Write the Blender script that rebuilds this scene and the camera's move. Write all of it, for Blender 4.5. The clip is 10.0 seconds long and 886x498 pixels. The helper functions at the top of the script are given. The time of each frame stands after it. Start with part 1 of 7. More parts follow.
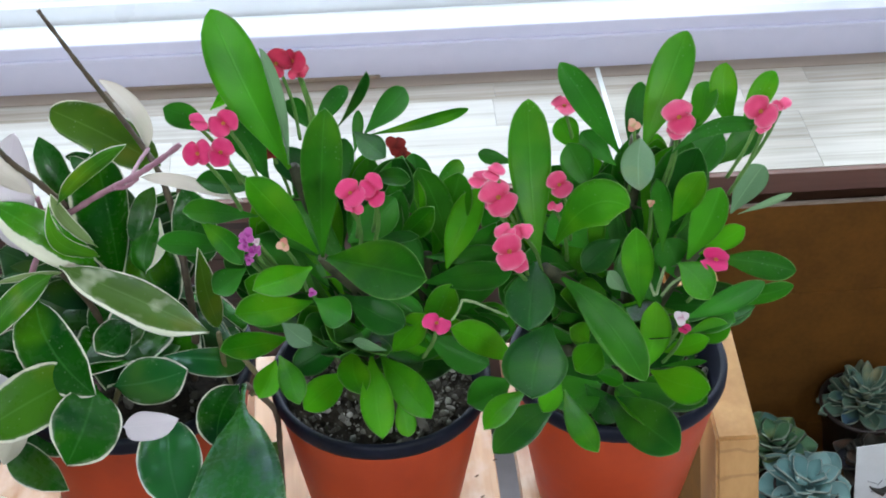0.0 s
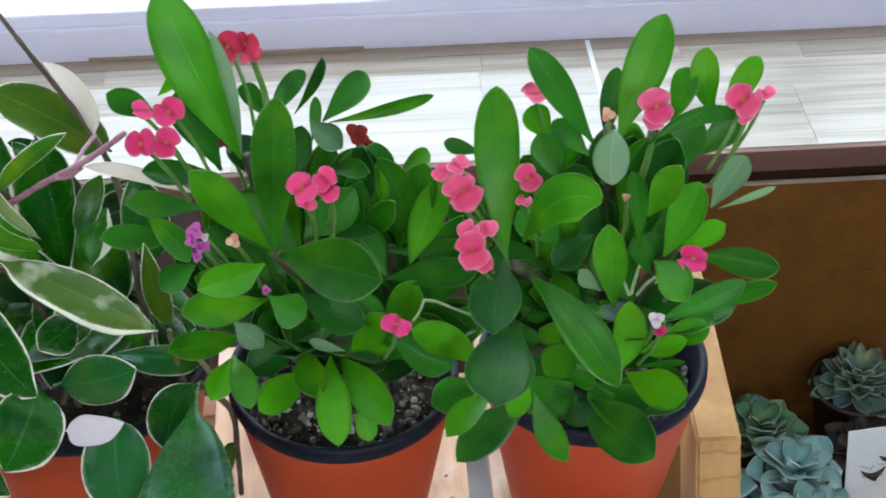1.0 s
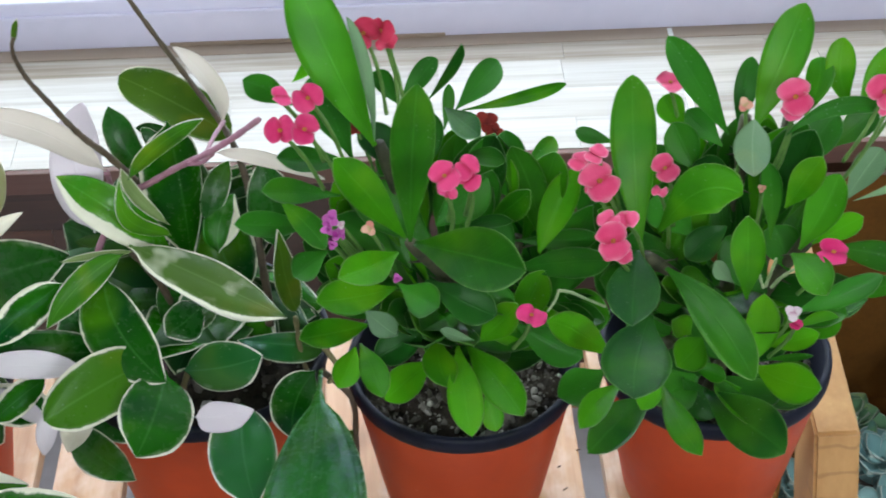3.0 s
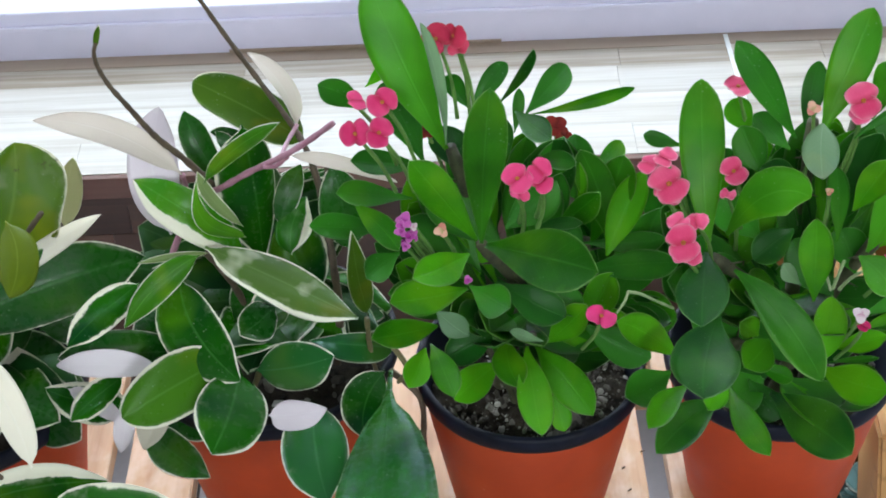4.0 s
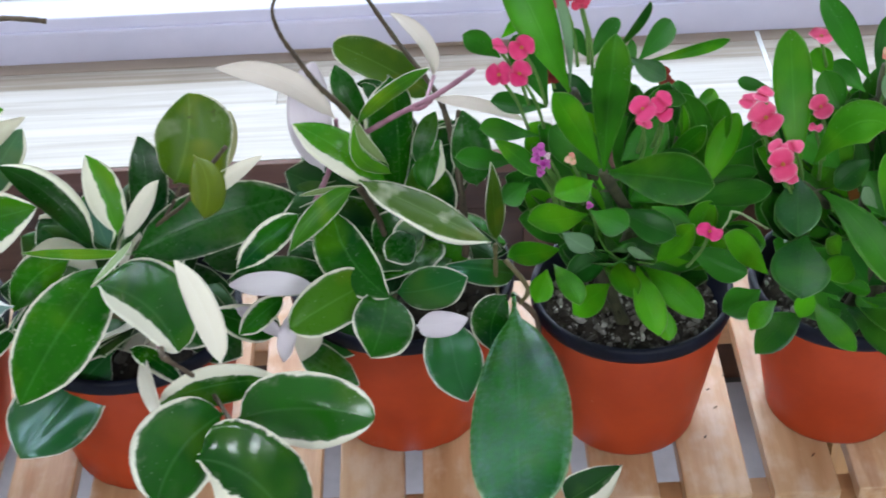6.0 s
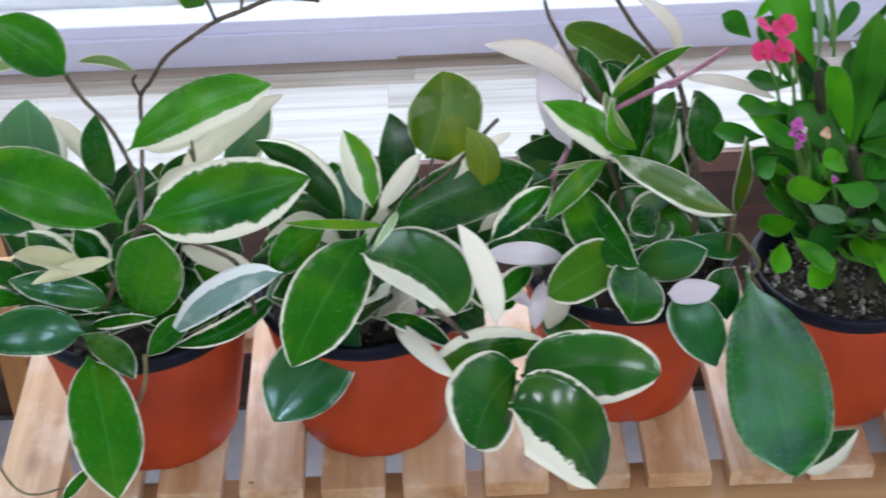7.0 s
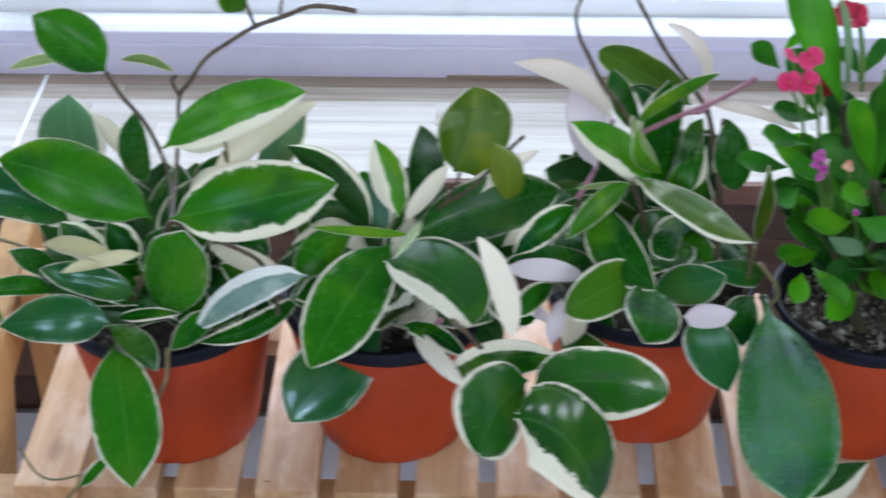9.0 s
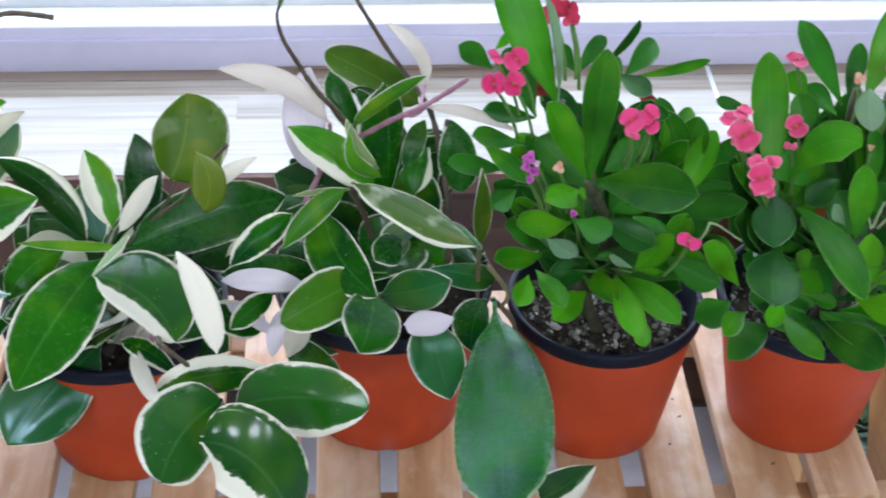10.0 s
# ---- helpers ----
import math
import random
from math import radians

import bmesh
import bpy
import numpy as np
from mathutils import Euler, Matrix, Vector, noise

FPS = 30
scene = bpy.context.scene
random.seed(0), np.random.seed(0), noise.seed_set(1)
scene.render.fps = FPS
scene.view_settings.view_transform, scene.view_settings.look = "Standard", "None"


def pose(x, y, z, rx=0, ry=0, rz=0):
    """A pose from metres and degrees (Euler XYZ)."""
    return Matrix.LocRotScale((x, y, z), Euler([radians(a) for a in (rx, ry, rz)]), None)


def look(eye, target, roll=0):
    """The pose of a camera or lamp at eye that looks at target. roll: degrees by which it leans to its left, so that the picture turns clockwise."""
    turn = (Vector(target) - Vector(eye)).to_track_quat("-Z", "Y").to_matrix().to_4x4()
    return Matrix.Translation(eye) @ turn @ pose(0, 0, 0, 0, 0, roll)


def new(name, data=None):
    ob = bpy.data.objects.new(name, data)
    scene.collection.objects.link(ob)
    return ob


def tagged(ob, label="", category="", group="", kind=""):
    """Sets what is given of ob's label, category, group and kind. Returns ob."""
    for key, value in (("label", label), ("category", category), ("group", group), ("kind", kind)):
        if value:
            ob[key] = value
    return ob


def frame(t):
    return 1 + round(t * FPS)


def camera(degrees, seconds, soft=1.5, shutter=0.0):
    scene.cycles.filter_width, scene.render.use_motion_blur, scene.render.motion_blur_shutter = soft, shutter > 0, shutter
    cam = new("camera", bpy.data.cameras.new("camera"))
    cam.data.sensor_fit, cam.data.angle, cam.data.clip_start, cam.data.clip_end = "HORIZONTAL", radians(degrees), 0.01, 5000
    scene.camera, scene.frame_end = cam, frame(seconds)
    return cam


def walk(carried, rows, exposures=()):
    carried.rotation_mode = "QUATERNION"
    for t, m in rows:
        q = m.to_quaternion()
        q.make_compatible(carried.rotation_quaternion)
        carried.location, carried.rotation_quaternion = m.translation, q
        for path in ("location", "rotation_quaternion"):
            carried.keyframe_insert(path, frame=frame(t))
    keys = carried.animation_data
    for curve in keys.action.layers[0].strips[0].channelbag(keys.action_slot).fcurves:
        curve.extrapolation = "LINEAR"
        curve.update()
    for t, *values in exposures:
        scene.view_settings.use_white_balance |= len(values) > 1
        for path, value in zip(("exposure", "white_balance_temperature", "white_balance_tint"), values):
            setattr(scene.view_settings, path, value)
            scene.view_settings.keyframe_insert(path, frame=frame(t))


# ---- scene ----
cam = camera(31.38, 10.0, soft=1.8, shutter=0.4)

PATH = [
    (0, look((-0.0078, -0.6842, 0.7316), (0.0445, 0.1020, 0.1159), -0.86)),
    (0.5, look((-0.0080, -0.6459, 0.7178), (0.0432, 0.1303, 0.0894), -0.67)),
    (1, look((0.0137, -0.6393, 0.7150), (0.0652, 0.1326, 0.0814), -0.51)),
    (1.5, look((0.0207, -0.6380, 0.7170), (0.0726, 0.1344, 0.0839), -0.51)),
    (2, look((0.0152, -0.6359, 0.7125), (0.0651, 0.1348, 0.0772), -0.60)),
    (2.5, look((-0.0113, -0.6360, 0.7143), (0.0300, 0.1326, 0.0759), -0.72)),
    (3, look((-0.0290, -0.6312, 0.7126), (-0.0057, 0.1370, 0.0727), -1.21)),
    (4.5, look((-0.0416, -0.6521, 0.7245), (-0.0542, 0.1209, 0.0903), -2.90)),
    (5, look((-0.0453, -0.6721, 0.7315), (-0.0606, 0.1004, 0.0966), -3.18)),
    (5.2, look((-0.0562, -0.6896, 0.7350), (-0.0731, 0.0799, 0.0966), -3.39)),
    (6.3, look((-0.1525, -0.7906, 0.7591), (-0.1487, -0.0022, 0.1439), -2.79)),
    (6.5, look((-0.1842, -0.8024, 0.7613), (-0.1803, -0.0127, 0.1479), -3.02)),
    (7, look((-0.2779, -0.8167, 0.7567), (-0.2688, -0.0222, 0.1495), -1.98)),
    (7.5, look((-0.3059, -0.8173, 0.7567), (-0.3046, -0.0225, 0.1499), -0.71)),
    (8, look((-0.3187, -0.8167, 0.7688), (-0.3259, -0.0214, 0.1627), -0.23)),
    (8.5, look((-0.3399, -0.8278, 0.7637), (-0.3658, -0.0285, 0.1633), -0.44)),
    (9, look((-0.2588, -0.8339, 0.7601), (-0.2834, -0.0303, 0.1653), -0.33)),
    (9.5, look((-0.1757, -0.8211, 0.7561), (-0.1723, -0.0170, 0.1617), 0.21)),
    (10, look((-0.1559, -0.8033, 0.7597), (-0.1085, -0.0086, 0.1546), 1.14)),
]
walk(cam, PATH, ((0.0, -0.07, 6150, 8), (2.5, -0.03, 6300, 8), (5.0, -0.07, 6250, 9), (7.0, -0.10, 6020, 14), (8.5, -0.33, 5920, 13), (10.0, 0.0, 5920, 14)))

# ---- world, light ----
world = bpy.data.worlds.new("world")
scene.world = world
world.use_nodes = True
wn, wl = world.node_tree.nodes, world.node_tree.links
sky = wn.new("ShaderNodeTexSky")
sky.sky_type, sky.sun_disc = "NISHITA", False
sky.sun_elevation, sky.sun_rotation = radians(48), radians(20)
wl.new(sky.outputs[0], wn["Background"].inputs[0])
wn["Background"].inputs[1].default_value = 0.12

sun = new("sun", bpy.data.lights.new("sun", "SUN"))
sun.data.energy, sun.data.angle, sun.data.color = 0.7, radians(10), (1.0, 0.97, 0.93)
sun.matrix_world = look((0.8, 3.0, 4.2), (0.0, 0.4, 0.0))


def area_lamp(name, m, w, h, watts, colour):
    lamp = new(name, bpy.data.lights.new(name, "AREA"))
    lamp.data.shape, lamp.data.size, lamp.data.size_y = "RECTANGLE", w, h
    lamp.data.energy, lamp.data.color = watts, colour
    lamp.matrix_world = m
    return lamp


# sky light that enters by the window over the ledge, and lamps added behind the camera
area_lamp("window_light", look((-0.5, 1.26, 0.86), (-0.5, 0.1, 0.66)), 3.9, 1.66, 59, (0.86, 0.94, 1.0))
# four unseen lamps added behind the camera, for front fill and leaf highlights
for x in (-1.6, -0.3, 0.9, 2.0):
    area_lamp("ceiling_light", look((x, -2.1, 1.50), (-0.10, 0.0, 0.0)), 0.30, 0.36, 14.3, (0.93, 0.98, 1.0))


# ---- materials ----
def material(name, rough=0.5, metal=0.0, spec=0.5):
    m = bpy.data.materials.new(name)
    m.use_nodes = True
    b = m.node_tree.nodes["Principled BSDF"]
    b.inputs["Roughness"].default_value, b.inputs["Metallic"].default_value = rough, metal
    b.inputs["Specular IOR Level"].default_value = spec
    return m, m.node_tree.nodes, m.node_tree.links, b


def ramp(nodes, stops):
    r = nodes.new("ShaderNodeValToRGB")
    e = r.color_ramp.elements
    while len(e) < len(stops):
        e.new(0.5)
    for k, (p, c) in zip(e, stops):
        k.position, k.color = p, (*c, 1)
    return r


def math_node(nodes, links, op, a, b=None, c=None, clamp=False):
    n = nodes.new("ShaderNodeMath")
    n.operation, n.use_clamp = op, clamp
    for i, v in enumerate((a, b, c)):
        if v is None:
            continue
        if isinstance(v, (int, float)):
            n.inputs[i].default_value = v
        else:
            links.new(v, n.inputs[i])
    return n.outputs[0]


def mix_colour(nodes, links, fac, a, b, blend="MIX"):
    n = nodes.new("ShaderNodeMix")
    n.data_type, n.blend_type = "RGBA", blend
    for i, v in ((0, fac), (6, a), (7, b)):
        if isinstance(v, (int, float)):
            n.inputs[i].default_value = v
        elif isinstance(v, tuple):
            n.inputs[i].default_value = (*v, 1)
        else:
            links.new(v, n.inputs[i])
    return n.outputs[2]


def noise_node(nodes, links, vec, scale, detail=4.0, rough=0.5):
    n = nodes.new("ShaderNodeTexNoise")
    n.inputs["Scale"].default_value, n.inputs["Detail"].default_value, n.inputs["Roughness"].default_value = scale, detail, rough
    if vec is not None:
        links.new(vec, n.inputs["Vector"])
    return n.outputs["Fac"]


def bump_node(nodes, links, height, bsdf, strength, distance=0.001):
    n = nodes.new("ShaderNodeBump")
    n.inputs["Strength"].default_value, n.inputs["Distance"].default_value = strength, distance
    links.new(height, n.inputs["Height"])
    links.new(n.outputs[0], bsdf.inputs["Normal"])


def object_vector(nodes, links, stretch=(1, 1, 1), shuffle=0.0):
    """Object coordinates, stretched, shifted at random from piece to piece."""
    tc, mp = nodes.new("ShaderNodeTexCoord"), nodes.new("ShaderNodeMapping")
    mp.inputs["Scale"].default_value = stretch
    links.new(tc.outputs["Object"], mp.inputs["Vector"])
    if shuffle:
        info, cb = nodes.new("ShaderNodeObjectInfo"), nodes.new("ShaderNodeCombineXYZ")
        for i, k in enumerate((1.0, 1.7, 0.6)):
            links.new(math_node(nodes, links, "MULTIPLY", info.outputs["Random"], shuffle * k), cb.inputs[i])
        links.new(cb.outputs[0], mp.inputs["Location"])
    return mp.outputs[0]


def wood(name, dark, light, along, rough=0.45, tone=0.25, grain=1.0, bump=0.25, knots=0.0, figure=0.0):
    """Timber with grain along one axis; each piece takes a tone of its own."""
    m, n, l, b = material(name, rough)
    st = [34.0 * grain] * 3
    st["xyz".index(along)] = 2.2 * grain
    v = object_vector(n, l, st, 9.0)
    coarse, fine = noise_node(n, l, v, 1.0, 5, 0.55), noise_node(n, l, v, 5.0, 3, 0.6)
    mixed = math_node(n, l, "ADD", math_node(n, l, "MULTIPLY", coarse, 0.75), math_node(n, l, "MULTIPLY", fine, 0.25))
    rp = ramp(n, ((0.33, dark), (0.52, tuple((a + c) / 2 for a, c in zip(dark, light))), (0.68, light)))
    l.new(mixed, rp.inputs[0])
    col = rp.outputs[0]
    if knots:
        # scattered dark knots; pale patches mix wear with window sheen painted into the colour
        vo = n.new("ShaderNodeTexVoronoi")
        vo.inputs["Scale"].default_value = 17.0
        l.new(object_vector(n, l, (1.0, 0.5, 1.0), 5.0), vo.inputs["Vector"])
        spot = math_node(n, l, "MULTIPLY_ADD", vo.outputs["Distance"], -9.0, 1.35, clamp=True)
        col = mix_colour(n, l, math_node(n, l, "MULTIPLY", spot, 0.7 * knots), col, (0.17, 0.07, 0.025))
        worn = math_node(n, l, "MULTIPLY_ADD", noise_node(n, l, object_vector(n, l, (14, 9, 14), 3.0), 2.0, 4, 0.6), 6.0, -2.9, clamp=True)
        col = mix_colour(n, l, math_node(n, l, "MULTIPLY", worn, 0.55), col, (0.66, 0.54, 0.43))
        dark = math_node(n, l, "MULTIPLY_ADD", noise_node(n, l, object_vector(n, l, (60, 7, 60), 6.0), 1.0, 4, 0.6), 7.0, -4.0, clamp=True)
        col = mix_colour(n, l, math_node(n, l, "MULTIPLY", dark, 0.55), col, (0.30, 0.13, 0.045))
    if figure:
        # dark growth rings that cut across the front of the bent post
        sp = n.new("ShaderNodeSeparateXYZ")
        tc = n.new("ShaderNodeTexCoord")
        l.new(tc.outputs["Object"], sp.inputs[0])
        wob = noise_node(n, l, tc.outputs["Object"], 45, 2)
        ring = math_node(n, l, "SINE", math_node(n, l, "MULTIPLY_ADD", wob, 5.0, math_node(n, l, "MULTIPLY", sp.outputs[2], 400.0)))
        line = math_node(n, l, "MULTIPLY_ADD", ring, 6.0, -4.9, clamp=True)
        zone = math_node(n, l, "MULTIPLY", math_node(n, l, "MULTIPLY_ADD", sp.outputs[1], -400.0, -1.0, clamp=True), math_node(n, l, "MULTIPLY_ADD", sp.outputs[2], 40.0, 2.6, clamp=True))
        col = mix_colour(n, l, math_node(n, l, "MULTIPLY", math_node(n, l, "MULTIPLY", line, zone), 0.34 * figure), col, (0.16, 0.065, 0.022))
    info = n.new("ShaderNodeObjectInfo")
    val = math_node(n, l, "MULTIPLY_ADD", info.outputs["Random"], tone, 1 - tone / 2)
    hsv = n.new("ShaderNodeHueSaturation")
    l.new(val, hsv.inputs["Value"])
    l.new(col, hsv.inputs["Color"])
    l.new(hsv.outputs[0], b.inputs["Base Color"])
    l.new(math_node(n, l, "MULTIPLY_ADD", fine, 0.25, rough - 0.12), b.inputs["Roughness"])
    bump_node(n, l, fine, b, bump, 0.0006)
    return m


def plain(name, dark, light, scale=40.0, rough=0.6, bump=0.2, spec=0.5, detail=5.0, distance=0.0005):
    """A surface of two near tones, mottled coarse and fine, with fine relief."""
    m, n, l, b = material(name, rough, 0.0, spec)
    v = object_vector(n, l)
    a, c = noise_node(n, l, v, scale, detail), noise_node(n, l, v, scale * 7, 3)
    f = math_node(n, l, "ADD", math_node(n, l, "MULTIPLY", a, 0.7), math_node(n, l, "MULTIPLY", c, 0.3))
    rp = ramp(n, ((0.35, dark), (0.65, light)))
    l.new(f, rp.inputs[0])
    l.new(rp.outputs[0], b.inputs["Base Color"])
    l.new(math_node(n, l, "MULTIPLY_ADD", a, 0.2, rough - 0.1), b.inputs["Roughness"])
    bump_node(n, l, c, b, bump, distance)
    return m


def leaf_material(name, dark, light, margin=0.0, cream=(0.78, 0.74, 0.58), lean=0.0, rough=0.35, glow=0.18, vein=0.25, patch=0.0, spec=0.32, speck=0.0, scar=0.0, ribs=0.22, rim=0.0, bloom=0.0, hue=0.8, jag=1.0):
    """A leaf blade. margin: share of the half width that is pale; lean: shifts the pale zone to one side; patch: pale-green blotches."""
    m, n, l, b = material(name, rough, 0.0, spec)
    uv = n.new("ShaderNodeUVMap")
    sp = n.new("ShaderNodeSeparateXYZ")
    l.new(uv.outputs[0], sp.inputs[0])
    along = sp.outputs[0]
    across = math_node(n, l, "MULTIPLY_ADD", sp.outputs[1], 2.0, -1.0)
    dist = math_node(n, l, "ABSOLUTE", math_node(n, l, "ADD", across, lean))
    vec = object_vector(n, l, (1, 1, 1), 7.0)
    big, fine = noise_node(n, l, vec, 38, 3), noise_node(n, l, vec, 260, 3)
    info = n.new("ShaderNodeObjectInfo")
    tone = math_node(n, l, "ADD", math_node(n, l, "MULTIPLY", big, 0.45), math_node(n, l, "MULTIPLY", info.outputs["Random"], 0.55))
    rp = ramp(n, ((0.22, dark), (0.78, light)))
    l.new(tone, rp.inputs[0])
    col = rp.outputs[0]
    if hue and light[0] < 0.2:
        # yellower and bluer zones on one blade
        zone = math_node(n, l, "MULTIPLY_ADD", noise_node(n, l, vec, 26, 2), 6.0, -3.1, clamp=True)
        col = mix_colour(n, l, math_node(n, l, "MULTIPLY", zone, hue), col, (light[0] * 1.9 + 0.012, light[1] * 1.12, light[2] * 0.8))
        cool = math_node(n, l, "MULTIPLY_ADD", noise_node(n, l, vec, 19, 2), -6.0, 2.7, clamp=True)
        col = mix_colour(n, l, math_node(n, l, "MULTIPLY", cool, hue), col, (dark[0] * 0.9, dark[1] * 0.85, dark[2] * 2.0 + 0.008))
    # midrib and faint side veins
    rib = math_node(n, l, "SUBTRACT", 1.0, math_node(n, l, "MULTIPLY", math_node(n, l, "ABSOLUTE", across), 16.0), clamp=True)
    fan = math_node(n, l, "SUBTRACT", math_node(n, l, "MULTIPLY", along, 11.0), math_node(n, l, "MULTIPLY", math_node(n, l, "ABSOLUTE", across), 3.0))
    wave = math_node(n, l, "PINGPONG", fan, 0.5)
    side = math_node(n, l, "SUBTRACT", 1.0, math_node(n, l, "MULTIPLY", wave, 12.0), clamp=True)
    lines = math_node(n, l, "MAXIMUM", rib, math_node(n, l, "MULTIPLY", side, ribs))
    col = mix_colour(n, l, math_node(n, l, "MULTIPLY", lines, vein), col, tuple(min(1, c * 1.5 + 0.07) for c in light))
    if patch:
        spot = math_node(n, l, "MULTIPLY", math_node(n, l, "SUBTRACT", noise_node(n, l, vec, 55, 2), 0.53), 9.0, clamp=True)
        col = mix_colour(n, l, math_node(n, l, "MULTIPLY", spot, patch), col, tuple(0.5 * (a + c) for a, c in zip(light, cream)))
    if margin:
        ragged = math_node(n, l, "MULTIPLY_ADD", noise_node(n, l, vec, 130, 4, 0.68), 0.44 * jag * min(1, margin * 2 + 0.2), -0.22 * jag * min(1, margin * 2 + 0.2))
        tip = math_node(n, l, "MULTIPLY", math_node(n, l, "POWER", along, 9.0), 0.22)
        slow = math_node(n, l, "MULTIPLY_ADD", noise_node(n, l, vec, 30, 2, 0.5), 1.1 * margin + 0.10, -0.55 * margin - 0.05)
        edge = math_node(n, l, "ADD", math_node(n, l, "ADD", math_node(n, l, "ADD", dist, ragged), tip), slow if margin > 0.04 else 0.0)
        mask = math_node(n, l, "MULTIPLY", math_node(n, l, "SUBTRACT", edge, 1.0 - margin), 22.0, clamp=True)
        halo = math_node(n, l, "MULTIPLY", math_node(n, l, "SUBTRACT", edge, 0.9 - margin), 6.0, clamp=True)
        col = mix_colour(n, l, math_node(n, l, "MULTIPLY", halo, 0.3), col, tuple(0.6 * a + 0.4 * c * 0.6 for a, c in zip(light, cream)))
        splash = math_node(n, l, "MULTIPLY", math_node(n, l, "MULTIPLY_ADD", noise_node(n, l, vec, 85, 3, 0.6), 9.0, -5.1, clamp=True), math_node(n, l, "MULTIPLY", math_node(n, l, "SUBTRACT", edge, 0.72 - margin), 5.0, clamp=True))
        col = mix_colour(n, l, math_node(n, l, "MULTIPLY", splash, 0.5), col, tuple(0.55 * a + 0.45 * c * 0.5 for a, c in zip(light, cream)))
        if rim:
            thin = math_node(n, l, "ADD", math_node(n, l, "ABSOLUTE", across), math_node(n, l, "MULTIPLY", ragged, 0.4))
            mask = math_node(n, l, "MAXIMUM", mask, math_node(n, l, "MULTIPLY", math_node(n, l, "SUBTRACT", thin, 1.0 - rim), 22.0, clamp=True))
        col = mix_colour(n, l, mask, col, cream)
    if speck:
        # dried water spots and dust
        vo = n.new("ShaderNodeTexVoronoi")
        vo.inputs["Scale"].default_value = 330.0
        l.new(vec, vo.inputs["Vector"])
        dots = math_node(n, l, "MULTIPLY", math_node(n, l, "MULTIPLY_ADD", vo.outputs["Distance"], -9.0, 1.7, clamp=True), math_node(n, l, "MULTIPLY_ADD", noise_node(n, l, vec, 60, 3), 7.0, -3.6, clamp=True))
        col = mix_colour(n, l, math_node(n, l, "MULTIPLY", dots, speck), col, (0.42, 0.50, 0.40))
    if scar:
        # brown, scorched blotches on the outer half
        burn = math_node(n, l, "MULTIPLY_ADD", noise_node(n, l, vec, 75, 4, 0.65), 14.0, -8.3, clamp=True)
        burn = math_node(n, l, "MULTIPLY", burn, math_node(n, l, "MULTIPLY_ADD", along, 2.5, -0.9, clamp=True))
        col = mix_colour(n, l, math_node(n, l, "MULTIPLY", burn, scar), col, (0.05, 0.045, 0.012))
    if bloom:
        # gloss broken by a patchy, dusty bloom; its tint puts the window's blue in
        cloud = math_node(n, l, "MULTIPLY_ADD", noise_node(n, l, vec, 48, 5, 0.62), 3.4, -1.15, clamp=True)
        b.inputs["Specular Tint"].default_value = (0.62, 0.86, 1.0, 1)
        l.new(math_node(n, l, "MULTIPLY_ADD", cloud, spec * bloom, spec * (1 - bloom)), b.inputs["Specular IOR Level"])
    l.new(col, b.inputs["Base Color"])
    l.new(math_node(n, l, "MULTIPLY_ADD", fine, 0.6 * rough, 0.7 * rough), b.inputs["Roughness"])
    h = math_node(n, l, "ADD", math_node(n, l, "MULTIPLY", lines, -0.9 if ribs else -0.35), math_node(n, l, "MULTIPLY", fine, 0.35))
    bump_node(n, l, math_node(n, l, "ADD", h, math_node(n, l, "MULTIPLY", big, 1.5)), b, 0.30, 0.0008)
    tr, mx = n.new("ShaderNodeBsdfTranslucent"), n.new("ShaderNodeMixShader")
    l.new(col, tr.inputs[0])
    mx.inputs[0].default_value = glow
    l.new(b.outputs[0], mx.inputs[1])
    l.new(tr.outputs[0], mx.inputs[2])
    l.new(mx.outputs[0], n["Material Output"].inputs[0])
    return m


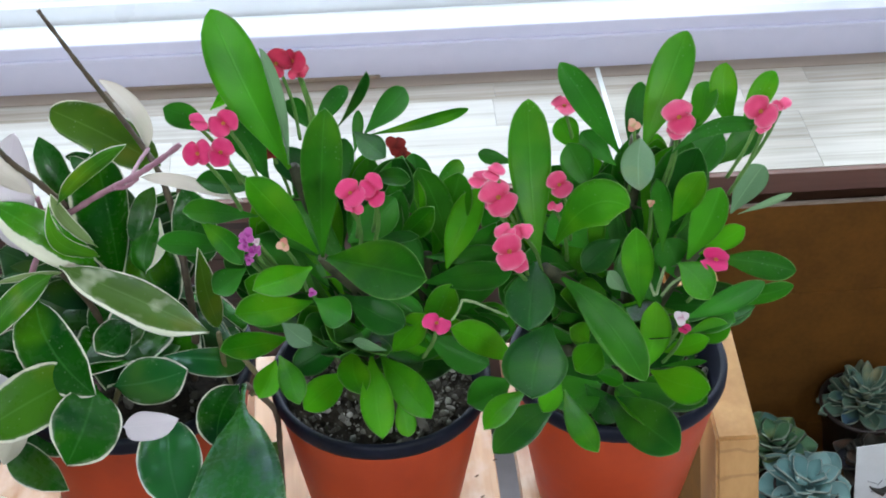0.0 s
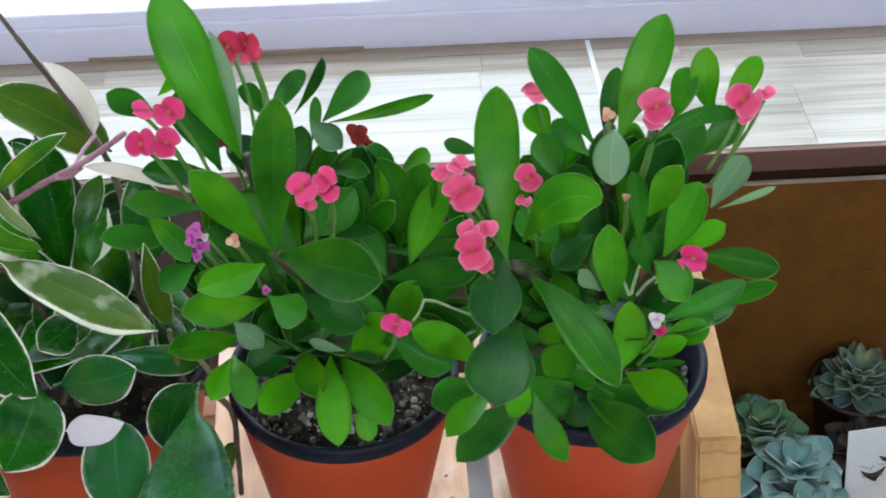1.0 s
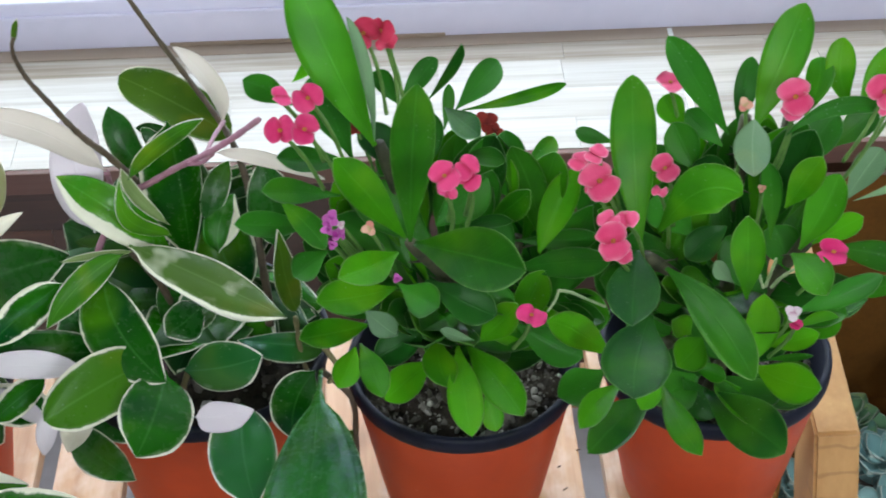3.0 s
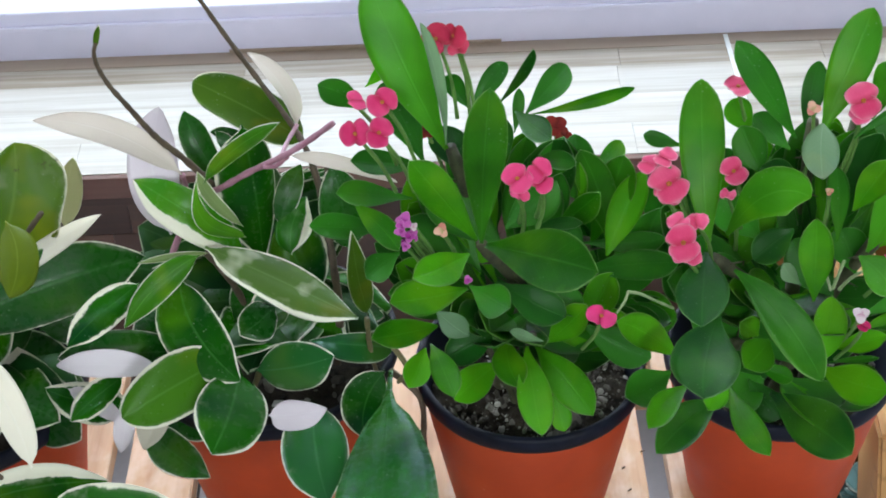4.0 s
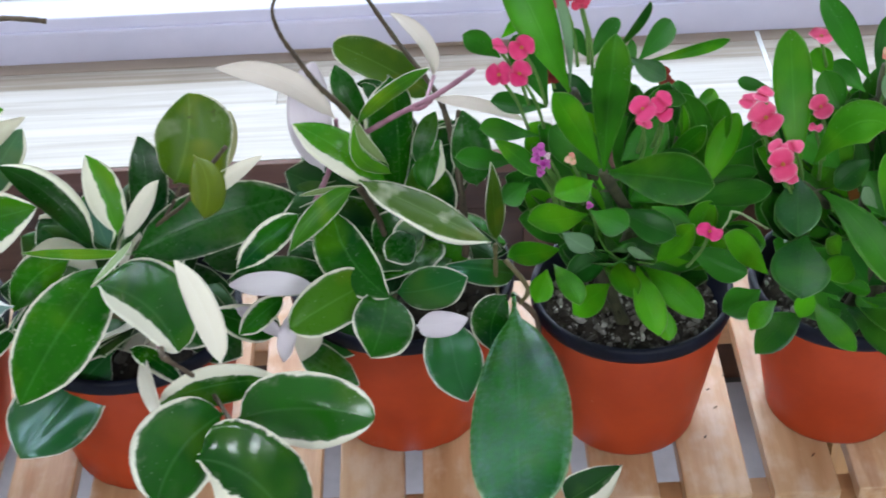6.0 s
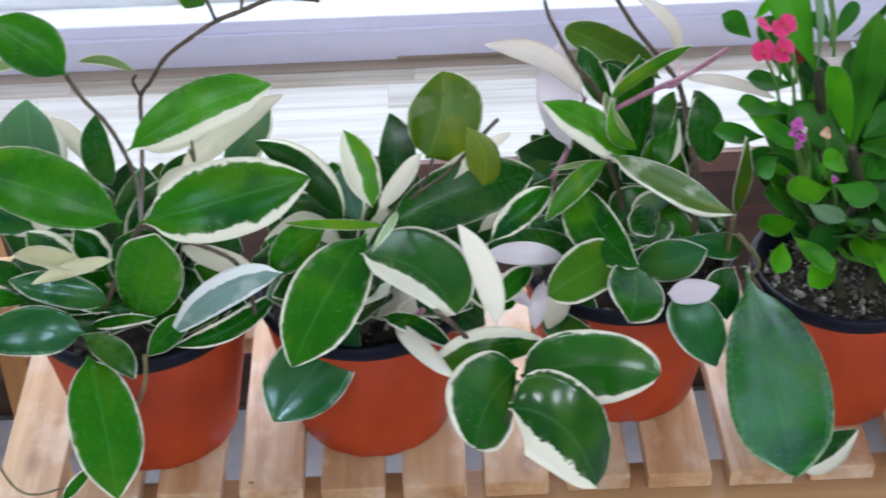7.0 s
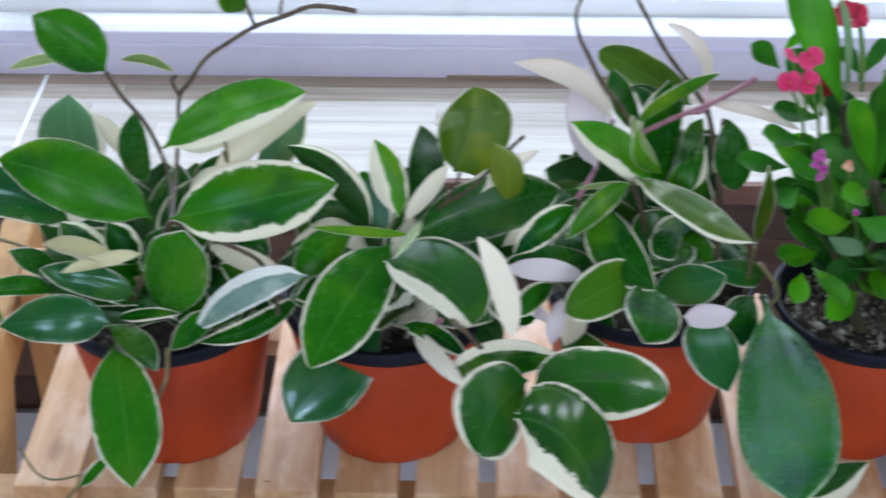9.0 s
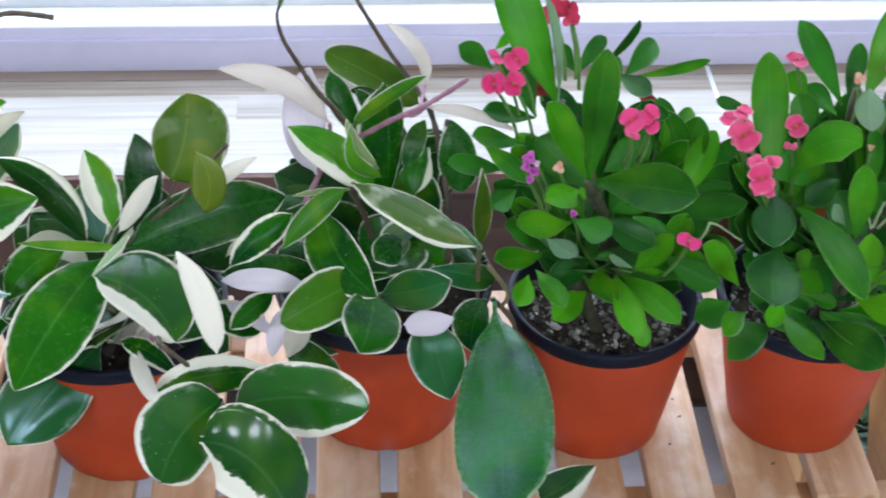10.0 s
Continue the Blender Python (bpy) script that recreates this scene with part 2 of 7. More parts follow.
CREAM = (0.84, 0.82, 0.66)
LEAF = {
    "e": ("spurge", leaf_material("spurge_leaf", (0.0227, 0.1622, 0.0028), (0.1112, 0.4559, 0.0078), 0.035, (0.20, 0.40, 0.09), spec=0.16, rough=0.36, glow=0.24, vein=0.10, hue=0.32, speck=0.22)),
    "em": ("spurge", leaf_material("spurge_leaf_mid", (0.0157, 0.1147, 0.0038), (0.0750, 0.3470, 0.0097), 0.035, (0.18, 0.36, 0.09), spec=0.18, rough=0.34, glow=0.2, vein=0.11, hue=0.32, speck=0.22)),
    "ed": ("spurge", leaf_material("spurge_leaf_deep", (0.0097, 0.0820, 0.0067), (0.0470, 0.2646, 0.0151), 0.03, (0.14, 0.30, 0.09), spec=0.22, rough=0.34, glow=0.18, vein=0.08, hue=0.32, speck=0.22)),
    "ep": ("spurge", leaf_material("spurge_leaf_pale", (0.16, 0.30, 0.15), (0.26, 0.42, 0.22), 0.0, rough=0.5, glow=0.25, vein=0.3)),
    "eg": ("spurge", leaf_material("spurge_leaf_grey", (0.10, 0.20, 0.09), (0.17, 0.30, 0.14), 0.0, rough=0.5, glow=0.2, vein=0.3)),
    "hr": ("hoya", leaf_material("hoya_leaf_rimmed", (0.0039, 0.0614, 0.0015), (0.0223, 0.1692, 0.0025), 0.085, CREAM, rough=0.26, glow=0.14, spec=0.15, speck=0.35, ribs=0.0)),
    "hm": ("hoya", leaf_material("hoya_leaf_margined", (0.0039, 0.0614, 0.0015), (0.0248, 0.1732, 0.0025), 0.22, CREAM, 0.07, rough=0.26, glow=0.16, spec=0.15, speck=0.35, ribs=0.0, jag=1.7, bloom=0.7)),
    "hb": ("hoya", leaf_material("hoya_leaf_bright", (0.0240, 0.1632, 0.0036), (0.0599, 0.2976, 0.0071), 0.26, CREAM, -0.24, rough=0.26, glow=0.2, spec=0.25, speck=0.35, ribs=0.0)),
    "hh": ("hoya", leaf_material("hoya_leaf_half", (0.0056, 0.0720, 0.0024), (0.0240, 0.1632, 0.0036), 0.34, CREAM, -0.32, rough=0.26, glow=0.16, spec=0.15, speck=0.35, ribs=0.0)),
    "hh2": ("hoya", leaf_material("hoya_leaf_half_other", (0.0056, 0.0720, 0.0024), (0.0240, 0.1632, 0.0036), 0.20, CREAM, 0.30, rough=0.26, glow=0.16, spec=0.15, patch=0.25, speck=0.35, ribs=0.0)),
    "hc": ("hoya", leaf_material("hoya_leaf_buff", (0.52, 0.50, 0.27), (0.72, 0.69, 0.44), 0.06, CREAM, rough=0.42, glow=0.25, vein=0.1)),
    # silver upper half: window sheen put into the colour, beside the pale variegation
    "hs": ("hoya", leaf_material("hoya_leaf_sheen_painted", (0.05, 0.14, 0.10), (0.20, 0.31, 0.27), 0.40, (0.78, 0.81, 0.78), 0.22, rough=0.25, glow=0.1, patch=0.5, speck=0.35, ribs=0.0, bloom=0.7)),
    "hw": ("hoya", leaf_material("hoya_leaf_cream", (0.78, 0.73, 0.60), (0.90, 0.86, 0.74), 0.0, CREAM, rough=0.42, glow=0.3, vein=0.16)),
    "hx": ("hoya", leaf_material("hoya_leaf_ivory", (0.74, 0.67, 0.60), (0.88, 0.82, 0.75), 0.0, CREAM, rough=0.42, glow=0.3, vein=0.16)),
    "hp": ("hoya", leaf_material("hoya_leaf_blush", (0.76, 0.69, 0.73), (0.88, 0.83, 0.86), 0.0, CREAM, rough=0.42, glow=0.3, vein=0.14)),
    "hq": ("hoya", leaf_material("hoya_leaf_glossy", (0.0032, 0.0499, 0.0018), (0.0136, 0.1133, 0.0030), 0.13, CREAM, rough=0.2, glow=0.10, spec=0.42, speck=0.35, ribs=0.0)),
    "hqm": ("hoya", leaf_material("hoya_leaf_glossy_margined", (0.0032, 0.0499, 0.0018), (0.0136, 0.1133, 0.0030), 0.17, CREAM, 0.07, rough=0.22, glow=0.10, spec=0.48, speck=0.35, ribs=0.0)),
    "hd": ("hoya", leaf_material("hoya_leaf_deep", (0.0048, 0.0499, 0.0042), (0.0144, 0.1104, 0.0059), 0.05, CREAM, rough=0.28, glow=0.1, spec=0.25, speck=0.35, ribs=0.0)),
    "hu": ("hoya", leaf_material("hoya_leaf_bluish", (0.0072, 0.0691, 0.0119), (0.0176, 0.1248, 0.0202), 0.05, CREAM, rough=0.22, glow=0.08, spec=0.6, speck=0.35, ribs=0.0, bloom=0.7)),
    "hk": ("hoya", leaf_material("hoya_leaf_underside", (0.055, 0.160, 0.060), (0.100, 0.240, 0.105), 0.08, CREAM, 0.12, rough=0.45, spec=0.20, glow=0.2, speck=0.35, ribs=0.0)),
    "hl": ("hoya", leaf_material("hoya_leaf_light", (0.0400, 0.1728, 0.0048), (0.0959, 0.3072, 0.0089), 0.06, CREAM, rough=0.32, spec=0.20, glow=0.22, speck=0.35, ribs=0.0)),
    "ho": ("hoya", leaf_material("hoya_leaf_olive", (0.0440, 0.1152, 0.0048), (0.0959, 0.2016, 0.0089), 0.05, CREAM, rough=0.4, glow=0.22, spec=0.15, speck=0.35, ribs=0.0)),
    "hos": ("hoya", leaf_material("hoya_leaf_scorched", (0.0520, 0.1250, 0.0030), (0.1100, 0.2250, 0.0050), 0.04, CREAM, rough=0.34, spec=0.20, glow=0.25, patch=0.2, speck=0.4, scar=0.85, ribs=0.0)),
    # inner leaves: the crown's shade put into a darker green and a dimmed rim
    "hz": ("hoya", leaf_material("hoya_leaf_inner_shaded", (0.005, 0.040, 0.005), (0.014, 0.085, 0.008), 0.022, (0.45, 0.50, 0.33), rough=0.32, glow=0.1, spec=0.19, speck=0.35, ribs=0.0)),
    "hn": ("hoya", leaf_material("hoya_leaf_green", (0.0112, 0.1008, 0.0024), (0.0367, 0.2160, 0.0042), 0.035, CREAM, rough=0.27, glow=0.15, spec=0.15, speck=0.35, ribs=0.0)),
    "hf": ("hoya", leaf_material("hoya_leaf_pale_green", (0.20, 0.30, 0.09), (0.32, 0.42, 0.17), 0.16, CREAM, rough=0.4, glow=0.3, spec=0.25, ribs=0.0)),
    "hbr": ("hoya", leaf_material("hoya_leaf_bright_edged", (0.0320, 0.1824, 0.0036), (0.0679, 0.2976, 0.0071), 0.20, CREAM, 0.24, rough=0.28, glow=0.2, spec=0.15, speck=0.35, ribs=0.0, rim=0.03)),
    "hqw": ("hoya", leaf_material("hoya_leaf_glossy_folded", (0.0032, 0.0499, 0.0018), (0.0136, 0.1133, 0.0030), 0.20, CREAM, 0.44, rough=0.20, glow=0.10, spec=0.42, speck=0.3, ribs=0.0, rim=0.09)),
    "hqj": ("hoya", leaf_material("hoya_leaf_glossy_jagged", (0.0032, 0.0499, 0.0018), (0.0144, 0.1171, 0.0030), 0.22, CREAM, 0.36, rough=0.20, glow=0.10, spec=0.42, speck=0.3, ribs=0.0, jag=2.6, rim=0.07)),
    "hyr": ("hoya", leaf_material("hoya_leaf_mellow_rimmed", (0.0280, 0.1152, 0.0036), (0.0599, 0.1920, 0.0071), 0.12, CREAM, rough=0.3, glow=0.16, spec=0.15, speck=0.35, ribs=0.0)),
    "hvr": ("hoya", leaf_material("hoya_leaf_faded_edged", (0.0400, 0.0912, 0.0131), (0.0799, 0.1584, 0.0238), 0.15, CREAM, 0.05, rough=0.35, spec=0.20, glow=0.12, patch=0.72, speck=0.35, ribs=0.0, rim=0.04)),
    "hg": ("hoya", leaf_material("hoya_leaf_plain", (0.0050, 0.0620, 0.0045), (0.0150, 0.1280, 0.0080), 0.03, (0.3, 0.42, 0.22), rough=0.27, glow=0.10, vein=0.12, spec=0.60, bloom=0.75, speck=0.5, ribs=0.0)),
    "hoy": ("hoya", leaf_material("hoya_leaf_yellowed", (0.070, 0.110, 0.0040), (0.150, 0.215, 0.0060), 0.0, CREAM, rough=0.4, glow=0.2, spec=0.12, scar=0.6, ribs=0.0)),
    "hde": ("hoya", leaf_material("hoya_leaf_dark_edged", (0.0030, 0.0300, 0.0020), (0.0090, 0.0640, 0.0035), 0.11, CREAM, 0.24, rough=0.3, glow=0.1, spec=0.15, speck=0.3, ribs=0.0)),
    "hmr": ("hoya", leaf_material("hoya_leaf_half_cream", (0.0450, 0.2000, 0.0040), (0.0850, 0.3200, 0.0080), 0.42, CREAM, -0.36, rough=0.35, spec=0.20, glow=0.2, speck=0.3, ribs=0.0)),
}


def petal_material(name, dark, light, throat, pale=0.0):
    """A bract: deeper towards its foot, finely veined, paler along the rim."""
    m, n, l, b = material(name, 0.55, 0.0, 0.2)
    uv, sp = n.new("ShaderNodeUVMap"), n.new("ShaderNodeSeparateXYZ")
    l.new(uv.outputs[0], sp.inputs[0])
    across = math_node(n, l, "ABSOLUTE", math_node(n, l, "MULTIPLY_ADD", sp.outputs[1], 2.0, -1.0))
    vec = object_vector(n, l, (1, 1, 1), 7.0)
    info = n.new("ShaderNodeObjectInfo")
    rp = ramp(n, ((0.25, dark), (0.75, light)))
    l.new(math_node(n, l, "ADD", math_node(n, l, "MULTIPLY", noise_node(n, l, vec, 170, 3), 0.55), math_node(n, l, "MULTIPLY", info.outputs["Random"], 0.45)), rp.inputs[0])
    deep = math_node(n, l, "MULTIPLY_ADD", sp.outputs[0], -3.2, 1.15, clamp=True)
    col = mix_colour(n, l, math_node(n, l, "MULTIPLY", deep, 0.75), rp.outputs[0], throat)
    fan = math_node(n, l, "PINGPONG", math_node(n, l, "MULTIPLY", sp.outputs[1], 9.0), 0.5)
    vein = math_node(n, l, "SUBTRACT", 1.0, math_node(n, l, "MULTIPLY", fan, 5.0), clamp=True)
    col = mix_colour(n, l, math_node(n, l, "MULTIPLY", vein, 0.05), col, throat)
    rim = math_node(n, l, "MAXIMUM", math_node(n, l, "POWER", across, 7.0), math_node(n, l, "POWER", sp.outputs[0], 9.0))
    col = mix_colour(n, l, math_node(n, l, "MULTIPLY", rim, pale), col, tuple(0.55 * c + 0.4 for c in light))
    l.new(col, b.inputs["Base Color"])
    bump_node(n, l, math_node(n, l, "ADD", math_node(n, l, "MULTIPLY", vein, 0.3), noise_node(n, l, vec, 300, 3)), b, 0.3, 0.0005)
    tr, mx = n.new("ShaderNodeBsdfTranslucent"), n.new("ShaderNodeMixShader")
    l.new(col, tr.inputs[0])
    mx.inputs[0].default_value = 0.22
    l.new(b.outputs[0], mx.inputs[1])
    l.new(tr.outputs[0], mx.inputs[2])
    l.new(mx.outputs[0], n["Material Output"].inputs[0])
    return m


PETAL = {
    "pink": petal_material("petal_pink", (0.66, 0.028, 0.15), (0.80, 0.075, 0.25), (0.48, 0.012, 0.06), 0.3),
    "coral": petal_material("petal_coral", (0.70, 0.045, 0.16), (0.83, 0.12, 0.27), (0.52, 0.02, 0.07), 0.6),
    "rose": petal_material("petal_rose", (0.54, 0.022, 0.075), (0.70, 0.060, 0.145), (0.30, 0.01, 0.02), 0.1),
    "magenta": petal_material("petal_magenta", (0.66, 0.018, 0.15), (0.80, 0.05, 0.24), (0.45, 0.01, 0.08), 0.15),
    "dried": petal_material("petal_dried", (0.22, 0.016, 0.016), (0.40, 0.045, 0.03), (0.12, 0.01, 0.01)),
    "violet": petal_material("petal_violet", (0.36, 0.02, 0.27), (0.62, 0.14, 0.50), (0.25, 0.01, 0.18), 0.4),
    "bud": petal_material("petal_bud", (0.72, 0.22, 0.20), (0.80, 0.50, 0.36), (0.45, 0.40, 0.14)),
    "whitepink": petal_material("petal_white", (0.72, 0.56, 0.60), (0.85, 0.78, 0.80), (0.62, 0.30, 0.42)),
}
STEM = {
    "stem": plain("hoya_stem", (0.045, 0.030, 0.018), (0.12, 0.085, 0.05), 90, 0.6, 0.4),
    "vine": plain("hoya_vine", (0.10, 0.085, 0.035), (0.20, 0.17, 0.07), 90, 0.6, 0.4),
    "pink": plain("hoya_shoot", (0.26, 0.10, 0.15), (0.42, 0.21, 0.27), 90, 0.5, 0.3),
    "pale": plain("hoya_pale_shoot", (0.40, 0.36, 0.28), (0.55, 0.52, 0.42), 90, 0.5, 0.3),
    "green": plain("spurge_stalk", (0.07, 0.17, 0.03), (0.15, 0.28, 0.06), 90, 0.5, 0.3),
    "sprig": plain("spurge_sprig", (0.20, 0.30, 0.12), (0.36, 0.45, 0.24), 90, 0.5, 0.3),
    "thorn": plain("spurge_stem", (0.030, 0.034, 0.016), (0.085, 0.085, 0.042), 120, 0.7, 0.6),
}


def pot_material():
    """Orange-red plastic, faintly mottled, with small pale scuffs and specks."""
    m, n, l, b = material("pot_plastic", 0.50, 0.0, 0.22)
    v = object_vector(n, l, (1, 1, 1), 3.0)
    big, fine = noise_node(n, l, v, 14, 4), noise_node(n, l, v, 120, 3)
    rp = ramp(n, ((0.35, (0.36, 0.042, 0.011)), (0.65, (0.46, 0.062, 0.016))))
    l.new(math_node(n, l, "ADD", math_node(n, l, "MULTIPLY", big, 0.75), math_node(n, l, "MULTIPLY", fine, 0.25)), rp.inputs[0])
    vo = n.new("ShaderNodeTexVoronoi")
    vo.inputs["Scale"].default_value = 70.0
    l.new(v, vo.inputs["Vector"])
    speck = math_node(n, l, "MULTIPLY_ADD", vo.outputs["Distance"], -26.0, 2.2, clamp=True)
    patchy = math_node(n, l, "MULTIPLY_ADD", big, 9.0, -5.0, clamp=True)
    col = mix_colour(n, l, math_node(n, l, "MULTIPLY", math_node(n, l, "MULTIPLY", speck, patchy), 0.65), rp.outputs[0], (0.62, 0.30, 0.22))
    l.new(col, b.inputs["Base Color"])
    l.new(math_node(n, l, "MULTIPLY_ADD", fine, 0.2, 0.38), b.inputs["Roughness"])
    bump_node(n, l, fine, b, 0.12, 0.0005)
    return m


POT = pot_material()
LIP = plain("pot_lip", (0.003, 0.004, 0.008), (0.008, 0.010, 0.024), 30, 0.5, 0.1, 0.18)
SOIL = plain("soil", (0.012, 0.009, 0.007), (0.07, 0.055, 0.04), 160, 0.95, 1.0, 0.2, 6, 0.003)
HEART = plain("flower_heart", (0.34, 0.07, 0.015), (0.55, 0.20, 0.03), 300, 0.6, 0.3)
BARK = plain("bark_chip", (0.14, 0.085, 0.045), (0.30, 0.20, 0.11), 120, 0.9, 0.8, 0.2)


def gravel_material():
    m, n, l, b = material("gravel", 0.9)
    geo = n.new("ShaderNodeNewGeometry")
    rp = ramp(n, ((0.0, (0.03, 0.024, 0.018)), (0.40, (0.085, 0.075, 0.06)), (0.80, (0.19, 0.175, 0.15)), (1.0, (0.48, 0.46, 0.41))))
    l.new(geo.outputs["Random Per Island"], rp.inputs[0])
    l.new(rp.outputs[0], b.inputs["Base Color"])
    bump_node(n, l, noise_node(n, l, object_vector(n, l), 500, 3), b, 0.6, 0.0006)
    return m


GRAVEL = gravel_material()
PINE = wood("pine_slat", (0.36, 0.190, 0.085), (0.64, 0.435, 0.255), "y", 0.42, 0.30, 1.0, 0.4, knots=1.0)
PINE_POST = wood("pine_post", (0.32, 0.15, 0.045), (0.54, 0.30, 0.11), "z", 0.5, 0.15)
PINE_FIGURED = wood("pine_figured", (0.38, 0.190, 0.058), (0.61, 0.36, 0.140), "z", 0.45, 0.1, figure=1.0)
PINE_RAIL = wood("pine_rail", (0.34, 0.18, 0.08), (0.55, 0.33, 0.165), "x", 0.5, 0.2)


def ledge_material(name="pale_laminate", low=(0.475, 0.440, 0.390), high=(0.605, 0.580, 0.545)):
    """Pale worn laminate with long tan streaks; each strip takes a tone of its own."""
    m, n, l, b = material(name, 0.30)
    long = object_vector(n, l, (1.6, 46, 46), 9.0)
    broad, fine = noise_node(n, l, long, 1.0, 3, 0.5), noise_node(n, l, long, 4.0, 4, 0.6)
    rp = ramp(n, ((0.36, low), (0.60, high)))
    l.new(math_node(n, l, "ADD", math_node(n, l, "MULTIPLY", broad, 0.6), math_node(n, l, "MULTIPLY", fine, 0.4)), rp.inputs[0])
    streak = math_node(n, l, "MULTIPLY_ADD", noise_node(n, l, object_vector(n, l, (1.1, 62, 62), 4.0), 1.0, 3, 0.55), 6.0, -2.95, clamp=True)
    info = n.new("ShaderNodeObjectInfo")
    share = math_node(n, l, "MULTIPLY_ADD", info.outputs["Random"], 0.55, 0.06)
    col = mix_colour(n, l, math_node(n, l, "MULTIPLY", streak, share), rp.outputs[0], (0.29, 0.22, 0.155))
    hsv = n.new("ShaderNodeHueSaturation")
    l.new(math_node(n, l, "MULTIPLY_ADD", info.outputs["Random"], -0.16, 1.04), hsv.inputs["Value"])
    l.new(col, hsv.inputs["Color"])
    l.new(hsv.outputs[0], b.inputs["Base Color"])
    l.new(math_node(n, l, "MULTIPLY_ADD", fine, 0.25, 0.2), b.inputs["Roughness"])
    return m


LEDGE_WOOD = ledge_material()
LEDGE_WARM = ledge_material("warm_laminate", (0.34, 0.30, 0.24), (0.52, 0.485, 0.43))
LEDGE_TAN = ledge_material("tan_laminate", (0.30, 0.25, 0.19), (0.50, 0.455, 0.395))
LEDGE_REAR = wood("shaded_brown_edge", (0.24, 0.17, 0.12), (0.42, 0.34, 0.27), "x", 0.35, 0.2, 0.4, 0.08)
WALL_WOOD = wood("brown_laminate", (0.040, 0.017, 0.009), (0.105, 0.046, 0.025), "x", 0.35, 0.55, 0.7, 0.08)
TRIM_WOOD = wood("brown_trim", (0.10, 0.042, 0.030), (0.18, 0.085, 0.060), "x", 0.35, 0.15, 0.6, 0.08)
FRAME = plain("window_frame_paint", (0.68, 0.67, 0.84), (0.75, 0.73, 0.90), 6, 0.35, 0.03)
TRACK = plain("window_track", (0.86, 0.88, 0.90), (0.91, 0.93, 0.95), 8, 0.3, 0.03)
SEAM = plain("ledge_seam", (0.78, 0.80, 0.80), (0.86, 0.88, 0.88), 30, 0.3, 0.03)
TILE = plain("floor_tile", (0.42, 0.40, 0.43), (0.54, 0.51, 0.55), 9, 0.45, 0.08)
GROUT = plain("grout", (0.10, 0.09, 0.085), (0.15, 0.14, 0.13), 60, 0.9, 0.3)
PLASTER = plain("plaster", (0.40, 0.39, 0.38), (0.48, 0.47, 0.46), 10, 0.8, 0.1)
CARD = plain("cardboard", (0.120, 0.051, 0.0085), (0.180, 0.075, 0.012), 22, 0.85, 0.15, 0.2)
CARD_EDGE = plain("cardboard_edge", (0.26, 0.20, 0.16), (0.36, 0.29, 0.24), 60, 0.9, 0.5, 0.2)
PAPER = plain("paper", (0.80, 0.82, 0.86), (0.86, 0.88, 0.92), 30, 0.7, 0.06)
INK = plain("ink", (0.26, 0.27, 0.32), (0.36, 0.37, 0.42), 60, 0.6, 0.05)
SUCC_BLUE = leaf_material("succulent_blue", (0.12, 0.24, 0.24), (0.23, 0.37, 0.36), 0.05, (0.42, 0.48, 0.44), rough=0.6, glow=0.05, vein=0.0)
SUCC_GREY = leaf_material("succulent_grey", (0.075, 0.15, 0.11), (0.16, 0.26, 0.19), 0.05, (0.30, 0.36, 0.28), rough=0.6, glow=0.05, vein=0.0)
SUCC_GREEN = leaf_material("succulent_green", (0.06, 0.15, 0.075), (0.12, 0.25, 0.12), 0.04, (0.26, 0.32, 0.24), rough=0.6, glow=0.05, vein=0.0)
# dark rosette, its shadow inside the box put into the colour as well
SUCC_DARK_SHADED = leaf_material("succulent_dark_shaded", (0.030, 0.032, 0.026), (0.065, 0.060, 0.050), 0.03, (0.10, 0.09, 0.08), rough=0.6, glow=0.03, vein=0.0)
DARK_POT = plain("dark_pot", (0.014, 0.010, 0.009), (0.035, 0.020, 0.017), 30, 0.5, 0.15)
DAISY_LEAF = leaf_material("daisy_leaf", (0.05, 0.20, 0.02), (0.11, 0.34, 0.04), rough=0.5, glow=0.2)


# ---- shape helpers ----
def part(name, data, mat, parent=None, label=""):
    """Links a bmesh or mesh as one mesh object under a thing or a part."""
    if isinstance(data, bmesh.types.BMesh):
        me = bpy.data.meshes.new(name)
        data.normal_update()
        data.to_mesh(me)
        data.free()
    else:
        me = data
    if mat and not me.materials:
        me.materials.append(mat)
    ob = new(name, me)
    if parent:
        ob.parent = parent
        ob.matrix_parent_inverse = parent.matrix_world.inverted()
    return tagged(ob, label)


def thing(name, place, label, category, group="", kind=""):
    ob = new(name)
    ob.location, ob.empty_display_size = place, 0.02
    bpy.context.view_layer.update()
    return tagged(ob, label, category, group, kind)


def box(x0, x1, y0, y1, z0, z1, bevel=0.0):
    bm = bmesh.new()
    bmesh.ops.create_cube(bm, size=1)
    for v in bm.verts:
        v.co = Vector((x0 if v.co.x < 0 else x1, y0 if v.co.y < 0 else y1, z0 if v.co.z < 0 else z1))
    if bevel:
        bmesh.ops.bevel(bm, geom=bm.edges[:], offset=bevel, segments=2, affect="EDGES", profile=0.6)
    return bm


def smooth(bm):
    for f in bm.faces:
        f.smooth = True
    return bm


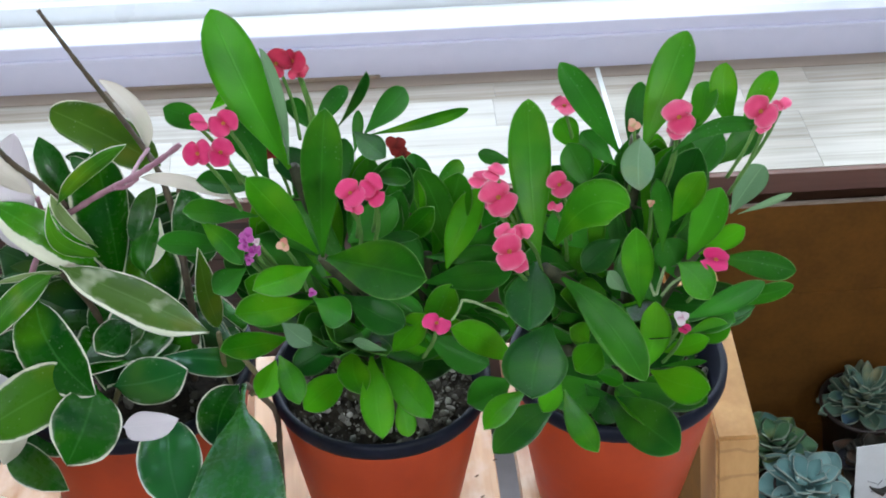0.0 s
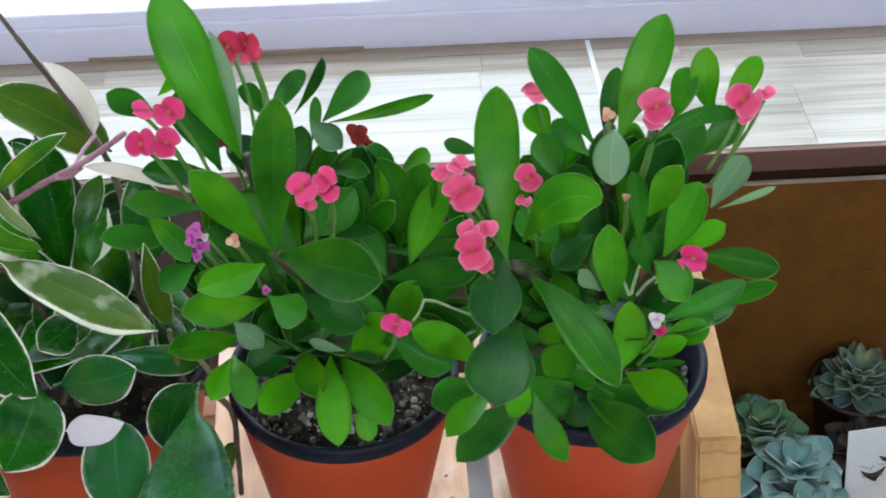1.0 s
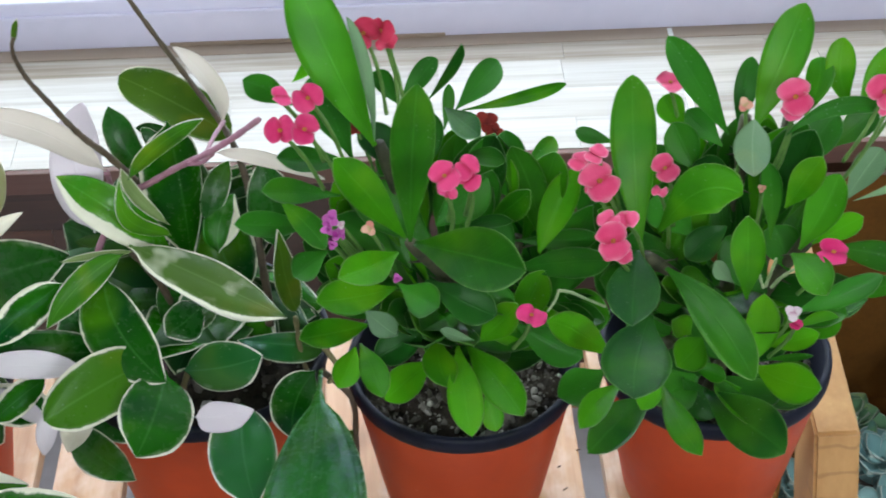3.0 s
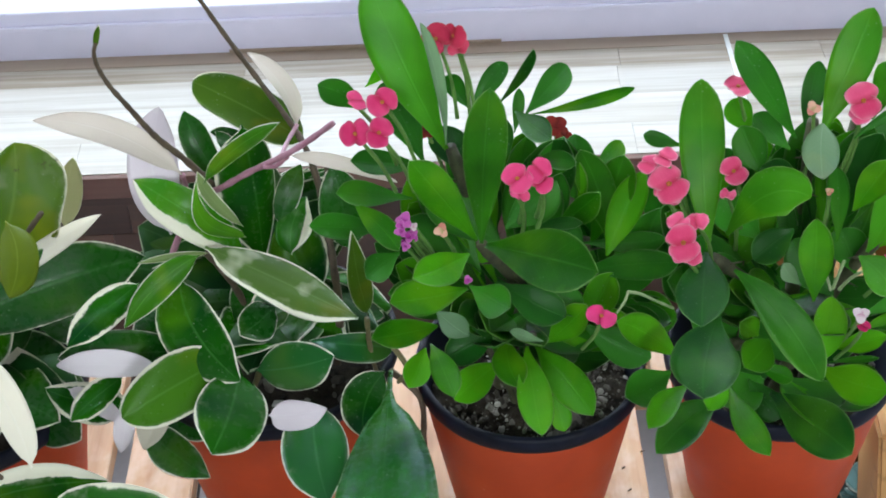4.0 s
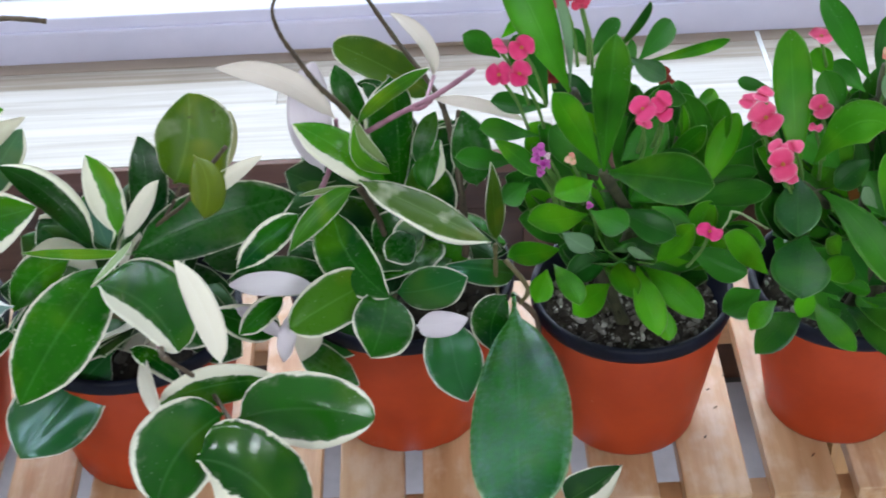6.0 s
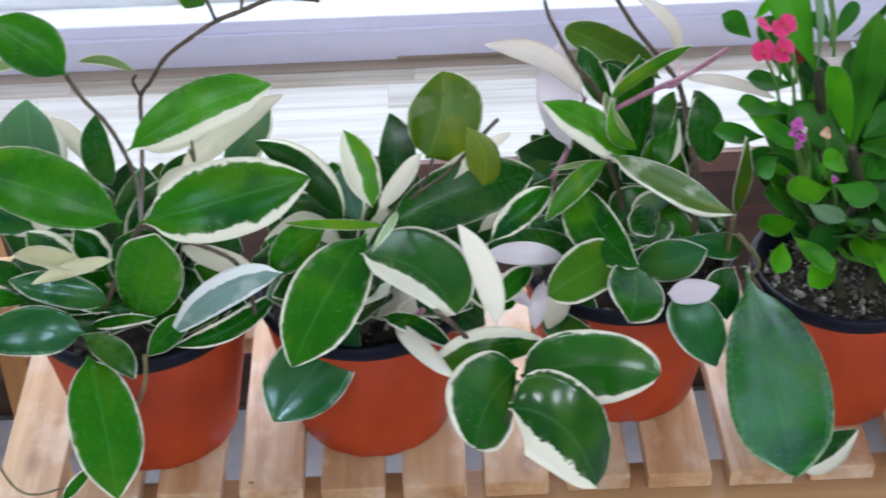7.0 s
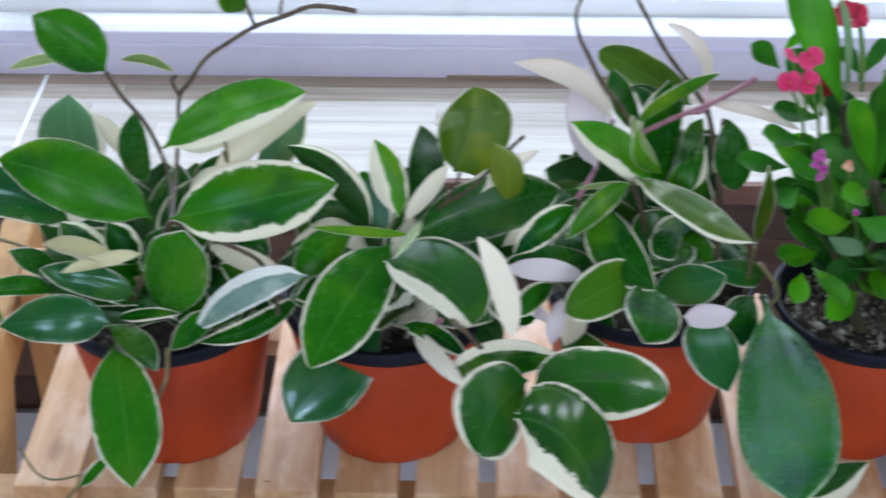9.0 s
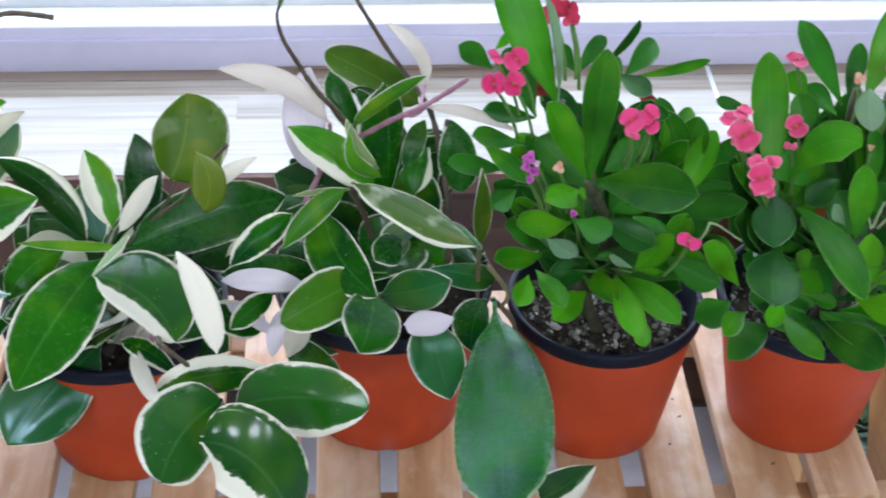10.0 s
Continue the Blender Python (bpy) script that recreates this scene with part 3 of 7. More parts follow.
def lathe(profile, segments=64, notch=0):
    """Turns (radius, height) pairs round z. notch: lifts the lowest ring in that many small arches."""
    bm, rings = bmesh.new(), []
    low = min(z for _, z in profile)
    for r, z in profile:
        ring = []
        for i in range(segments):
            a = 2 * math.pi * i / segments
            lift = 0.0022 if notch and z == low and (i * notch % segments) < notch else 0.0
            ring.append(bm.verts.new((r * math.cos(a), r * math.sin(a), z + lift)))
        rings.append(ring)
    for a, b in zip(rings, rings[1:]):
        for i in range(segments):
            j = (i + 1) % segments
            bm.faces.new((a[i], a[j], b[j], b[i]))
    return smooth(bm)


def moved(bm, x, y, z):
    bmesh.ops.translate(bm, verts=bm.verts[:], vec=(x, y, z))
    return bm


def tube(points, radius, taper=1.0, sides=8):
    """A round stem through the points, smoothed, that tapers towards its end."""
    pts = [Vector(p) for p in points]
    fine = []
    for i in range(len(pts) - 1):
        p0, p1, p2, p3 = pts[max(i - 1, 0)], pts[i], pts[i + 1], pts[min(i + 2, len(pts) - 1)]
        for k in range(5):
            t = k / 5
            fine.append(0.5 * (2 * p1 + (p2 - p0) * t + (2 * p0 - 5 * p1 + 4 * p2 - p3) * t * t + (3 * p1 - p0 - 3 * p2 + p3) * t ** 3))
    fine.append(pts[-1])
    bm, rings = bmesh.new(), []
    side = Vector((0.31, 0.87, 0.38))
    for i, p in enumerate(fine):
        d = (fine[min(i + 1, len(fine) - 1)] - fine[max(i - 1, 0)]).normalized()
        u = d.cross(side).normalized()
        v = d.cross(u)
        r = radius * (1 + (taper - 1) * i / (len(fine) - 1)) * (1.0 + 0.12 * math.sin(i * 2.3))
        rings.append([bm.verts.new(p + r * (u * math.cos(a) + v * math.sin(a))) for a in (2 * math.pi * k / sides for k in range(sides))])
    for a, b in zip(rings, rings[1:]):
        for i in range(sides):
            bm.faces.new((a[i], a[(i + 1) % sides], b[(i + 1) % sides], b[i]))
    bm.faces.new(rings[0])
    bm.faces.new(rings[-1])
    bmesh.ops.recalc_face_normals(bm, faces=bm.faces[:])
    return smooth(bm)


def spurge_outline(u):
    """Half width of a spoon-shaped leaf, narrow at its foot, broadest past the middle, with a rounded end and a minute point."""
    if u < 0.64:
        return 0.085 + 0.915 * math.sin(math.pi * 0.5 * u / 0.64) ** 1.35
    w = (u - 0.64) / 0.36
    return max(0.02, max(0.0, 1 - w ** 2.1) ** 0.56 * (1 - 0.22 * max(0.0, (w - 0.7) / 0.3)))


def rosette_outline(u):
    """Half width of a thick, broad succulent leaf drawn out to a point."""
    if u < 0.60:
        return 0.34 + 0.66 * math.sin(math.pi * 0.5 * u / 0.60) ** 1.1
    w = (u - 0.60) / 0.40
    return max(0.02, (1 - w ** 1.9) ** 0.85)


def hoya_outline(u):
    """Half width of a pointed oval leaf on a short thick stalk, with a small drawn-out tip."""
    if u < 0.05:
        return 0.05
    w = ((u - 0.05) / 0.95) ** 0.90
    body = max(0.0, 1 - abs(2 * w - 1) ** 2.1) ** 0.66
    if w > 0.80:
        body *= 1 - 0.30 * ((w - 0.80) / 0.20) ** 1.2
    return max(0.010, body)


def round_outline(u):
    """Half width of a rounded, nearly heart-shaped leaf."""
    if u < 0.04:
        return 0.06
    w = ((u - 0.04) / 0.96) ** 0.85
    return max(0.03, max(0.0, 1 - abs(2 * w - 1) ** 2.3) ** 0.50)


def petal_outline(u):
    return max(0.04, math.sin(math.pi * (0.13 + 0.86 * u)) ** 0.55)


rng = random.Random(7)


def blade(name, outline, foot, tip, width, normal, bend, cup, thick, wave, rows=14, cols=8, broad=1.0, crease=0.0, fold=0.0, skew=0.5, sway=None, via=None, half=None):
    """A leaf blade as a closed, curved sheet of real thickness, with its length and breadth in the UV map.
    broad < 1: fullest near the foot; crease: V along the midrib; fold: degrees by which one half is turned up;
    via: a point half way along the midrib; half: the breadths of its two halves."""
    foot, tip, n0 = Vector(foot), Vector(tip), Vector(normal).normalized()
    run = tip - foot
    axis, length = run.normalized(), run.length
    n0 = (n0 - axis * n0.dot(axis)).normalized()
    side = axis.cross(n0)
    ph, tw, swing = rng.uniform(0, 6.3), rng.uniform(-0.35, 0.35) * wave / 0.05, rng.uniform(-0.045, 0.045)
    swing = swing if sway is None else sway
    width = sum(half) if half else width
    turn_up, turned = radians(abs(fold)), 1 if fold > 0 else -1
    verts, uvs = [], []
    for layer in (0, 1):
        for i in range(rows + 1):
            s = i / rows
            u = 0.35 * s + 0.65 * s * s * (3 - 2 * s)
            hw = 0.5 * width * outline(u ** broad)
            arch = (1 - skew) * 4 * u * (1 - u) + skew * 6.75 * u * u * (1 - u)
            mid = foot + axis * (length * u) + n0 * (bend * length * arch) + side * (swing * length * arch)
            if via is not None:
                mid = foot * ((1 - u) * (1 - 2 * u)) + Vector(via) * (4 * u * (1 - u)) + tip * (u * (2 * u - 1))
                way = (foot * (4 * u - 3) + Vector(via) * (4 - 8 * u) + tip * (4 * u - 1)).normalized()
                nn = (n0 - way * n0.dot(way)).normalized()
                side, n1 = way.cross(nn), nn
            else:
                n1 = n0
            turn = tw * (u - 0.5)
            s2, n2 = side * math.cos(turn) + n1 * math.sin(turn), n1 * math.cos(turn) - side * math.sin(turn)
            for j in range(cols + 1):
                v = 2 * j / cols - 1
                if half:
                    hw = half[1 if v > 0 else 0] * outline(u ** broad)
                edge = hw * (1 + wave * 0.9 * math.sin(ph * 1.7 + 7.0 * u + (3.3 if v > 0 else 0)))
                lift = cup * hw * v * v + crease * hw * abs(v) ** 0.8 + wave * width * abs(v) ** 3 * math.sin(ph + 8.0 * u + (2.1 if v > 0 else 0))
                out = edge * v
                if fold and v * turned > 0:
                    reach = edge * abs(v)
                    out, lift = turned * reach * math.cos(turn_up * min(1, 2.5 * abs(v))), lift + reach * math.sin(turn_up * min(1, 2.5 * abs(v)))
                rim = thick * (1 - 0.7 * abs(v) ** 4)
                verts.append(mid + s2 * out + n2 * (lift - (rim if layer else 0)))
                uvs.append((u, j / cols))
    w, faces = cols + 1, []
    block = (rows + 1) * w
    for i in range(rows):
        for j in range(cols):
            a = i * w + j
            faces.append((a, a + w, a + w + 1, a + 1))
            faces.append((block + a, block + a + 1, block + a + w + 1, block + a + w))
    for i in range(rows):
        for j in (0, cols):
            a = i * w + j
            faces.append((a, block + a, block + a + w, a + w) if j else (a, a + w, block + a + w, block + a))
    for j in range(cols):
        a, b = j, rows * w + j
        faces.append((a, a + 1, block + a + 1, block + a))
        faces.append((b, block + b, block + b + 1, b + 1))
    me = bpy.data.meshes.new(name)
    me.from_pydata(verts, [], faces)
    layer = me.uv_layers.new(name="UVMap")
    for loop in me.loops:
        layer.data[loop.index].uv = uvs[loop.vertex_index]
    me.polygons.foreach_set("use_smooth", [True] * len(me.polygons))
    me.update()
    return me


DOME = (-0.42, -0.16, -0.34, 0.14, -0.50)


def leaf(plant, style, foot, tip, width, normal, bend, cup=None, fold=0.0, broad=1.0, wave=None, blunt=False, sway=None, via=None, half=None):
    kind, mat = LEAF[style]
    k = len(plant.children)
    pale = style in ("hw", "hc", "hp", "hx")
    if kind == "spurge":
        me = blade("leaf", spurge_outline, foot, tip, width * 1.03, normal, -bend * 0.6, 0.14 if cup is None else cup, 0.0008, 0.022 if wave is None else wave, 18, 8, broad * (1.0 if half else (0.88, 1.0, 1.12)[k % 3]), (0.16, 0.24, 0.10)[k % 3], fold, 0.3, sway, via, half)
    else:
        me = blade("leaf", round_outline if blunt else hoya_outline, foot, tip, width * 1.05, normal, bend * 1.25, (0.25 if pale else DOME[k % 5]) if cup is None else cup, 0.0016, 0.040 if wave is None else wave, 18, 10, broad * (1.0 if half else (0.86, 1.0, 1.08, 0.92)[k % 4]), 0.0 if blunt else 0.14 if k % 3 else 0.05, fold, 0.55, sway, via, half)
    return part("leaf", me, mat, plant, "cream-white leaf" if pale else "")


def fill(plant, styles, count, centre, radii, length, width, seed, low=-0.35, high=1.0):
    """The dense inner foliage: leaves set in a spiral round the crown, each pointing outwards and up."""
    r = random.Random(seed)
    c = Vector(centre)
    for k in range(count):
        a = k * 2.39996 + r.uniform(-0.3, 0.3)
        e = low + (high - low) * ((k * 0.618) % 1.0)
        d = Vector((math.cos(a) * math.cos(e), math.sin(a) * math.cos(e), math.sin(e)))
        tip = c + Vector((d.x * radii[0], d.y * radii[1], d.z * radii[2])) * r.uniform(0.75, 1.05)
        way = (tip - c + Vector((0, 0, 0.02))).normalized()
        foot = tip - way * length * r.uniform(0.75, 1.15)
        normal = Vector((r.uniform(-0.3, 0.3), -0.45, 0.9)) + d * 0.25
        leaf(plant, styles[k % len(styles)], foot, tip, width * r.uniform(0.8, 1.2), normal, r.uniform(0.02, 0.09))


def stem(plant, mat, radius, *points, taper=0.85):
    return part("stem", tube(points, radius, taper), STEM[mat], plant)


def flower(plant, style, centre, radius, normal):
    """Two or three rounded bracts round a small heart, on a thin stalk."""
    c, n = Vector(centre), Vector(normal).normalized()
    tone = style.replace("side", "") if style != "whitepink" else style
    if style.endswith("side"):
        n = (n * 0.45 + Vector((rng.uniform(-0.4, 0.4), 0.2, 0.85))).normalized()
    n = (n + Vector((rng.uniform(-0.2, 0.2), rng.uniform(-0.1, 0.1), rng.uniform(-0.2, 0.2)))).normalized()
    x = n.orthogonal().normalized()
    y = n.cross(x)
    spin = rng.uniform(0, math.pi)
    stalk_end = Vector((c.x * 0.8 + plant.location.x * 0.2, c.y * 0.7 + plant.location.y * 0.3, c.z - 0.045))
    head = part("flower", tube((stalk_end, c.lerp(stalk_end, 0.5) + Vector((0.002, 0, 0)), c - n * 0.0012), 0.0011, 0.9, 6), STEM["green"], plant, "pink bracted flower on a thin stalk")
    count = 2 if tone in ("pink", "coral", "magenta", "rose") else 3
    for k in range(count):
        a = spin + 2 * math.pi * k / count
        d = x * math.cos(a) + y * math.sin(a)
        across = n.cross(d)
        foot = c - d * radius * 0.10 + n * 0.0007 * k
        tip = c + d * radius * 1.02 + n * radius * 0.18 + across * radius * rng.uniform(-0.1, 0.1)
        me = blade("petal", petal_outline, foot, tip, radius * (rng.uniform(1.55, 1.8) if count == 2 else 1.1), n, rng.uniform(-0.10, 0.04), rng.uniform(-0.12, 0.22), 0.0005, 0.055, 12, 10)
        part("petal", me, PETAL[tone], head)
    if radius > 0.006:
        bm = bmesh.new()
        for k in range(5):
            a = 2 * math.pi * k / 5
            bmesh.ops.create_icosphere(bm, subdivisions=1, radius=radius * 0.075, matrix=Matrix.Translation(c + (x * math.cos(a) + y * math.sin(a)) * radius * 0.08 + n * 0.0014))
        part("heart", smooth(bm), HEART if tone != "dried" else PETAL["dried"], head)
    return head


def pot(plant, r_base, r_top, height, r_lip, notch=0):
    """A tapered plastic nursery pot with a dark rolled lip and soil."""
    x, y, z = plant.location
    shell = lathe(((r_base * 0.93, 0.003), (r_base - 0.001, 0.0), (r_base, 0.002), (r_base + 0.25 * (r_top - r_base), 0.25 * height), (r_top, height), (r_top, height + 0.001)), 64, notch)
    body = part("pot", moved(shell, x, y, z), POT, plant, "orange-red plastic pot")
    h, r = height, r_lip
    lip = lathe(((r_top - 0.0005, h - 0.001), (r - 0.0006, h - 0.001), (r, h + 0.0012), (r, h + 0.0066), (r - 0.0012, h + 0.0085), (r - 0.0034, h + 0.0088), (r - 0.0046, h + 0.007), (r_top - 0.0090, h - 0.03)))
    part("rim", moved(lip, x, y, z), LIP, body, "dark navy rolled rim")
    bm, rings = bmesh.new(), []
    level = h - 0.012
    for k in range(9):
        rad = (r_top - 0.0068) * k / 8
        rings.append([bm.verts.new((x + rad * math.cos(a), y + rad * math.sin(a), z + level + 0.006 * (noise.noise(Vector((x + rad * math.cos(a), y + rad * math.sin(a), 0)) * 70)) + (0.006 * (1 - k / 8)))) for a in (2 * math.pi * i / 40 for i in range(40))] if k else [bm.verts.new((x, y, z + level + 0.006))])
    for i in range(40):
        bm.faces.new((rings[0][0], rings[1][i], rings[1][(i + 1) % 40]))
    for a, b in zip(rings[1:], rings[2:]):
        for i in range(40):
            bm.faces.new((a[i], b[i], b[(i + 1) % 40], a[(i + 1) % 40]))
    part("soil", smooth(bm), SOIL, plant, "dark crumbly potting soil")
    return level


def gravel(plant, radius, level, count, size):
    """Loose pale grit on the soil, too fine to count."""
    x, y, z = plant.location
    ico = bmesh.new()
    bmesh.ops.create_icosphere(ico, subdivisions=1, radius=1)
    base_v, base_f = [v.co.copy() for v in ico.verts], [[v.index for v in f.verts] for f in ico.faces]
    ico.free()
    verts, faces = [], []
    for _ in range(count):
        a, d = rng.uniform(0, 2 * math.pi), radius * math.sqrt(rng.random())
        s = size * rng.choice((0.35, 0.45, 0.6, 0.6, 0.9, 1.7))
        m = Matrix.LocRotScale((x + d * math.cos(a), y + d * math.sin(a), z + level + 0.002 + 0.006 * (1 - d / radius)), Euler([rng.uniform(0, 6.3) for _ in range(3)]), (s * rng.uniform(0.8, 1.9), s, s * rng.uniform(0.45, 0.8)))
        o = len(verts)
        verts += [m @ (v * rng.uniform(0.8, 1.2)) for v in base_v]
        faces += [[o + i for i in f] for f in base_f]
    me = bpy.data.meshes.new("grit")
    me.from_pydata(verts, [], faces)
    tagged(part("grit", me, GRAVEL, plant, "pale and grey grit"), kind="stuff")


# ---- the room: floor, low wall with window ledge, window, plain walls that close it ----
FLOOR, LEDGE = -0.744, -0.338


def structure(name, bm, mat, label):
    return tagged(part(name, bm, mat), label, kind="structure")


def pieces(parent, name, mat, sizes, spots, bevel=0.0006):
    """Alike boards or tiles on shared meshes: spots are (size key, x, y, z)."""
    made = {}
    for key, x, y, z in spots:
        if key not in made:
            sx, sy, sz = sizes[key]
            bm = box(-sx / 2, sx / 2, -sy / 2, sy / 2, -sz / 2, sz / 2, bevel)
            me = bpy.data.meshes.new(name)
            bm.to_mesh(me)
            bm.free()
            me.materials.append(mat)
            made[key] = me
        ob = part(name, made[key], None, parent)
        ob.location = (x, y, z)
        ob.matrix_parent_inverse = Matrix()


floor = structure("floor", box(-3.2, 3.2, -3.0, 0.82, FLOOR - 0.08, FLOOR - 0.004), GROUT, "grey-brown tiled floor")
spots = [(0, -0.067 + 0.6 * i, 0.50 - 0.6 * j, FLOOR - 0.004) for i in range(-5, 6) for j in range(6)]
pieces(floor, "tile", TILE, {0: (0.596, 0.596, 0.008)}, spots)

# low wall clad in dark laminate strips
wall = structure("wall_north", box(-3.2, 3.2, 0.818, 1.30, FLOOR - 0.08, LEDGE - 0.014), WALL_WOOD, "low wall clad in dark brown laminate strips")
lengths = {0: (0.30, 0.010, 0.0615), 1: (0.42, 0.010, 0.0615), 2: (0.21, 0.010, 0.0615)}
spots = []
board_rng = random.Random(3)
for row in range(6):
    x = -2.9 - board_rng.random() * 0.3
    while x < 2.75:
        k = board_rng.choice((0, 1, 1, 2))
        spots.append((k, x + lengths[k][0] / 2, 0.8115, FLOOR + 0.0315 + 0.0622 * row))
        x += lengths[k][0] + 0.0006
pieces(wall, "laminate_strip", WALL_WOOD, lengths, spots, 0.0004)

# pale ledge on top of it
ledge = structure("window_ledge", box(-3.2, 3.2, 0.800, 1.30, LEDGE - 0.014, LEDGE - 0.006), TRIM_WOOD, "pale strip-laminate window ledge")
boards = {LEDGE_WOOD: [], LEDGE_TAN: [], LEDGE_WARM: []}
lengths = {}
for row in range(4):
    for x0, x1 in ((-3.1, -0.8625), (-0.8575, 0.3065), (0.3115, 3.1)):
        x = x0
        while x1 - x > 0.02:
            run = min(board_rng.choice((0.46, 0.46, 0.34, 0.22, 0.15)) * (0.5 if x == x0 else 1.0), x1 - x)
            key = round(run, 4)
            lengths[key] = (run - 0.0004, 0.0605, 0.006)
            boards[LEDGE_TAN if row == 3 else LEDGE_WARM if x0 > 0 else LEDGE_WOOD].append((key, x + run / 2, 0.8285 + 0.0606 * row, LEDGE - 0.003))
            x += run
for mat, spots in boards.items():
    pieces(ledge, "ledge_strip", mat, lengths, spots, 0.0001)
for x in (-0.86, 0.309):
    part("seam", box(x - 0.003, x + 0.003, 0.80, 1.04, LEDGE - 0.002, LEDGE + 0.0015, 0.0005), SEAM, ledge, "white joint strip")
# brown edge strip; the rail's soft shade is put into its colour
structure("trim_rear", box(-3.2, 3.2, 1.019, 1.0435, LEDGE - 0.001, LEDGE + 0.0008), LEDGE_REAR, "brownish edge with painted shade where the ledge meets the window rail")
structure("trim", box(-3.2, 3.2, 0.790, 0.7995, LEDGE - 0.030, LEDGE - 0.001, 0.0015), TRIM_WOOD, "reddish-brown nosing along the ledge")
# lower step takes darker wood to carry the shadow below the nosing
structure("trim_lower", box(-3.2, 3.2, 0.797, 0.806, LEDGE - 0.044, LEDGE - 0.031), WALL_WOOD, "dark step under the ledge nosing, shadow put into its colour")

# window: lilac front rail, white track, glass, pale outdoors
window = structure("window_1", box(-3.2, 3.2, 1.044, 1.066, LEDGE - 0.006, LEDGE + 0.068, 0.003), FRAME, "lilac-white window frame over the ledge")
part("rail_bead", box(-3.2, 3.2, 1.0395, 1.0445, LEDGE + 0.044, LEDGE + 0.050, 0.0015), FRAME, window)
part("track", box(-3.2, 3.2, 1.0665, 1.11, LEDGE - 0.006, LEDGE + 0.062, 0.002), TRACK, window, "white sliding track")
part("sash_rail", box(-3.2, 3.2, 1.115, 1.145, LEDGE + 0.05, LEDGE + 0.085, 0.002), TRACK, window, "white sash rail")
part("sill_joint", box(-0.31, 0.03, 1.0405, 1.0435, LEDGE + 0.001, LEDGE + 0.005), LEDGE_REAR, window, "brown gap under the rail")
for x0, x1 in ((-3.2, -0.92), (-0.86, 0.60), (0.66, 3.2)):
    pane = box(x0, x1, 1.128, 1.132, LEDGE + 0.085, 1.75)
    gm, gn, gl, gb = material("window_glass", 0.02)
    gb.inputs["Transmission Weight"].default_value, gb.inputs["IOR"].default_value = 1.0, 1.02
    gb.inputs["Base Color"].default_value = (0.95, 0.98, 1.0, 1)
    g = part("pane", pane, gm, window)
    g.visible_shadow = False
for x in (-0.89, 0.63):
    part("mullion", box(x - 0.03, x + 0.03, 1.113, 1.147, LEDGE + 0.0855, 1.75, 0.002), FRAME, window)
om, on_, ol, ob_ = material("outdoor_haze", 1.0)
ob_.inputs["Base Color"].default_value = (0.6, 0.66, 0.72, 1)
ob_.inputs["Emission Color"].default_value, ob_.inputs["Emission Strength"].default_value = (0.78, 0.87, 0.95, 1), 0.85
structure("backdrop", box(-6, 6, 3.0, 3.02, -2.0, 3.0), om, "pale daylight outdoors")
structure("wall_head", box(-3.2, 3.2, 1.10, 1.30, 1.75, 1.85), PLASTER, "plain wall over the window")
structure("wall_east", box(3.2, 3.3, -3.1, 1.3, FLOOR - 0.08, 1.85), PLASTER, "plain side wall")
structure("wall_west", box(-3.3, -3.2, -3.1, 1.3, FLOOR - 0.08, 1.85), PLASTER, "plain side wall")
structure("ceiling", box(-3.3, 3.3, -3.1, 1.3, 1.85, 1.93), PLASTER, "plain white ceiling")
structure("wall_south", box(-3.2, 3.2, -3.1, -3.0, FLOOR - 0.08, 1.85), PLASTER, "plain wall behind")


# ---- slatted plant stand ----
def post_board(x0, x1):
    """A side post: upright below, leaning back above the deck."""
    bm = bmesh.new()
    outline = ((-0.062, FLOOR), (-0.062, -0.120), (-0.043, -0.048), (-0.003, 0.037), (0.145, 0.062), (0.152, 0.020), (0.030, -0.004), (-0.002, -0.070), (-0.012, -0.120), (-0.012, FLOOR))
    sides = [[bm.verts.new((x, y, z)) for y, z in outline] for x in (x0, x1)]
    bm.faces.new(sides[0])
    bm.faces.new(sides[1][::-1])
    for i in range(len(outline)):
        j = (i + 1) % len(outline)
        bm.faces.new((sides[0][j], sides[0][i], sides[1][i], sides[1][j]))
    bmesh.ops.recalc_face_normals(bm, faces=bm.faces[:])
    bmesh.ops.bevel(bm, geom=bm.edges[:], offset=0.0018, segments=2, affect="EDGES")
    return bm


stand = thing("plant_stand", (-0.2, 0.03, FLOOR), "pale pine slatted plant stand under the potted plants", "plant stand")
part("post", post_board(-0.626, -0.600), PINE_FIGURED, stand)
part("post", post_board(0.205, 0.232), PINE_FIGURED, stand)
part("rear_leg", box(-0.596, -0.576, 0.062, 0.108, FLOOR, 0.060, 0.0015), PINE_POST, stand)
part("rear_leg", box(0.182, 0.202, 0.062, 0.108, FLOOR, 0.060, 0.0015), PINE_POST, stand)
part("front_rail", box(-0.592, 0.198, -0.118, -0.056, -0.050, -0.0135, 0.002), PINE_RAIL, stand)
part("back_rail", box(-0.575, 0.181, 0.090, 0.118, -0.0285, -0.0133, 0.002), PINE_RAIL, stand)
part("front_foot", box(-0.592, -0.566, -0.110, -0.070, FLOOR, -0.0505, 0.002), PINE_POST, stand)
part("front_foot", box(0.172, 0.198, -0.110, -0.070, FLOOR, -0.0505, 0.002), PINE_POST, stand)
slat_bm = box(-0.02125, 0.02125, -0.112, 0.112, -0.0065, 0.0065, 0.0015)
slat_mesh = bpy.data.meshes.new("slat")
slat_bm.to_mesh(slat_mesh)
slat_bm.free()
slat_mesh.materials.append(PINE)
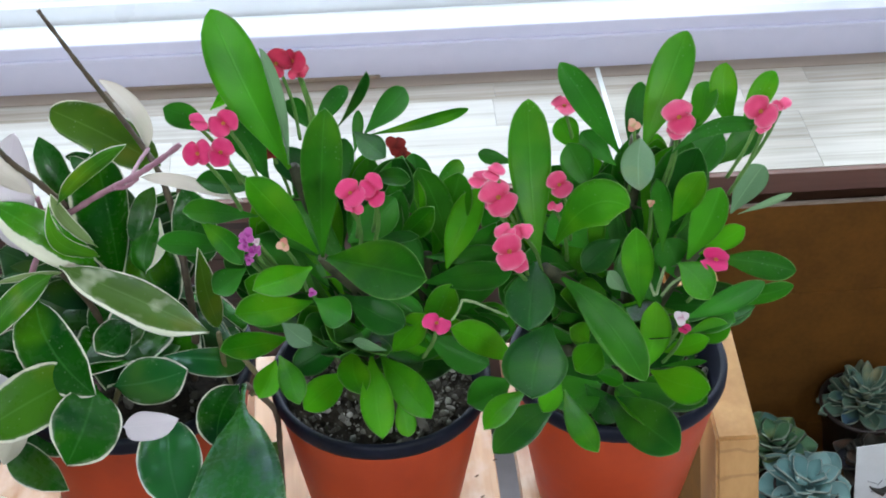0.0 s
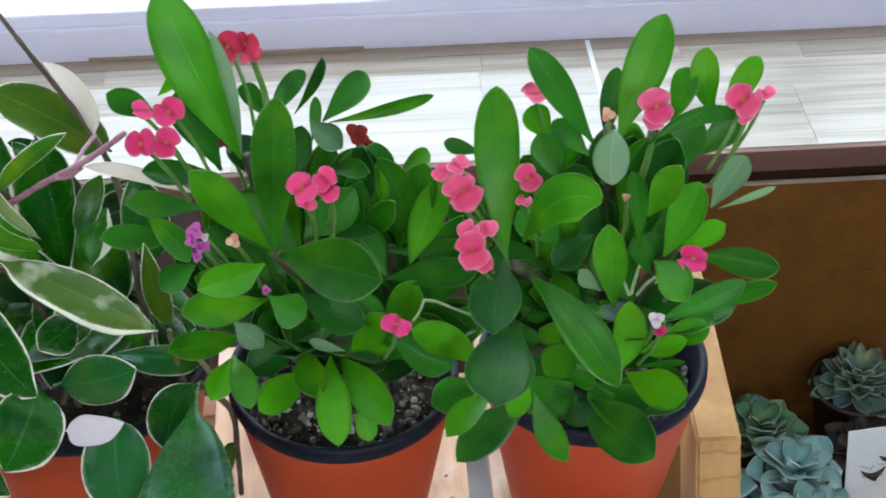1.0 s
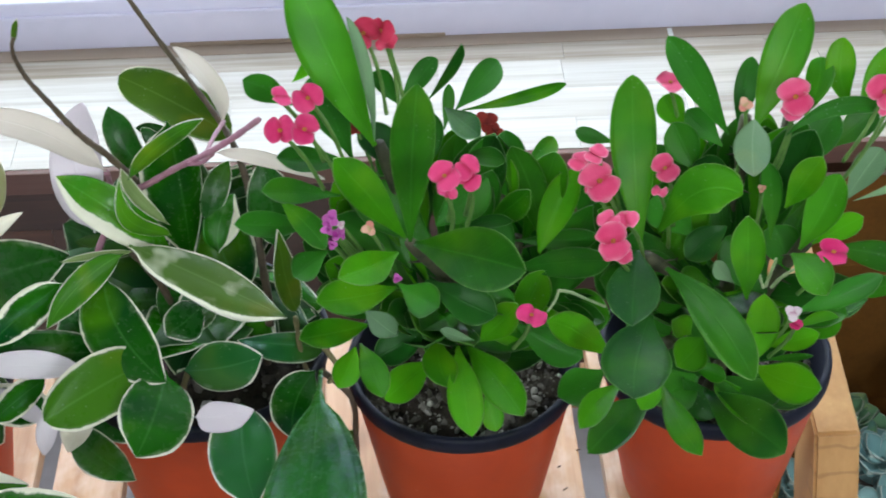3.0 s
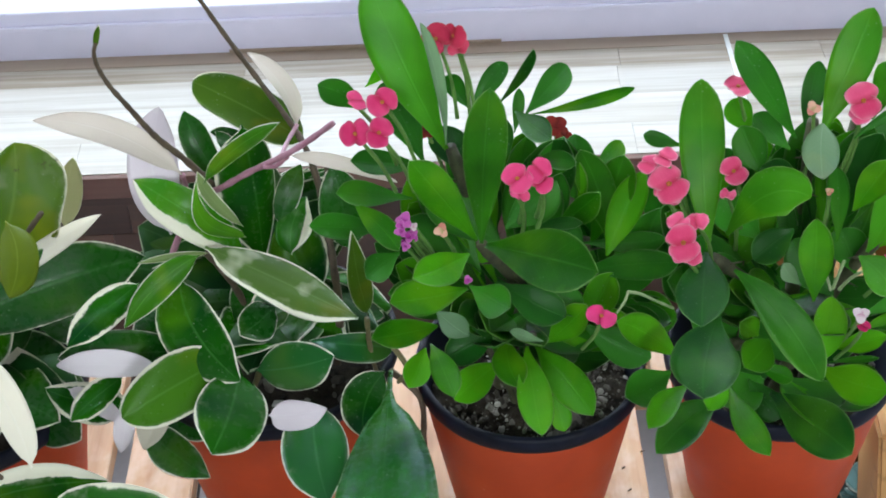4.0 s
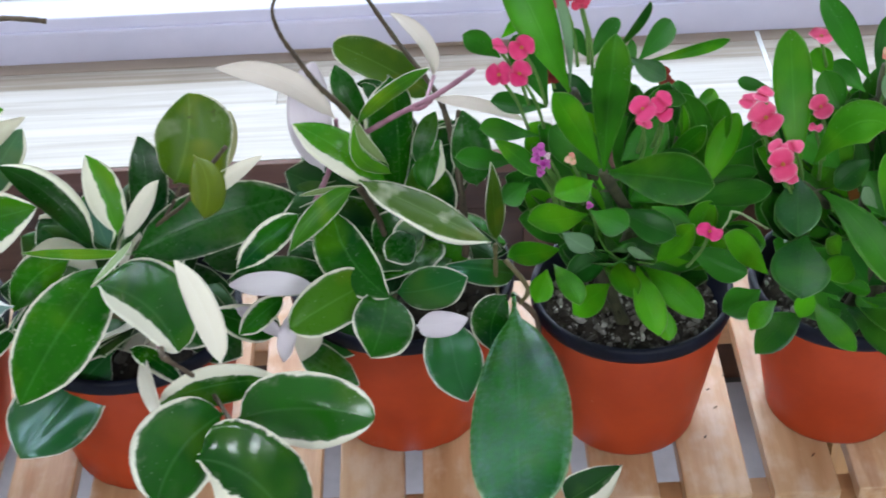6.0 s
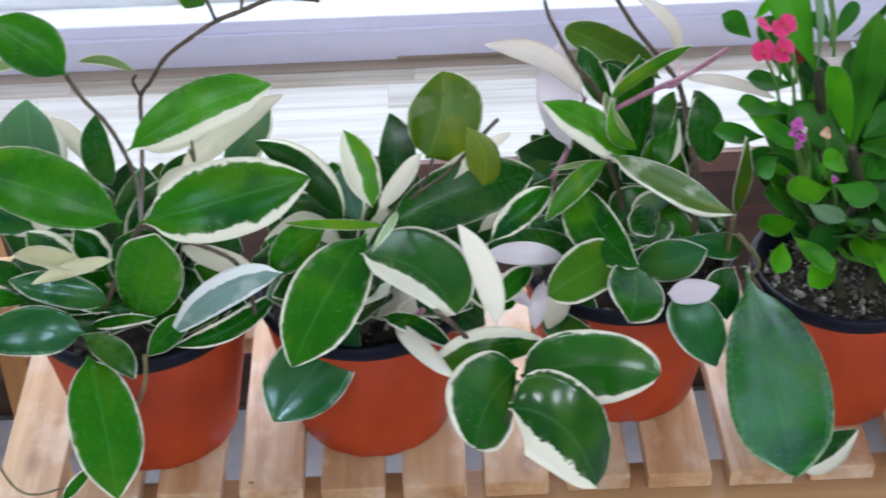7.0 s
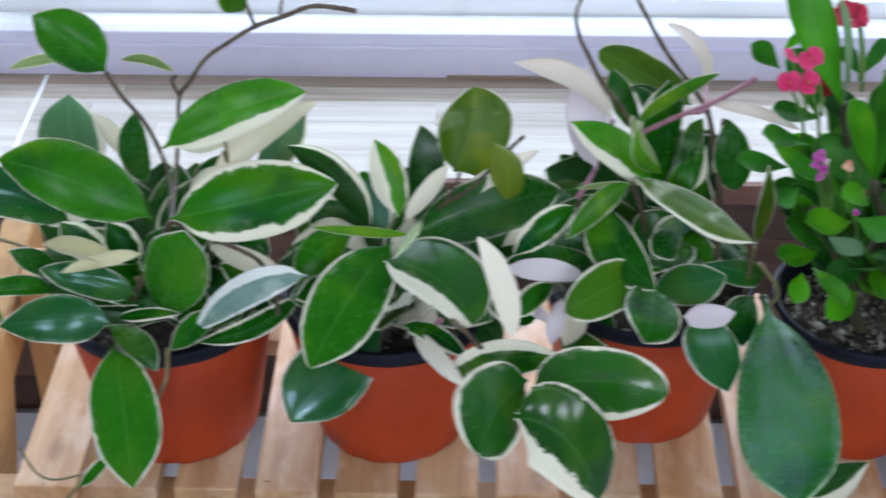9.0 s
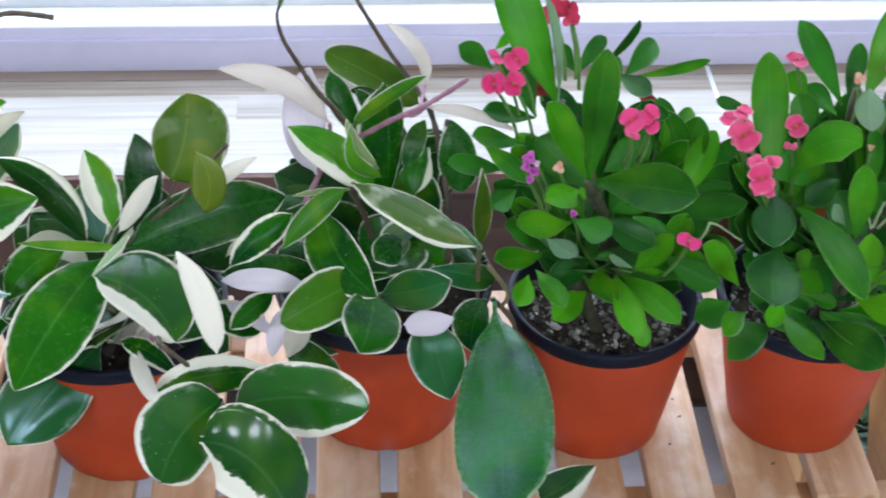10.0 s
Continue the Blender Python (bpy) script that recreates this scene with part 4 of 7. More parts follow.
for i in range(14):
    s = part("slat", slat_mesh, None, stand)
    s.matrix_parent_inverse = Matrix.Translation(stand.location).inverted()
    s.location = (-0.573 + 0.02125 + 0.0543 * i + (0, 0.0045, 0.0065)[min(2, max(0, i - 10))], 0.0295 + board_rng.uniform(-0.0012, 0.0012), -0.0065)

# ---- potted plants ----
HOYA_GROUP, SPURGE_GROUP = "potted hoyas on the stand", "potted crowns of thorns on the stand"
hoya_a = thing("potted_hoya", (-0.468, -0.007, 0), "variegated hoya with long bare shoots in an orange-red pot", "potted plant", HOYA_GROUP)
hoya_b = thing("potted_hoya", (-0.320, -0.003, 0), "variegated hoya with cream leaves trailing over an orange-red pot", "potted plant", HOYA_GROUP)
hoya_c = thing("potted_hoya", (-0.146, 0.020, 0), "variegated hoya with a pinkish shoot in an orange-red pot", "potted plant", HOYA_GROUP)
spurge_d = thing("potted_crown_of_thorns", (0.0, 0.0, 0), "pink-flowering crown of thorns beside the hoyas in an orange-red pot", "potted plant", SPURGE_GROUP)
spurge_e = thing("potted_crown_of_thorns", (0.140, 0.001, 0), "coral-flowering crown of thorns by the stand's end post", "potted plant", SPURGE_GROUP)
for plant in (hoya_a, hoya_b, hoya_c):
    lv = pot(plant, 0.0526, 0.0705, 0.1049, 0.0725, 16)
    gravel(plant, 0.062, lv, 90, 0.0026)
for plant in (spurge_d, spurge_e):
    lv = pot(plant, 0.045, 0.0621, 0.1002, 0.0645)
    gravel(plant, 0.055, lv, 1000, 0.0013)
    gravel(plant, 0.052, lv + 0.001, 26, 0.0026)

# dry crumbs fallen on the slats
crumb_rng = random.Random(8)
crumbs = bmesh.new()
for x, y in ((0.0710, 0.027), (0.058, 0.014), (0.060, -0.004), (0.049, -0.031), (0.116, -0.052), (-0.553, -0.080), (-0.402, -0.074)):
    m = pose(x, y, 0.0005, crumb_rng.uniform(-8, 8), crumb_rng.uniform(-8, 8), crumb_rng.uniform(0, 180)) @ Matrix.Diagonal((crumb_rng.uniform(0.0012, 0.0021), crumb_rng.uniform(0.0004, 0.0007), 0.0006, 1))
    bmesh.ops.create_icosphere(crumbs, subdivisions=1, radius=1, matrix=m)
debris = new("plant_debris", bpy.data.meshes.new("plant_debris"))
crumbs.to_mesh(debris.data)
crumbs.free()
debris.data.materials.append(STEM["stem"])
tagged(debris, "dry brown plant crumbs on the pine slats", "debris", kind="stuff")

# bare lower stems of the hoyas
root_rng = random.Random(31)
for plant in (hoya_a, hoya_b, hoya_c):
    x, y, _ = plant.location
    for k in range(7):
        a = 2 * math.pi * k / 7 + root_rng.uniform(-0.3, 0.3)
        r0, r1, h = root_rng.uniform(0.008, 0.026), root_rng.uniform(0.035, 0.058), root_rng.uniform(0.022, 0.055)
        stem(plant, ("pink", "vine", "stem", "pale", "pink", "vine", "stem")[k], 0.0019, (x + r0 * math.cos(a), y + r0 * math.sin(a), 0.092), (x + 0.6 * r1 * math.cos(a + 0.3), y + 0.6 * r1 * math.sin(a + 0.3), 0.100 + 0.55 * h), (x + r1 * math.cos(a + 0.2), y + r1 * math.sin(a + 0.2), 0.100 + h))

# woody, thorny stems from the soil to the leaf rosettes
for plant, ends in (
    (spurge_d, ((-0.027, -0.052, 0.235), (-0.002, -0.045, 0.165), (-0.040, -0.008, 0.262), (0.020, -0.005, 0.225), (-0.055, -0.030, 0.200), (0.030, 0.005, 0.190))),
    (spurge_e, ((0.088, -0.045, 0.215), (0.140, -0.002, 0.265), (0.150, -0.055, 0.185), (0.100, -0.055, 0.165), (0.175, -0.030, 0.215), (0.165, 0.010, 0.255))),
):
    for k, e in enumerate(ends):
        x, y, _ = plant.location
        foot = (x + 0.018 * math.cos(k * 1.1), y + 0.018 * math.sin(k * 1.1), 0.088)
        mid = (0.6 * foot[0] + 0.4 * e[0], 0.75 * foot[1] + 0.25 * e[1], 0.5 * foot[2] + 0.5 * e[2])
        trunk = part("stem", tube((foot, mid, e), 0.0042, 0.75, 10), STEM["thorn"], plant, "grey-brown thorny stem")
        bm = bmesh.new()
        for q in range(14):
            f = q / 14
            p = Vector(foot).lerp(Vector(mid), f * 2) if f < 0.5 else Vector(mid).lerp(Vector(e), f * 2 - 1)
            d = Vector((math.cos(q * 2.4), math.sin(q * 2.4), 0.35)).normalized()
            bmesh.ops.create_cone(bm, segments=5, radius1=0.0009, radius2=0.0001, depth=0.009, matrix=Matrix.Translation(p + d * 0.0075) @ d.to_track_quat("Z", "Y").to_matrix().to_4x4())
        tagged(part("thorn", bm, STEM["thorn"], trunk), kind="stuff")


# inner spurge leaves mostly deep green, with some crown shade put into that tone
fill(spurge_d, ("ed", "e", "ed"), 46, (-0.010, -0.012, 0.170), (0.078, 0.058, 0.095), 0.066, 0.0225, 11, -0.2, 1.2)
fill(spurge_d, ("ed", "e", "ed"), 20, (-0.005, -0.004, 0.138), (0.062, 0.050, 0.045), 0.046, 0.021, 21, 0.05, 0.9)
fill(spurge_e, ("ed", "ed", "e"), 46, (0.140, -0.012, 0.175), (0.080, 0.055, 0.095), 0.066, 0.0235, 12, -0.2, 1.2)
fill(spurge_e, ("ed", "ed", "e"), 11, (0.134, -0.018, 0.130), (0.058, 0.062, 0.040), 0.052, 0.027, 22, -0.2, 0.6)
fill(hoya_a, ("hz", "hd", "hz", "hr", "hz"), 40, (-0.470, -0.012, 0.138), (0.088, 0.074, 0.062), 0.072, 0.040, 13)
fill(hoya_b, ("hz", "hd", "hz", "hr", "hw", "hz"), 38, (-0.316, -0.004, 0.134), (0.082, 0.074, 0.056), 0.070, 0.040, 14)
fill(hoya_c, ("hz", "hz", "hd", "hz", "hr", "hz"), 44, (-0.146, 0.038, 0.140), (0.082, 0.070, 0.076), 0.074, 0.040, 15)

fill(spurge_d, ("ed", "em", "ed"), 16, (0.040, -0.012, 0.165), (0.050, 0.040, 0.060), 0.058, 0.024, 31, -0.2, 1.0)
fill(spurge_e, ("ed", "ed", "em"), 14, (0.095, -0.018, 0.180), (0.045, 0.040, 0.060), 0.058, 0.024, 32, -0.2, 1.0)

# leaves and shoots of the hoyas, one by one
leaf(hoya_a, "hn", (-0.4870, -0.0100, 0.2800), (-0.5260, -0.0100, 0.3180), 0, (0.34, -0.88, 0.34), 0, sway=0, via=(-0.5055, -0.0123, 0.3013), half=(0.0149, 0.0192))
leaf(hoya_a, "hf", (-0.5100, 0.0000, 0.2840), (-0.5440, -0.0160, 0.2850), 0, (0.35, -0.56, 0.75), 0, sway=0, via=(-0.5276, -0.0096, 0.2879), half=(0.0038, 0.0038))
leaf(hoya_a, "hf", (-0.4560, 0.0380, 0.2520), (-0.4910, 0.0400, 0.2600), 0, (0.22, -0.63, 0.75), 0, sway=0, via=(-0.4727, 0.0375, 0.2619), half=(0.0034, 0.0037))
leaf(hoya_a, "hbr", (-0.4580, -0.0140, 0.2280), (-0.3690, 0.0060, 0.2580), 0, (0.03, -0.85, 0.52), 0, cup=-.2, wave=.03, sway=0, via=(-0.4125, -0.0080, 0.2536), half=(0.0153, 0.0170))
leaf(hoya_a, "hw", (-.453, .000, .220), (-.411, .020, .222), 0.018, (.33, -.75, .57), 0.05)
leaf(hoya_a, "hk", (-.526, .020, .175), (-.536, .069, .217), 0.041, (.17, -.62, .77), 0.05, broad=1.1)
leaf(hoya_a, "hd", (-0.4740, 0.0000, 0.1930), (-0.4860, 0.0400, 0.2220), 0, (0.05, -0.56, 0.83), 0, sway=0, via=(-0.4846, 0.0179, 0.2064), half=(0.0100, 0.0100))
leaf(hoya_a, "hn", (-0.4560, -0.0700, 0.2150), (-0.5500, -0.0500, 0.2420), 0, (0.02, -0.79, 0.62), 0, cup=-.25, wave=.03, sway=0, via=(-0.5030, -0.0640, 0.2378), half=(0.0191, 0.0224))
leaf(hoya_a, "hu", (-0.5210, -0.0230, 0.1770), (-0.5880, -0.0300, 0.1990), 0, (0.34, -0.79, 0.51), 0, sway=0, via=(-0.5532, -0.0288, 0.2030), half=(0.0160, 0.0167))
leaf(hoya_a, "hm", (-0.4440, -0.0750, 0.2180), (-0.3460, -0.0500, 0.2280), 0, (0.15, -0.80, 0.59), 0, cup=-0.24, wave=.03, sway=0, via=(-0.3956, -0.0661, 0.2260), half=(0.0232, 0.0239))
leaf(hoya_a, "hk", (-0.4100, 0.0400, 0.1680), (-0.3770, 0.0570, 0.2110), 0, (-0.02, -0.87, 0.49), 0, sway=0, via=(-0.3938, 0.0456, 0.1916), half=(0.0111, 0.0126))
leaf(hoya_a, "hc", (-0.4780, -0.0720, 0.1810), (-0.5140, -0.1000, 0.2170), 0, (0.62, -0.54, 0.56), 0, fold=-40, wave=.06, sway=0, via=(-0.4984, -0.0883, 0.2037), half=(0.0081, 0.0075))
leaf(hoya_a, "hc", (-0.4640, -0.0720, 0.1900), (-0.5070, -0.1000, 0.1960), 0, (0.44, -0.51, 0.74), 0, sway=0, via=(-0.4845, -0.0880, 0.1956), half=(0.0037, 0.0051))
leaf(hoya_a, "hd", (-.523, -.060, .165), (-.547, -.070, .189), 0.015, (.61, -.73, .30), 0.05)
leaf(hoya_a, "hr", (-0.5250, -0.0600, 0.1500), (-0.5740, -0.0800, 0.1620), 0, (0.27, -0.63, 0.73), 0, sway=0, via=(-0.5434, -0.0721, 0.1647), half=(0.0063, 0.0070))
leaf(hoya_a, "hu", (-.474, -.060, .148), (-.530, -.070, .176), 0.020, (.40, -.76, .51), 0.06, cup=-.3)
leaf(hoya_a, "hu", (-0.4860, -0.0870, 0.1470), (-0.5550, -0.0900, 0.1460), 0, (0.10, -0.76, 0.65), 0, cup=-0.24, sway=0, via=(-0.5163, -0.0916, 0.1532), half=(0.0150, 0.0156))
leaf(hoya_a, "hn", (-0.4620, -0.0600, 0.1320), (-0.4380, -0.0700, 0.2060), 0, (-0.17, -0.98, -0.07), 0, sway=0, via=(-0.4485, -0.0680, 0.1724), half=(0.0198, 0.0219))
leaf(hoya_a, "hs", (-0.3650, -0.0750, 0.1770), (-0.4400, -0.0710, 0.1270), 0, (-0.32, -0.83, 0.46), 0, cup=-0.24, sway=0, via=(-0.4026, -0.0765, 0.1658), half=(0.0103, 0.0110))
leaf(hoya_a, "hm", (-0.3730, -0.0500, 0.1430), (-0.4380, -0.0700, 0.1190), 0, (0.04, -0.78, 0.63), 0, sway=0, via=(-0.4017, -0.0627, 0.1263), half=(0.0071, 0.0078))
leaf(hoya_a, "hd", (-0.4910, -0.0800, 0.1390), (-0.4560, -0.1120, 0.1300), 0, (-0.20, -0.52, 0.83), 0, sway=0, via=(-0.4696, -0.0978, 0.1406), half=(0.0088, 0.0088))
leaf(hoya_a, "hr", (-0.4870, -0.0880, 0.1310), (-0.4660, -0.1650, 0.0840), 0, (0.08, -0.55, 0.83), 0, cup=-.2, wave=.03, sway=0, via=(-0.4743, -0.1303, 0.1102), half=(0.0214, 0.0214))
leaf(hoya_a, "hm", (-.487, -.070, .138), (-.444, -.080, .150), 0.008, (-.33, -.75, .58), 0.04)
leaf(hoya_a, "hr", (-.428, -.060, .135), (-.451, -.090, .129), 0.016, (.41, -.45, .79), 0.05)
leaf(hoya_a, "hm", (-.495, -.040, .156), (-.522, -.040, .189), 0.021, (.42, -.84, .34), 0.05)
leaf(hoya_a, "hm", (-.478, -.040, .157), (-.495, -.030, .183), 0.021, (.22, -.84, .49), 0.05)
leaf(hoya_a, "hw", (-.387, -.040, .153), (-.432, -.030, .166), 0.014, (-.00, -.78, .63), 0.05)
leaf(hoya_a, "hm", (-.388, -.030, .137), (-.424, -.040, .158), 0.022, (.47, -.76, .45), 0.05)
leaf(hoya_a, "hd", (-.448, -.020, .138), (-.478, -.010, .157), 0.037, (.13, -.79, .59), 0.05)
leaf(hoya_a, "hd", (-.435, .000, .151), (-.397, -.010, .145), 0.033, (-.11, -.76, .64), 0.05)
leaf(hoya_a, "hd", (-.451, -.020, .090), (-.420, -.020, .120), 0.034, (-.31, -.89, .33), 0.05)
leaf(hoya_a, "hd", (-.502, -.020, .109), (-.478, -.020, .142), 0.033, (-.25, -.95, .18), 0.05)
leaf(hoya_a, "hw", (-.448, -.000, .178), (-.419, .010, .198), 0.022, (-.03, -.87, .49), 0.05)
leaf(hoya_a, "hl", (-.599, -.030, .210), (-.559, -.030, .265), 0.021, (-.11, -.99, .08), 0.05)
leaf(hoya_a, "hr", (-.600, -.030, .213), (-.654, -.020, .228), 0.022, (.04, -.77, .63), 0.05)
leaf(hoya_a, "hl", (-.405, .018, .307), (-.414, .000, .331), 0.017, (.63, -.73, -.28), 0.05)
leaf(hoya_a, "hm", (-.487, -.130, .077), (-.510, -.130, .049), 0.008, (-.32, -.91, .26), 0.03)
leaf(hoya_a, "hw", (-.435, .020, .188), (-.365, .030, .237), 0.017, (-.16, -.90, .41), 0.04)
leaf(hoya_a, "hd", (-.451, .030, .170), (-.419, .050, .175), 0.023, (.34, -.71, .62), 0.05)
leaf(hoya_a, "hw", (-.540, -.020, .174), (-.497, -.010, .184), 0.014, (.06, -.83, .55), 0.05)
leaf(hoya_a, "hw", (-0.4940, 0.0500, 0.1750), (-0.5210, 0.0600, 0.2080), 0, (0.18, -0.82, 0.54), 0, sway=0, via=(-0.5070, 0.0550, 0.1910), half=(0.0052, 0.0082))
leaf(hoya_a, "hn", (-0.5630, -0.0600, 0.1240), (-0.5940, -0.0700, 0.1550), 0, (0.25, -0.74, 0.62), 0, sway=0, via=(-0.5760, -0.0650, 0.1420), half=(0.0059, 0.0062))
stem(hoya_a, "stem", 0.0015, (-0.4870, -0.0100, 0.2800), (-.480, -.010, .264), (-.470, -.005, .243), (-.463, -.002, .220), (-.457, -.010, .202), (-.449, -.050, .200))
stem(hoya_a, "stem", 0.0016, (-.337, .020, .307), (-.347, .018, .310), (-.364, .018, .311), (-.381, .018, .304), (-.399, .018, .297), (-.416, .020, .285), (-.433, .025, .270), (-.447, .035, .247), (-.456, .042, .232), (-.455, .020, .216), (-.454, -.010, .198), (-.448, -.060, .205))
stem(hoya_a, "stem", 0.0012, (-.399, .018, .297), (-.403, .018, .311), (-.405, .018, .318))
stem(hoya_a, "stem", 0.0011, (-.383, .018, .304), (-.382, .018, .312), (-.381, .018, .317))
stem(hoya_a, "stem", 0.0012, (-.456, .038, .250), (-.459, .040, .244), (-.456, .042, .232))
stem(hoya_a, "stem", 0.0022, (-.448, -.060, .205), (-.465, -.055, .169), (-.480, -.050, .138), (-.489, -.040, .101), (-.495, -.030, .073))
stem(hoya_a, "stem", 0.0016, (-.446, -.060, .205), (-.428, -.060, .195), (-.408, -.055, .181), (-.396, -.050, .166), (-.390, -.050, .144), (-.387, -.060, .134))
stem(hoya_a, "vine", 0.0013, (-.638, -.030, .242), (-.619, -.030, .230), (-.605, -.030, .210), (-.594, -.030, .186), (-.578, -.030, .173), (-.548, -.040, .170), (-.523, -.050, .160))
stem(hoya_a, "vine", 0.0010, (-.423, .000, .218), (-.421, .000, .209), (-.421, .000, .226))
stem(hoya_a, "vine", 0.0015, (-.450, -.100, .139), (-.452, -.105, .120), (-.460, -.105, .101))
stem(hoya_a, "vine", 0.0014, (-.483, -.130, .082), (-.500, -.125, .062), (-.519, -.120, .034), (-.530, -.120, .021))
stem(hoya_a, "vine", 0.0009, (-.551, -.110, .063), (-.542, -.115, .046), (-.527, -.120, .045), (-.500, -.125, .059))
leaf(hoya_b, "hos", (-0.2770, 0.0000, 0.2040), (-0.2650, 0.0260, 0.2510), 0, (-0.08, -0.87, 0.49), 0, cup=-.2, wave=.07, broad=0.9, blunt=True, sway=0, via=(-0.2671, 0.0107, 0.2275), half=(0.0198, 0.0275))
leaf(hoya_b, "hoy", (-0.2530, -0.0500, 0.2590), (-0.2460, -0.0910, 0.2460), 0, (0.04, -0.42, 0.91), 0, sway=0, via=(-0.2440, -0.0720, 0.2540), half=(0.0097, 0.0103))
leaf(hoya_b, "hmr", (-0.3120, -0.0200, 0.1820), (-0.3280, 0.0060, 0.2240), 0, (0.01, -0.88, 0.47), 0, sway=0, via=(-0.3180, -0.0091, 0.2045), half=(0.0113, 0.0113))
leaf(hoya_b, "hd", (-0.3030, 0.0000, 0.1640), (-0.2990, 0.0250, 0.2230), 0, (-0.03, -0.78, 0.62), 0, sway=0, via=(-0.2961, 0.0094, 0.1978), half=(0.0108, 0.0137))
leaf(hoya_b, "hw", (-0.3090, -0.0200, 0.1790), (-0.2800, -0.0310, 0.2290), 0, (-0.46, -0.88, 0.12), 0, sway=0, via=(-0.2921, -0.0274, 0.2087), half=(0.0056, 0.0059))
leaf(hoya_b, "hd", (-0.3030, -0.0300, 0.1760), (-0.2080, 0.0180, 0.1780), 0, (0.35, -0.68, 0.64), 0, sway=0, via=(-0.2550, -0.0100, 0.1840), half=(0.0192, 0.0202))
leaf(hoya_b, "hde", (-0.3300, -0.0100, 0.1650), (-0.3840, 0.0160, 0.2120), 0, (0.05, -0.84, 0.54), 0, sway=0, via=(-0.3519, -0.0001, 0.1982), half=(0.0107, 0.0114))
leaf(hoya_b, "hk", (-0.3210, -0.0100, 0.1640), (-0.3300, 0.0100, 0.1940), 0, (-0.02, -0.79, 0.61), 0, sway=0, via=(-0.3270, -0.0015, 0.1811), half=(0.0093, 0.0101))
leaf(hoya_b, "hl", (-0.3030, -0.0300, 0.1760), (-0.3650, -0.0400, 0.1880), 0, (0.17, -0.55, 0.82), 0, sway=0, via=(-0.3320, -0.0376, 0.1829), half=(0.0030, 0.0041))
leaf(hoya_b, "hn", (-0.3420, -0.0200, 0.1670), (-0.3750, -0.0500, 0.1520), 0, (0.21, -0.60, 0.77), 0, sway=0, via=(-0.3609, -0.0369, 0.1674), half=(0.0120, 0.0127))
leaf(hoya_b, "hr", (-0.3160, -0.0300, 0.1700), (-0.3610, -0.1180, 0.1400), 0, (0.24, -0.44, 0.86), 0, cup=-.2, wave=.03, sway=0, via=(-0.3409, -0.0780, 0.1593), half=(0.0233, 0.0227))
leaf(hoya_b, "hu", (-0.3220, -0.0450, 0.1140), (-0.3790, -0.0940, 0.0740), 0, (0.14, -0.69, 0.71), 0, cup=-.25, sway=0, via=(-0.3558, -0.0732, 0.0939), half=(0.0236, 0.0265))
leaf(hoya_b, "hqw", (-0.3190, -0.0600, 0.1780), (-0.2640, -0.1290, 0.1840), 0, (0.06, -0.85, 0.53), 0, cup=-0.26, wave=.02, blunt=True, sway=0, via=(-0.2840, -0.0980, 0.1920), half=(0.0253, 0.0150))
leaf(hoya_b, "hf", (-0.2960, -0.0500, 0.2020), (-0.3100, -0.1040, 0.2130), 0, (-0.11, -0.43, 0.90), 0, sway=0, via=(-0.3010, -0.0790, 0.2100), half=(0.0029, 0.0029))
leaf(hoya_b, "hw", (-0.2410, -0.1350, 0.1780), (-0.2610, -0.1120, 0.2350), 0, (0.18, -0.89, 0.41), 0, cup=.05, wave=.02, sway=0, via=(-0.2473, -0.1255, 0.2090), half=(0.0071, 0.0087))
leaf(hoya_b, "hm", (-0.3090, -0.0600, 0.1270), (-0.2650, -0.1200, 0.1500), 0, (-0.70, -0.29, 0.66), 0, sway=0, via=(-0.2861, -0.0930, 0.1465), half=(0.0061, 0.0068))
leaf(hoya_b, "hw", (-0.3020, -0.0600, 0.1230), (-0.2670, -0.1800, 0.1820), 0, (-0.75, 0.13, 0.65), 0, sway=0, via=(-0.2852, -0.1252, 0.1556), half=(0.0066, 0.0050))
leaf(hoya_b, "hh", (-0.2800, -0.1400, 0.1550), (-0.2110, -0.1230, 0.1550), 0, (0.20, -0.71, 0.67), 0, cup=-0.24, sway=0, via=(-0.2480, -0.1340, 0.1630), half=(0.0110, 0.0116))
leaf(hoya_b, "hq", (-0.2330, -0.1900, 0.1960), (-0.2590, -0.2540, 0.2010), 0, (0.09, -0.90, 0.43), 0, cup=-0.26, wave=.05, blunt=True, sway=0, via=(-0.2500, -0.2250, 0.2060), half=(0.0229, 0.0214))
leaf(hoya_b, "hqm", (-0.2300, -0.1700, 0.1720), (-0.1570, -0.1910, 0.1880), 0, (-0.05, -0.81, 0.59), 0, cup=-0.26, blunt=True, sway=0, via=(-0.1940, -0.1830, 0.1900), half=(0.0189, 0.0213))
leaf(hoya_b, "hqj", (-0.2410, -0.2350, 0.2100), (-0.1960, -0.2450, 0.1610), 0, (0.10, -0.85, 0.51), 0, cup=-0.3, blunt=True, sway=0, via=(-0.2140, -0.2430, 0.2020), half=(0.0239, 0.0228))
leaf(hoya_b, "hd", (-.287, -.020, .122), (-.244, -.050, .109), 0.033, (-.26, -.66, .70), 0.05)
leaf(hoya_b, "hd", (-.323, -.000, .124), (-.283, .000, .153), 0.037, (-.31, -.84, .44), 0.05)
leaf(hoya_b, "hd", (-.268, .000, .144), (-.219, .020, .148), 0.030, (.23, -.72, .66), 0.05)
leaf(hoya_b, "hd", (-.316, -.020, .102), (-.338, -.040, .080), 0.030, (.00, -.75, .66), 0.05)
leaf(hoya_b, "hm", (-.220, -.030, .112), (-.259, -.040, .138), 0.022, (.46, -.80, .38), 0.05)
